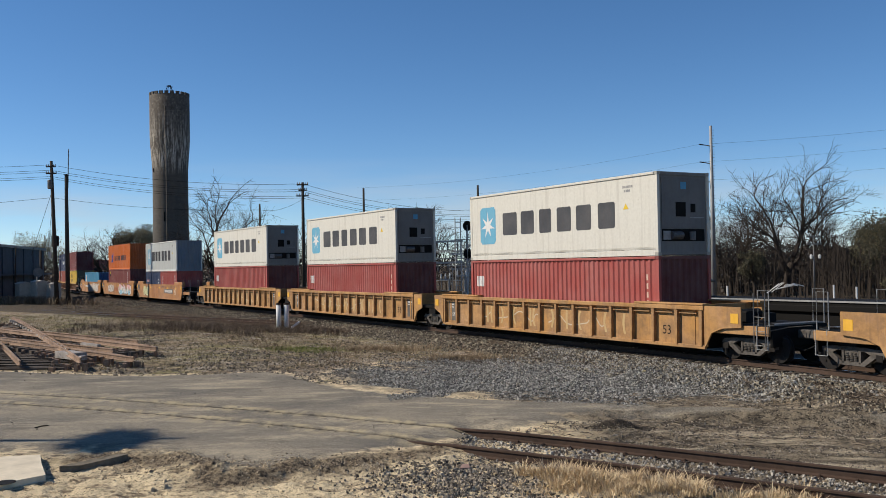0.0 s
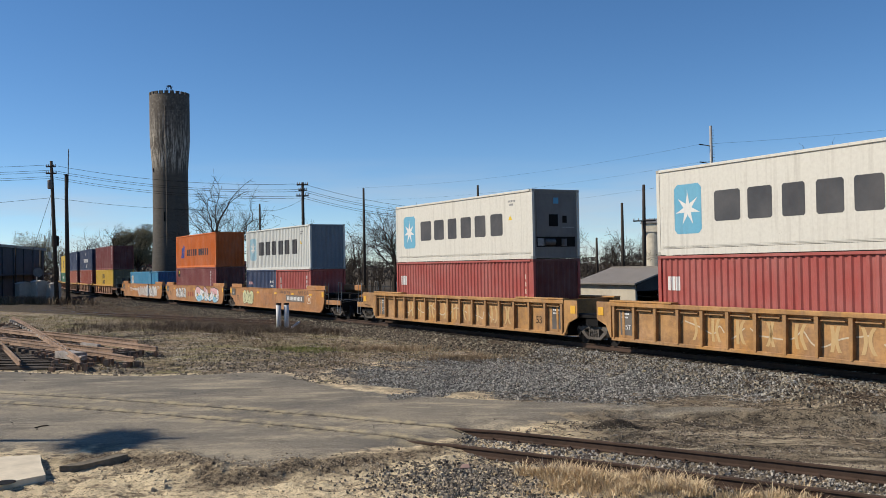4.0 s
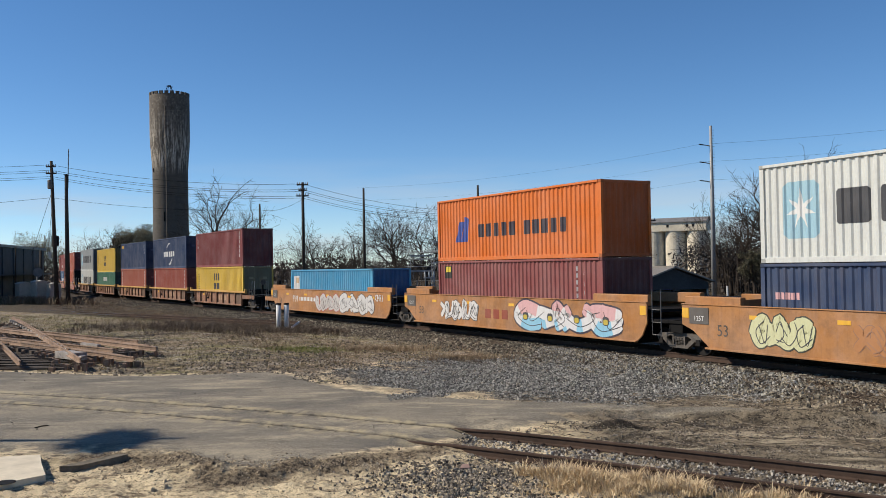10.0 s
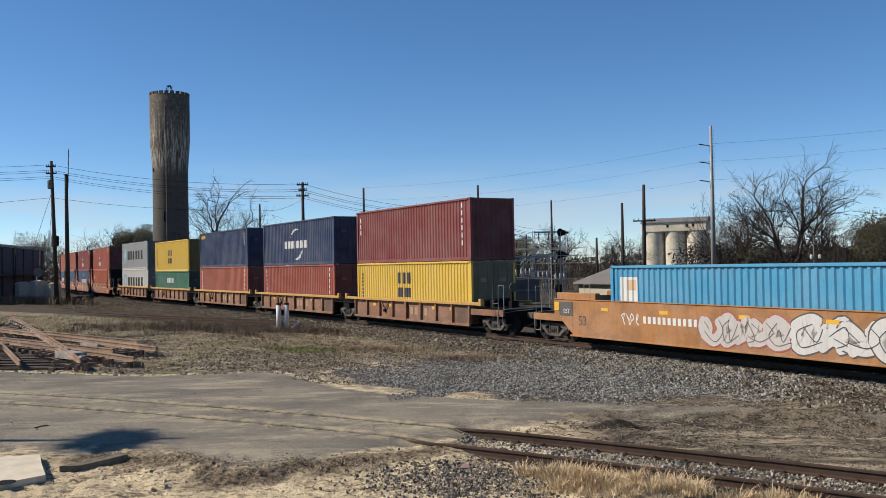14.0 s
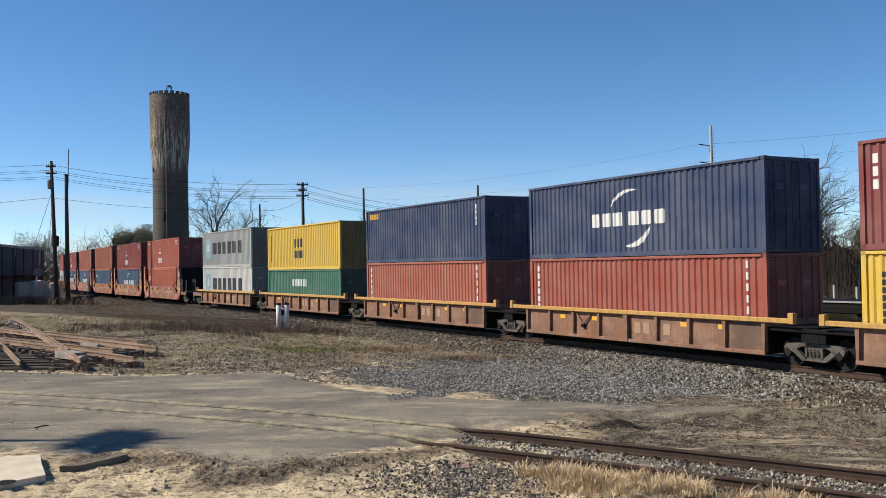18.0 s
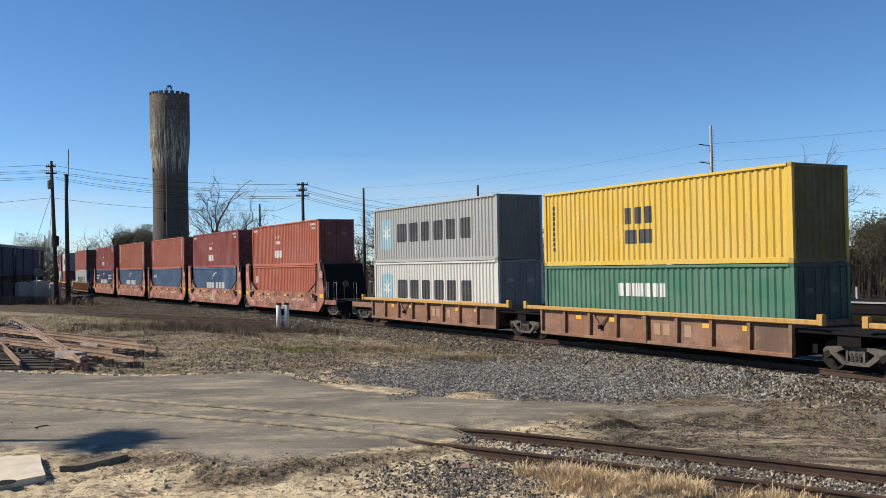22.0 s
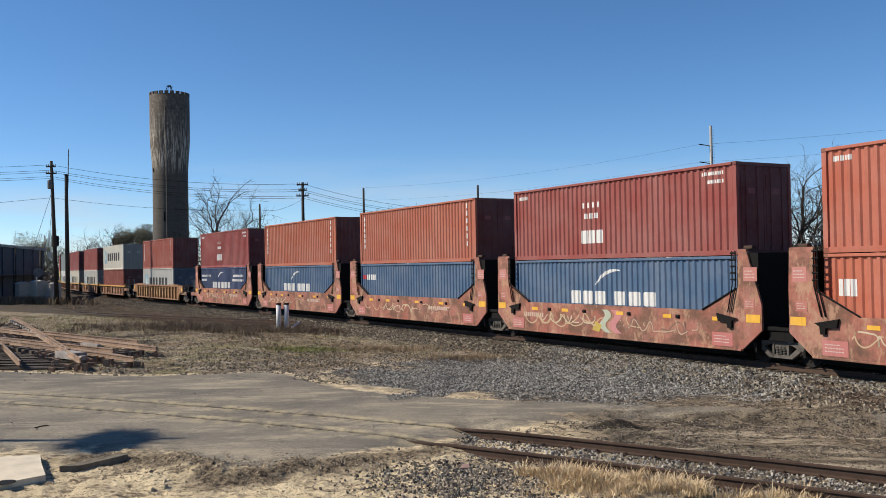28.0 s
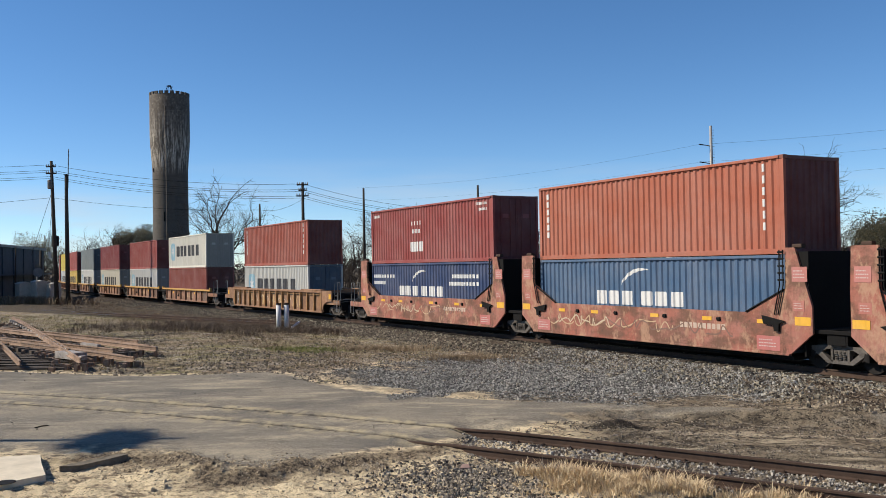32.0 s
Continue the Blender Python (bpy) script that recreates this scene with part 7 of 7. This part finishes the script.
    for i, s in enumerate((8.51, -11.13, -30.68)):
        car = ribbed_car(16.7, 1.1, "joint" if i < 2 else "coupler", "coupler" if i == 0 else "none", "tan", label="tan ribbed steel well car with rusty streaks")
        MOVERS.append((car, s, 0, 9))
        # dark red and grey ends: shade painted in, not another paint
        load(s, (container("faded red steel container low in a tan well car", RED, marks=cai, shaded_end_color=(0.12, 0.026, 0.026)), HI),
             container("white refrigerated container with a blue star panel", CREAM, kind="reefer", end="machinery", marks=star_marks(HI), shaded_end_color=(0.20, 0.20, 0.19)))
    # three orange cars
    for i, s in enumerate((-54.62, -74.27, -93.75)):
        car = smooth_car("joint" if i < 2 else "brake", "coupler" if i == 0 else "none", "orange plate-sided well car with graffiti", i)
        MOVERS.append((car, s, 0, 9))
        graffiti(car, i)
    s = -54.62
    ride(container("navy blue twenty-foot container low in the well", NAVY, 6.058, LO, marks=[("name_blocks", blocks(-2.5, -1.6, 1.55, 1.75, 5), (0.7, 0.4, 0.4), 0.004), ("code_mark", blocks(1.8, 2.5, 1.7, 1.85, 5) + blocks(2.0, 2.5, 1.4, 1.55, 4), PALE, 0.004)]), s - 3.07, 0.38)
    ride(container("brick red twenty-foot container low in the well", RED, 6.058, LO, marks=[("name_blocks", [rect(-2.3, -2.12, 0.7 + i * 0.5, 1.1 + i * 0.5) for i in range(3)], PALE, 0.004), ("code_mark", [rect(2.3, 2.38, 0.5 + i * 0.3, 0.7 + i * 0.3) for i in range(6)], PALE, 0.004)]), s + 3.07, 0.38)
    ride(container("pale silver ribbed container with a star panel", (0.68, 0.70, 0.66), marks=star_marks(HI, square=FADED), shaded_end_color=(0.17, 0.22, 0.27)), s, 0.38 + LO + 0.006)
    load(-74.27, (container("faded maroon container low in an orange car", (0.27, 0.075, 0.072), shaded_end_color=(0.13, 0.035, 0.035), marks=[("sticker", [rect(fx(0.05), fx(0.10), 0.72 * HI, 0.92 * HI)], (0.03, 0.03, 0.03), 0.004), ("sticker", [rect(fx(0.055), fx(0.095), 0.82 * HI, 0.91 * HI)], (0.75, 0.6, 0.05), 0.008), ("code_mark", [*[rect(fx(0.872), fx(0.876), (0.2 + 0.09 * q) * HI, (0.26 + 0.09 * q) * HI) for q in range(8)], *[rect(fx(0.905), fx(0.911), (0.15 + 0.12 * q) * HI, (0.21 + 0.12 * q) * HI) for q in range(6)]], PALE, 0.004)]), HI),
         container("bright orange container with a blue emblem", TANGERINE, shaded_end_color=(0.52, 0.11, 0.012), marks=[("logo_shape", [[(fx(0.135), 0.3 * HI), (fx(0.175), 0.3 * HI), (fx(0.20), 0.62 * HI), (fx(0.165), 0.62 * HI)], [(fx(0.18), 0.3 * HI), (fx(0.225), 0.3 * HI), (fx(0.235), 0.66 * HI), (fx(0.205), 0.7 * HI)]], (0.04, 0.085, 0.36), 0.004),
                                                                                  ("name_blocks", blocks(fx(0.30), fx(0.55), 0.36 * HI, 0.56 * HI, 5, 0.3) + blocks(fx(0.59), fx(0.84), 0.36 * HI, 0.56 * HI, 5, 0.3), (0.035, 0.03, 0.05), 0.004)]))
    load(-93.75, (container("bright blue container alone in an orange car", AZURE, high=LO, shaded_end_color=(0.02, 0.12, 0.30), marks=[("sticker", [rect(fx(0.04), fx(0.12), 0.5 * LO, 0.84 * LO)], PALE, 0.004), ("sticker", [rect(fx(0.075), fx(0.11), 0.66 * LO, 0.8 * LO)], (0.7, 0.5, 0.3), 0.008)]), LO))
    # five brown cars
    brown = (-115.62, -131.05, -146.65, -162.44, -178.06)
    for i, s in enumerate(brown):
        car = ribbed_car(12.3, 1.1, "joint" if i < 4 else "coupler", "brake" if i == 0 else "none", "brown", label="rusty brown well car with a pale yellow top sill")
        MOVERS.append((car, s, 0, 7.8))
    load(brown[0], (container("yellow container with a black emblem, low in the well", SUNNY, marks=em_marks(HI, 0.12), end="doors", shaded_end_color=(0.17, 0.15, 0.085)), HI), container("dark maroon container with white code marks", WINE, marks=column_marks(HI, 0.04, 3, PALE, 0.55, 0.9), shaded_end_color=(0.13, 0.03, 0.033)))
    for s, col in ((brown[1], (0.36, 0.085, 0.055)), (brown[2], BRICK)):
        m = wave_marks(HI, 0.38, 0.33, 0.66) if s == brown[1] else [("name_blocks", blocks(fx(0.035), fx(0.125), 0.82 * HI, 0.92 * HI, 4, 0.1), (0.75, 0.42, 0.03), 0.004), ("code_mark", [rect(fx(0.935), fx(0.942), 0.55 * HI + j * 0.25, 0.62 * HI + j * 0.25) for j in range(4)], PALE, 0.004)]
        load(s, (container("brick red container low in a brown car", col, marks=column_marks(HI), end="doors", shaded_end_color=(0.19, 0.05, 0.042)), HI), container("navy blue container with white marks", NAVY, marks=m, end="doors", shaded_end_color=(0.020, 0.034, 0.085)))
    load(brown[3], (container("green container with white blocks, low in the well", GREEN, high=LO, marks=[("name_blocks", blocks(fx(0.37), fx(0.57), 0.58 * LO, 0.76 * LO, 7), PALE, 0.004)], end="doors", shaded_end_color=(0.03, 0.07, 0.06)), LO), container("yellow container with a black emblem", SUNNY, marks=em_marks(HI), shaded_end_color=(0.16, 0.13, 0.04)))
    load(brown[4], (container("off-white ribbed container with a star panel, low", (0.68, 0.68, 0.63), marks=star_marks(HI, extra=False, square=FADED), end="doors", shaded_end_color=(0.20, 0.21, 0.22)), HI), container("grey ribbed container with a star panel", LEADEN, marks=star_marks(HI, extra=False, square=FADED), shaded_end_color=(0.15, 0.16, 0.15)))
    # five red tower cars
    red = (-197.98, -213.34, -228.63, -244.23, -259.87)
    for i, s in enumerate(red):
        car = tower_car("joint" if i < 4 else "coupler", "brake" if i == 0 else "none", "worn red well car with tall end towers and graffiti")
        MOVERS.append((car, s, 0, 7.7))
        scrawl(car, i)
    load(red[0], (container("orange red container low between red towers", (0.50, 0.13, 0.07), marks=cai), HI), container("brick red container with white blocks", (0.46, 0.12, 0.07), marks=zed_marks(HI), end="doors", shaded_end_color=(0.18, 0.042, 0.038)), 0.33)
    blue = (0.066, 0.135, 0.24)
    load(red[1], (container("faded blue container with white name blocks", blue, marks=wave_marks(HI, 0.42, 0.31, 0.71, False)), HI), container("dark red container with white blocks and dots", (0.30, 0.065, 0.055), marks=zed_marks(HI), end="doors", shaded_end_color=(0.15, 0.033, 0.034)), 0.33)
    load(red[2], (container("faded blue container low between red towers", blue, marks=[("logo_square", [rect(fx(0.025), fx(0.055), 0.71 * HI, 0.79 * HI)], (0.55, 0.04, 0.05), 0.004), ("name_blocks", blocks(fx(0.06), fx(0.16), 0.70 * HI, 0.80 * HI, 5, 0.16), PALE, 0.004)]), HI), container("brick red container with a column of blocks", (0.42, 0.12, 0.07), marks=column_marks(HI), end="doors", shaded_end_color=(0.16, 0.042, 0.036)), 0.33)
    load(red[3], (container("faded blue container with white name blocks", blue, marks=wave_marks(HI, 0.43, 0.29, 0.67, False)), HI), container("brick red container with a column of blocks", (0.43, 0.125, 0.07), marks=column_marks(HI), shaded_end_color=(0.16, 0.042, 0.036)), 0.33)
    load(red[4], (container("blue container with white text bars", (0.03, 0.06, 0.15), marks=wave_marks(HI, 0.43, 0.26, 0.64, False) + [("text_mark", blocks(fx(0.02), fx(0.22), 0.74 * HI, 0.80 * HI, 8) + blocks(fx(0.02), fx(0.13), 0.62 * HI, 0.68 * HI, 5) + blocks(fx(0.70), fx(0.9), 0.74 * HI, 0.80 * HI, 8) + blocks(fx(0.68), fx(0.9), 0.62 * HI, 0.68 * HI, 9), PALE, 0.004)]), HI),
         container("dark red container with white blocks and dots", (0.30, 0.06, 0.055), marks=zed_marks(HI), end="doors", shaded_end_color=(0.15, 0.033, 0.034)), 0.33)
    # the tail
    MOVERS.append((ribbed_car(16.7, 1.1, "coupler", "coupler", "tan", label="rusty brown ribbed well car near the tail", nums=False), -281.0, 0, 9))
    load(-281.27, (container("pale grey ribbed container with a star panel", (0.56, 0.56, 0.52), marks=star_marks(HI, extra=False, square=FADED), end="doors", shaded_end_color=(0.06, 0.10, 0.14)), HI), container("brick red container with a column of blocks", (0.36, 0.09, 0.06), marks=column_marks(HI), shaded_end_color=(0.16, 0.042, 0.036)))
    tail = [(-303.2, (0.24, 0.065, 0.05), (0.60, 0.58, 0.50), 1), (-320.2, (0.5, 0.5, 0.47), (0.27, 0.06, 0.05), 0), (-338.0, (0.58, 0.55, 0.45), (0.22, 0.045, 0.045), 0),
            (-356.0, (0.62, 0.62, 0.58), (0.20, 0.23, 0.23), 0), (-373.0, (0.6, 0.42, 0.1), (0.32, 0.07, 0.06), 0), (-389.0, (0.5, 0.5, 0.47), (0.6, 0.45, 0.08), 0), (-406.0, (0.3, 0.08, 0.06), (0.3, 0.08, 0.06), 0)]
    for i, (s, c0, c1, st) in enumerate(tail):
        # paint brightened to carry the haze of distance
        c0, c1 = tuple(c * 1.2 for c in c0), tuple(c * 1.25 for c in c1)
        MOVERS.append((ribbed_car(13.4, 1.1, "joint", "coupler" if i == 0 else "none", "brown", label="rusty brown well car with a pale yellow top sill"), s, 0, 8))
        # ends at 0.45 of the side colour, to paint their shade
        load(s, (container("weathered container low in a brown car", c0, marks=star_marks(HI, extra=False, square=FADED) if c0[1] > 0.4 else (), end="doors", shaded_end_color=tuple(c * 0.45 for c in c0)), HI),
             container("weathered container on top of the stack", c1, marks=star_marks(HI, extra=False, square=FADED) if st else (), end="doors", shaded_end_color=tuple(c * 0.45 for c in c1)))


def graffiti(car, i):
    """Painted patches on the near side plate of an orange car."""
    y = -1.4535

    def patch(name, x0, x1, z0, z1, color, lift=0.0, wob=0.25):
        n = 22
        rx, rz = (x1 - x0) / 2, (z1 - z0) / 2
        ring = []
        for k in range(n):
            a = 2 * math.pi * k / n
            e = 0.62
            px = math.copysign(abs(math.cos(a)) ** e, math.cos(a)) * (1 - wob * 0.5 * noise.noise((k * 0.9, x0, i)))
            pz = math.copysign(abs(math.sin(a)) ** e, math.sin(a)) * (1 - wob * 0.5 * noise.noise((k * 0.9, x1, i + 7)))
            ring.append(((x0 + x1) / 2 + rx * px, y - lift - 0.002, (z0 + z1) / 2 + rz * pz))
        part(name, Shape().prism(ring, (0, 0.0015, 0)), DECAL, car, color=color)

    def lines(name, x0, x1, z0, z1, n, color, seed):
        rnd = random.Random(seed)
        s = Shape()
        w = (x1 - x0) / n
        for k in range(n):
            cx = x0 + (k + 0.5) * w
            pts = [(cx + w * rnd.uniform(-0.5, 0.5), z0 + (z1 - z0) * q) for q in (0, 0.3, 0.6, 1, 0.8, 0.4)]
            for (ax, az), (bx, bz) in zip(pts[:-1], pts[1:]):
                dx, dz = bx - ax, bz - az
                ln = math.hypot(dx, dz) or 1
                ox, oz = -dz / ln * 0.022, dx / ln * 0.022
                s.add([(ax + ox, y - 0.006, az + oz), (bx + ox, y - 0.006, bz + oz), (bx - ox, y - 0.006, bz - oz), (ax - ox, y - 0.006, az - oz)], [(0, 1, 2, 3)])
        part(name, s, DECAL, car, color=color)["kind"] = "stuff"
    def stroke(pts, half, lift, sheets, bands=()):
        """A fat round-ended band of paint along points in (x, z); each stretch goes to the sheet of its height."""
        fine = []
        for q in range(len(pts) - 1):
            p0, p1, p2, p3 = pts[max(q - 1, 0)], pts[q], pts[q + 1], pts[min(q + 2, len(pts) - 1)]
            for r in range(6):
                f = r / 6
                fine.append(tuple(0.5 * (2 * b + (c - a) * f + (2 * a - 5 * b + 4 * c - d) * f * f + (3 * b - a - 3 * c + d) * f ** 3) for a, b, c, d in zip(p0, p1, p2, p3)))
        fine.append(pts[-1])
        rim = []
        for q, (a, b) in enumerate(fine):
            c, d = fine[max(q - 1, 0)], fine[min(q + 1, len(fine) - 1)]
            ln = math.hypot(d[0] - c[0], d[1] - c[1]) or 1
            end = min(q, len(fine) - 1 - q)
            w = half * (0.62, 0.92, 1.0)[min(end, 2)]
            ox, oz = -(d[1] - c[1]) / ln * w, (d[0] - c[0]) / ln * w
            rim.append(((a + ox, y - lift, b + oz), (a - ox, y - lift, b - oz)))
        for (a, b), (c, d) in zip(rim[:-1], rim[1:]):
            zm = (a[2] + b[2] + c[2] + d[2]) / 4
            sheets[sum(zm < q for q in bands)].add([a, b, d, c], [(0, 1, 2, 3)])

    ARCS = (((0.95, 0.7), (0.5, 1.0), (0.05, 0.55), (0.4, 0.0), (1.0, 0.25)), ((0.05, 0.0), (0.3, 0.5), (0.0, 1.0)), ((0.0, 0.85), (0.45, 0.55), (0.75, 0.95), (1.0, 0.3), (0.6, 0.0)),
            ((0.0, 0.25), (0.35, 0.8), (0.65, 0.15), (1.0, 0.75)), ((0.2, 1.0), (0.0, 0.4), (0.5, 0.05), (1.0, 0.5), (0.8, 1.0)), ((0.0, 0.0), (0.5, 0.35), (1.0, 0.1)))

    def throw_up(x0, x1, z0, z1, n, fills, edge, fat=0.15, rim=0.05, bands=(), seed=0, lines=INK):
        """n overlapping sprayed shapes of fat strokes: a dark rim, a fill in bands of height and thin strokes on it."""
        rnd = random.Random(seed)
        outer, inner, fine = [Shape()], [Shape() for _ in fills], [Shape()]
        w = (x1 - x0 - 2 * fat) / n
        for k in range(n):
            for q in range(2):
                arc = ARCS[(seed + k * 2 + q * 3) % len(ARCS)]
                pts = [(x0 + fat + (k - 0.12 + 1.24 * min(1.0, max(0.0, a + rnd.uniform(-0.14, 0.14)))) * w, z0 + fat + (z1 - z0 - 2 * fat) * min(1, max(0, b + rnd.uniform(-0.14, 0.14)))) for a, b in arc]
                step = 0.0006 * (2 * k + q)
                stroke(pts, fat + rim, 0.002 + step, outer)
                stroke(pts, fat, 0.0022 + step + 0.0006 * (2 * n if q else 1), inner, bands)
                stroke([(a + 0.05, b - 0.04) for a, b in pts[1:]], 0.014, 0.0024 + step + 0.0012 * 2 * n, fine)
        part("paint_outline", outer[0], DECAL, car, color=edge)["kind"] = "stuff"
        for sh, col in zip(inner, fills):
            if sh.f:
                part("paint_fill", sh, DECAL, car, color=col)["kind"] = "stuff"
        part("paint_mark", fine[0], DECAL, car, color=lines)["kind"] = "stuff"
    if i == 0:
        throw_up(-6.3, -3.95, 0.50, 1.52, 4, [(0.66, 0.66, 0.38)], (0.05, 0.055, 0.04), 0.17, 0.045, seed=3)
        throw_up(-2.7, 0.5, 0.55, 1.42, 5, [(0.46, 0.20, 0.07)], (0.30, 0.16, 0.10), 0.12, 0.025, seed=8, lines=(0.36, 0.19, 0.11))
        part("data_panel", Shape().box(2.4, 5.6, y - 0.003, y, 0.86, 1.3), DECAL, car, color=(0.16, 0.13, 0.11))
        part("number_mark", Shape().add(*_bars(2.65, 5.3, 0.96, 1.2, 11, y - 0.006, 0.4)), DECAL, car, color=PALE)["kind"] = "stuff"
        patch("paint_ring", 6.0, 6.7, 0.8, 1.35, (0.66, 0.52, 0.38))
        patch("paint_ring", 6.06, 6.64, 0.85, 1.30, (0.44, 0.18, 0.05), 0.002)
        patch("paint_ring", 6.18, 6.52, 0.95, 1.2, (0.66, 0.52, 0.38), 0.004)
        lines("paint_scrawl", 1.2, 3.2, 1.34, 1.58, 7, (0.17, 0.10, 0.08), 5)
        lines("paint_scrawl", 4.6, 6.3, 1.34, 1.58, 6, (0.17, 0.10, 0.08), 6)
    elif i == 1:
        throw_up(-5.5, -2.1, 0.52, 1.54, 6, [(0.72, 0.70, 0.67)], (0.10, 0.09, 0.09), 0.105, 0.04, seed=5)
        for k in range(3):
            part("name_block", Shape().box(-1.55 + k * 0.66, -1.1 + k * 0.66, y - 0.003, y, 0.75, 1.15), DECAL, car, color=(0.30, 0.06, 0.03))
        throw_up(0.75, 7.5, 0.38, 1.64, 4, [(0.72, 0.42, 0.42), (0.75, 0.74, 0.73), (0.27, 0.57, 0.74)], (0.05, 0.04, 0.06), 0.25, 0.07, (1.20, 0.74), 21)
        for k in range(4):
            patch("paint_spot", 1.35 + k * 1.68, 1.7 + k * 1.68, 0.80, 1.12, INK, 0.018)
            patch("paint_spot", 1.40 + k * 1.68, 1.66 + k * 1.68, 0.82, 1.02, (0.55, 0.42, 0.05), 0.020)
    else:
        lines("paint_scrawl", -5.2, -4.2, 0.9, 1.3, 4, PALE, 20)
        part("number_mark", Shape().add(*_bars(-4.0, -1.35, 0.98, 1.22, 11, y - 0.004, 0.4)), DECAL, car, color=PALE)["kind"] = "stuff"
        throw_up(-1.3, 2.3, 0.42, 1.50, 5, [(0.58, 0.54, 0.50)], (0.45, 0.09, 0.11), 0.19, 0.04, seed=31, lines=(0.16, 0.12, 0.12))
        throw_up(2.1, 6.8, 0.40, 1.58, 5, [(0.68, 0.66, 0.63)], (0.09, 0.08, 0.08), 0.25, 0.045, seed=36)
        lines("paint_scrawl", 6.9, 7.8, 1.2, 1.55, 5, PALE, 22)


def _bars(x0, x1, z0, z1, n, y, gap=0.25):
    w = (x1 - x0) / n
    v, f = [], []
    for k in range(n):
        a, b, m = x0 + k * w, x0 + (k + 1 - gap) * w, len(v)
        v += [(a, y, z0), (b, y, z0), (b, y, z1), (a, y, z1)]
        f.append((m, m + 1, m + 2, m + 3))
    return v, f


def scrawl(car, i):
    """Thin spray lines and faded patches on a red car."""
    rnd = random.Random(40 + i)
    y = -1.399
    part("number_mark", Shape().add(*_bars(2.0 if i != 1 else -5.2, 4.0 if i != 1 else -3.8, 0.95, 1.12, 10, y)), DECAL, car, color=(0.6, 0.45, 0.35))["kind"] = "stuff"
    scribble(car, -5.2, 1.5 + rnd.uniform(0, 2), 0.95, 0.30, y, (0.58, 0.40, 0.24), i, 7.0)
    scribble(car, -4.9 + i % 3, -1.5 + i % 3, 0.95, 0.26, y - 0.003, (0.64, 0.52, 0.36), i + 21, 9.0)
    if i == 1:
        for dx, wide, col in ((-0.1, 0.17, (0.46, 0.50, 0.38)), (0.45, 0.2, (0.56, 0.22, 0.22))):
            curve = [(dx + 0.22 * math.sin(k * 0.55 + 0.4) + 0.02 * k, 1.38 - 0.075 * k) for k in range(12)]
            ring = [(a + wide, y - 0.004, b) for a, b in curve] + [(a - wide, y - 0.004, b) for a, b in curve[::-1]]
            part("paint_fill", Shape().prism(ring, (0, 0.002, 0)), DECAL, car, color=col)
        part("paint_fill", Shape().prism([(-0.75, y - 0.006, 0.62), (-0.35, y - 0.006, 0.55), (-0.2, y - 0.006, 0.8), (-0.55, y - 0.006, 0.95)], (0, 0.002, 0)), DECAL, car, color=(0.55, 0.40, 0.08))
        scribble(car, -4.6, -0.6, 0.92, 0.34, y - 0.007, (0.58, 0.44, 0.27), 5, 6.5)
        scribble(car, 1.1, 4.8, 0.92, 0.34, y - 0.007, (0.52, 0.36, 0.25), 12, 6.0)
    scribble(car, -2.0, 4.2, 0.95, 0.26, y - 0.002, (0.20, 0.11, 0.08), i + 9, 8.0)


def scribble(car, x0, x1, z, size, y, color, seed, tight=5.5):
    """A looping line of spray paint with gaps."""
    s = Shape()
    pts = []
    for k in range(150):
        f = k / 149
        a = f * (x1 - x0) * tight + seed
        r = size * (0.6 + 0.4 * noise.noise((f * 9, seed, size)))
        pts.append((x0 + (x1 - x0) * f + r * 0.8 * math.cos(a), z + 0.12 * noise.noise((f * 5, seed, 2)) + r * math.sin(a * (1 + 0.3 * noise.noise((f * 4, 1, seed))))))
    for k, ((ax, az), (bx, bz)) in enumerate(zip(pts[:-1], pts[1:])):
        if noise.noise((k * 0.11, seed, 5)) < -0.25:
            continue
        ln = math.hypot(bx - ax, bz - az) or 1
        ox, oz = -(bz - az) / ln * 0.022, (bx - ax) / ln * 0.022
        s.add([(ax + ox, y, az + oz), (bx + ox, y, bz + oz), (bx - ox, y, bz - oz), (ax - ox, y, az - oz)], [(0, 1, 2, 3)])
    part("paint_scrawl", s, DECAL, car, color=color)["kind"] = "stuff"


train()


lineside()


# ---- motion ----
def motions():
    for ob, s, z, half in MOVERS:
        walk(ob, [(float(t), riding(s + gone(t), z, half)) for t in range(33)])
    if WHEELS:
        times = [i / 15 for i in range(481)]
        for ws, a in WHEELS:
            walk(ws, [(t, Matrix.Translation((a, 0, 0.42)) @ Matrix.Rotation(gone(t) / 0.42, 4, "Y")) for t in times])


motions()
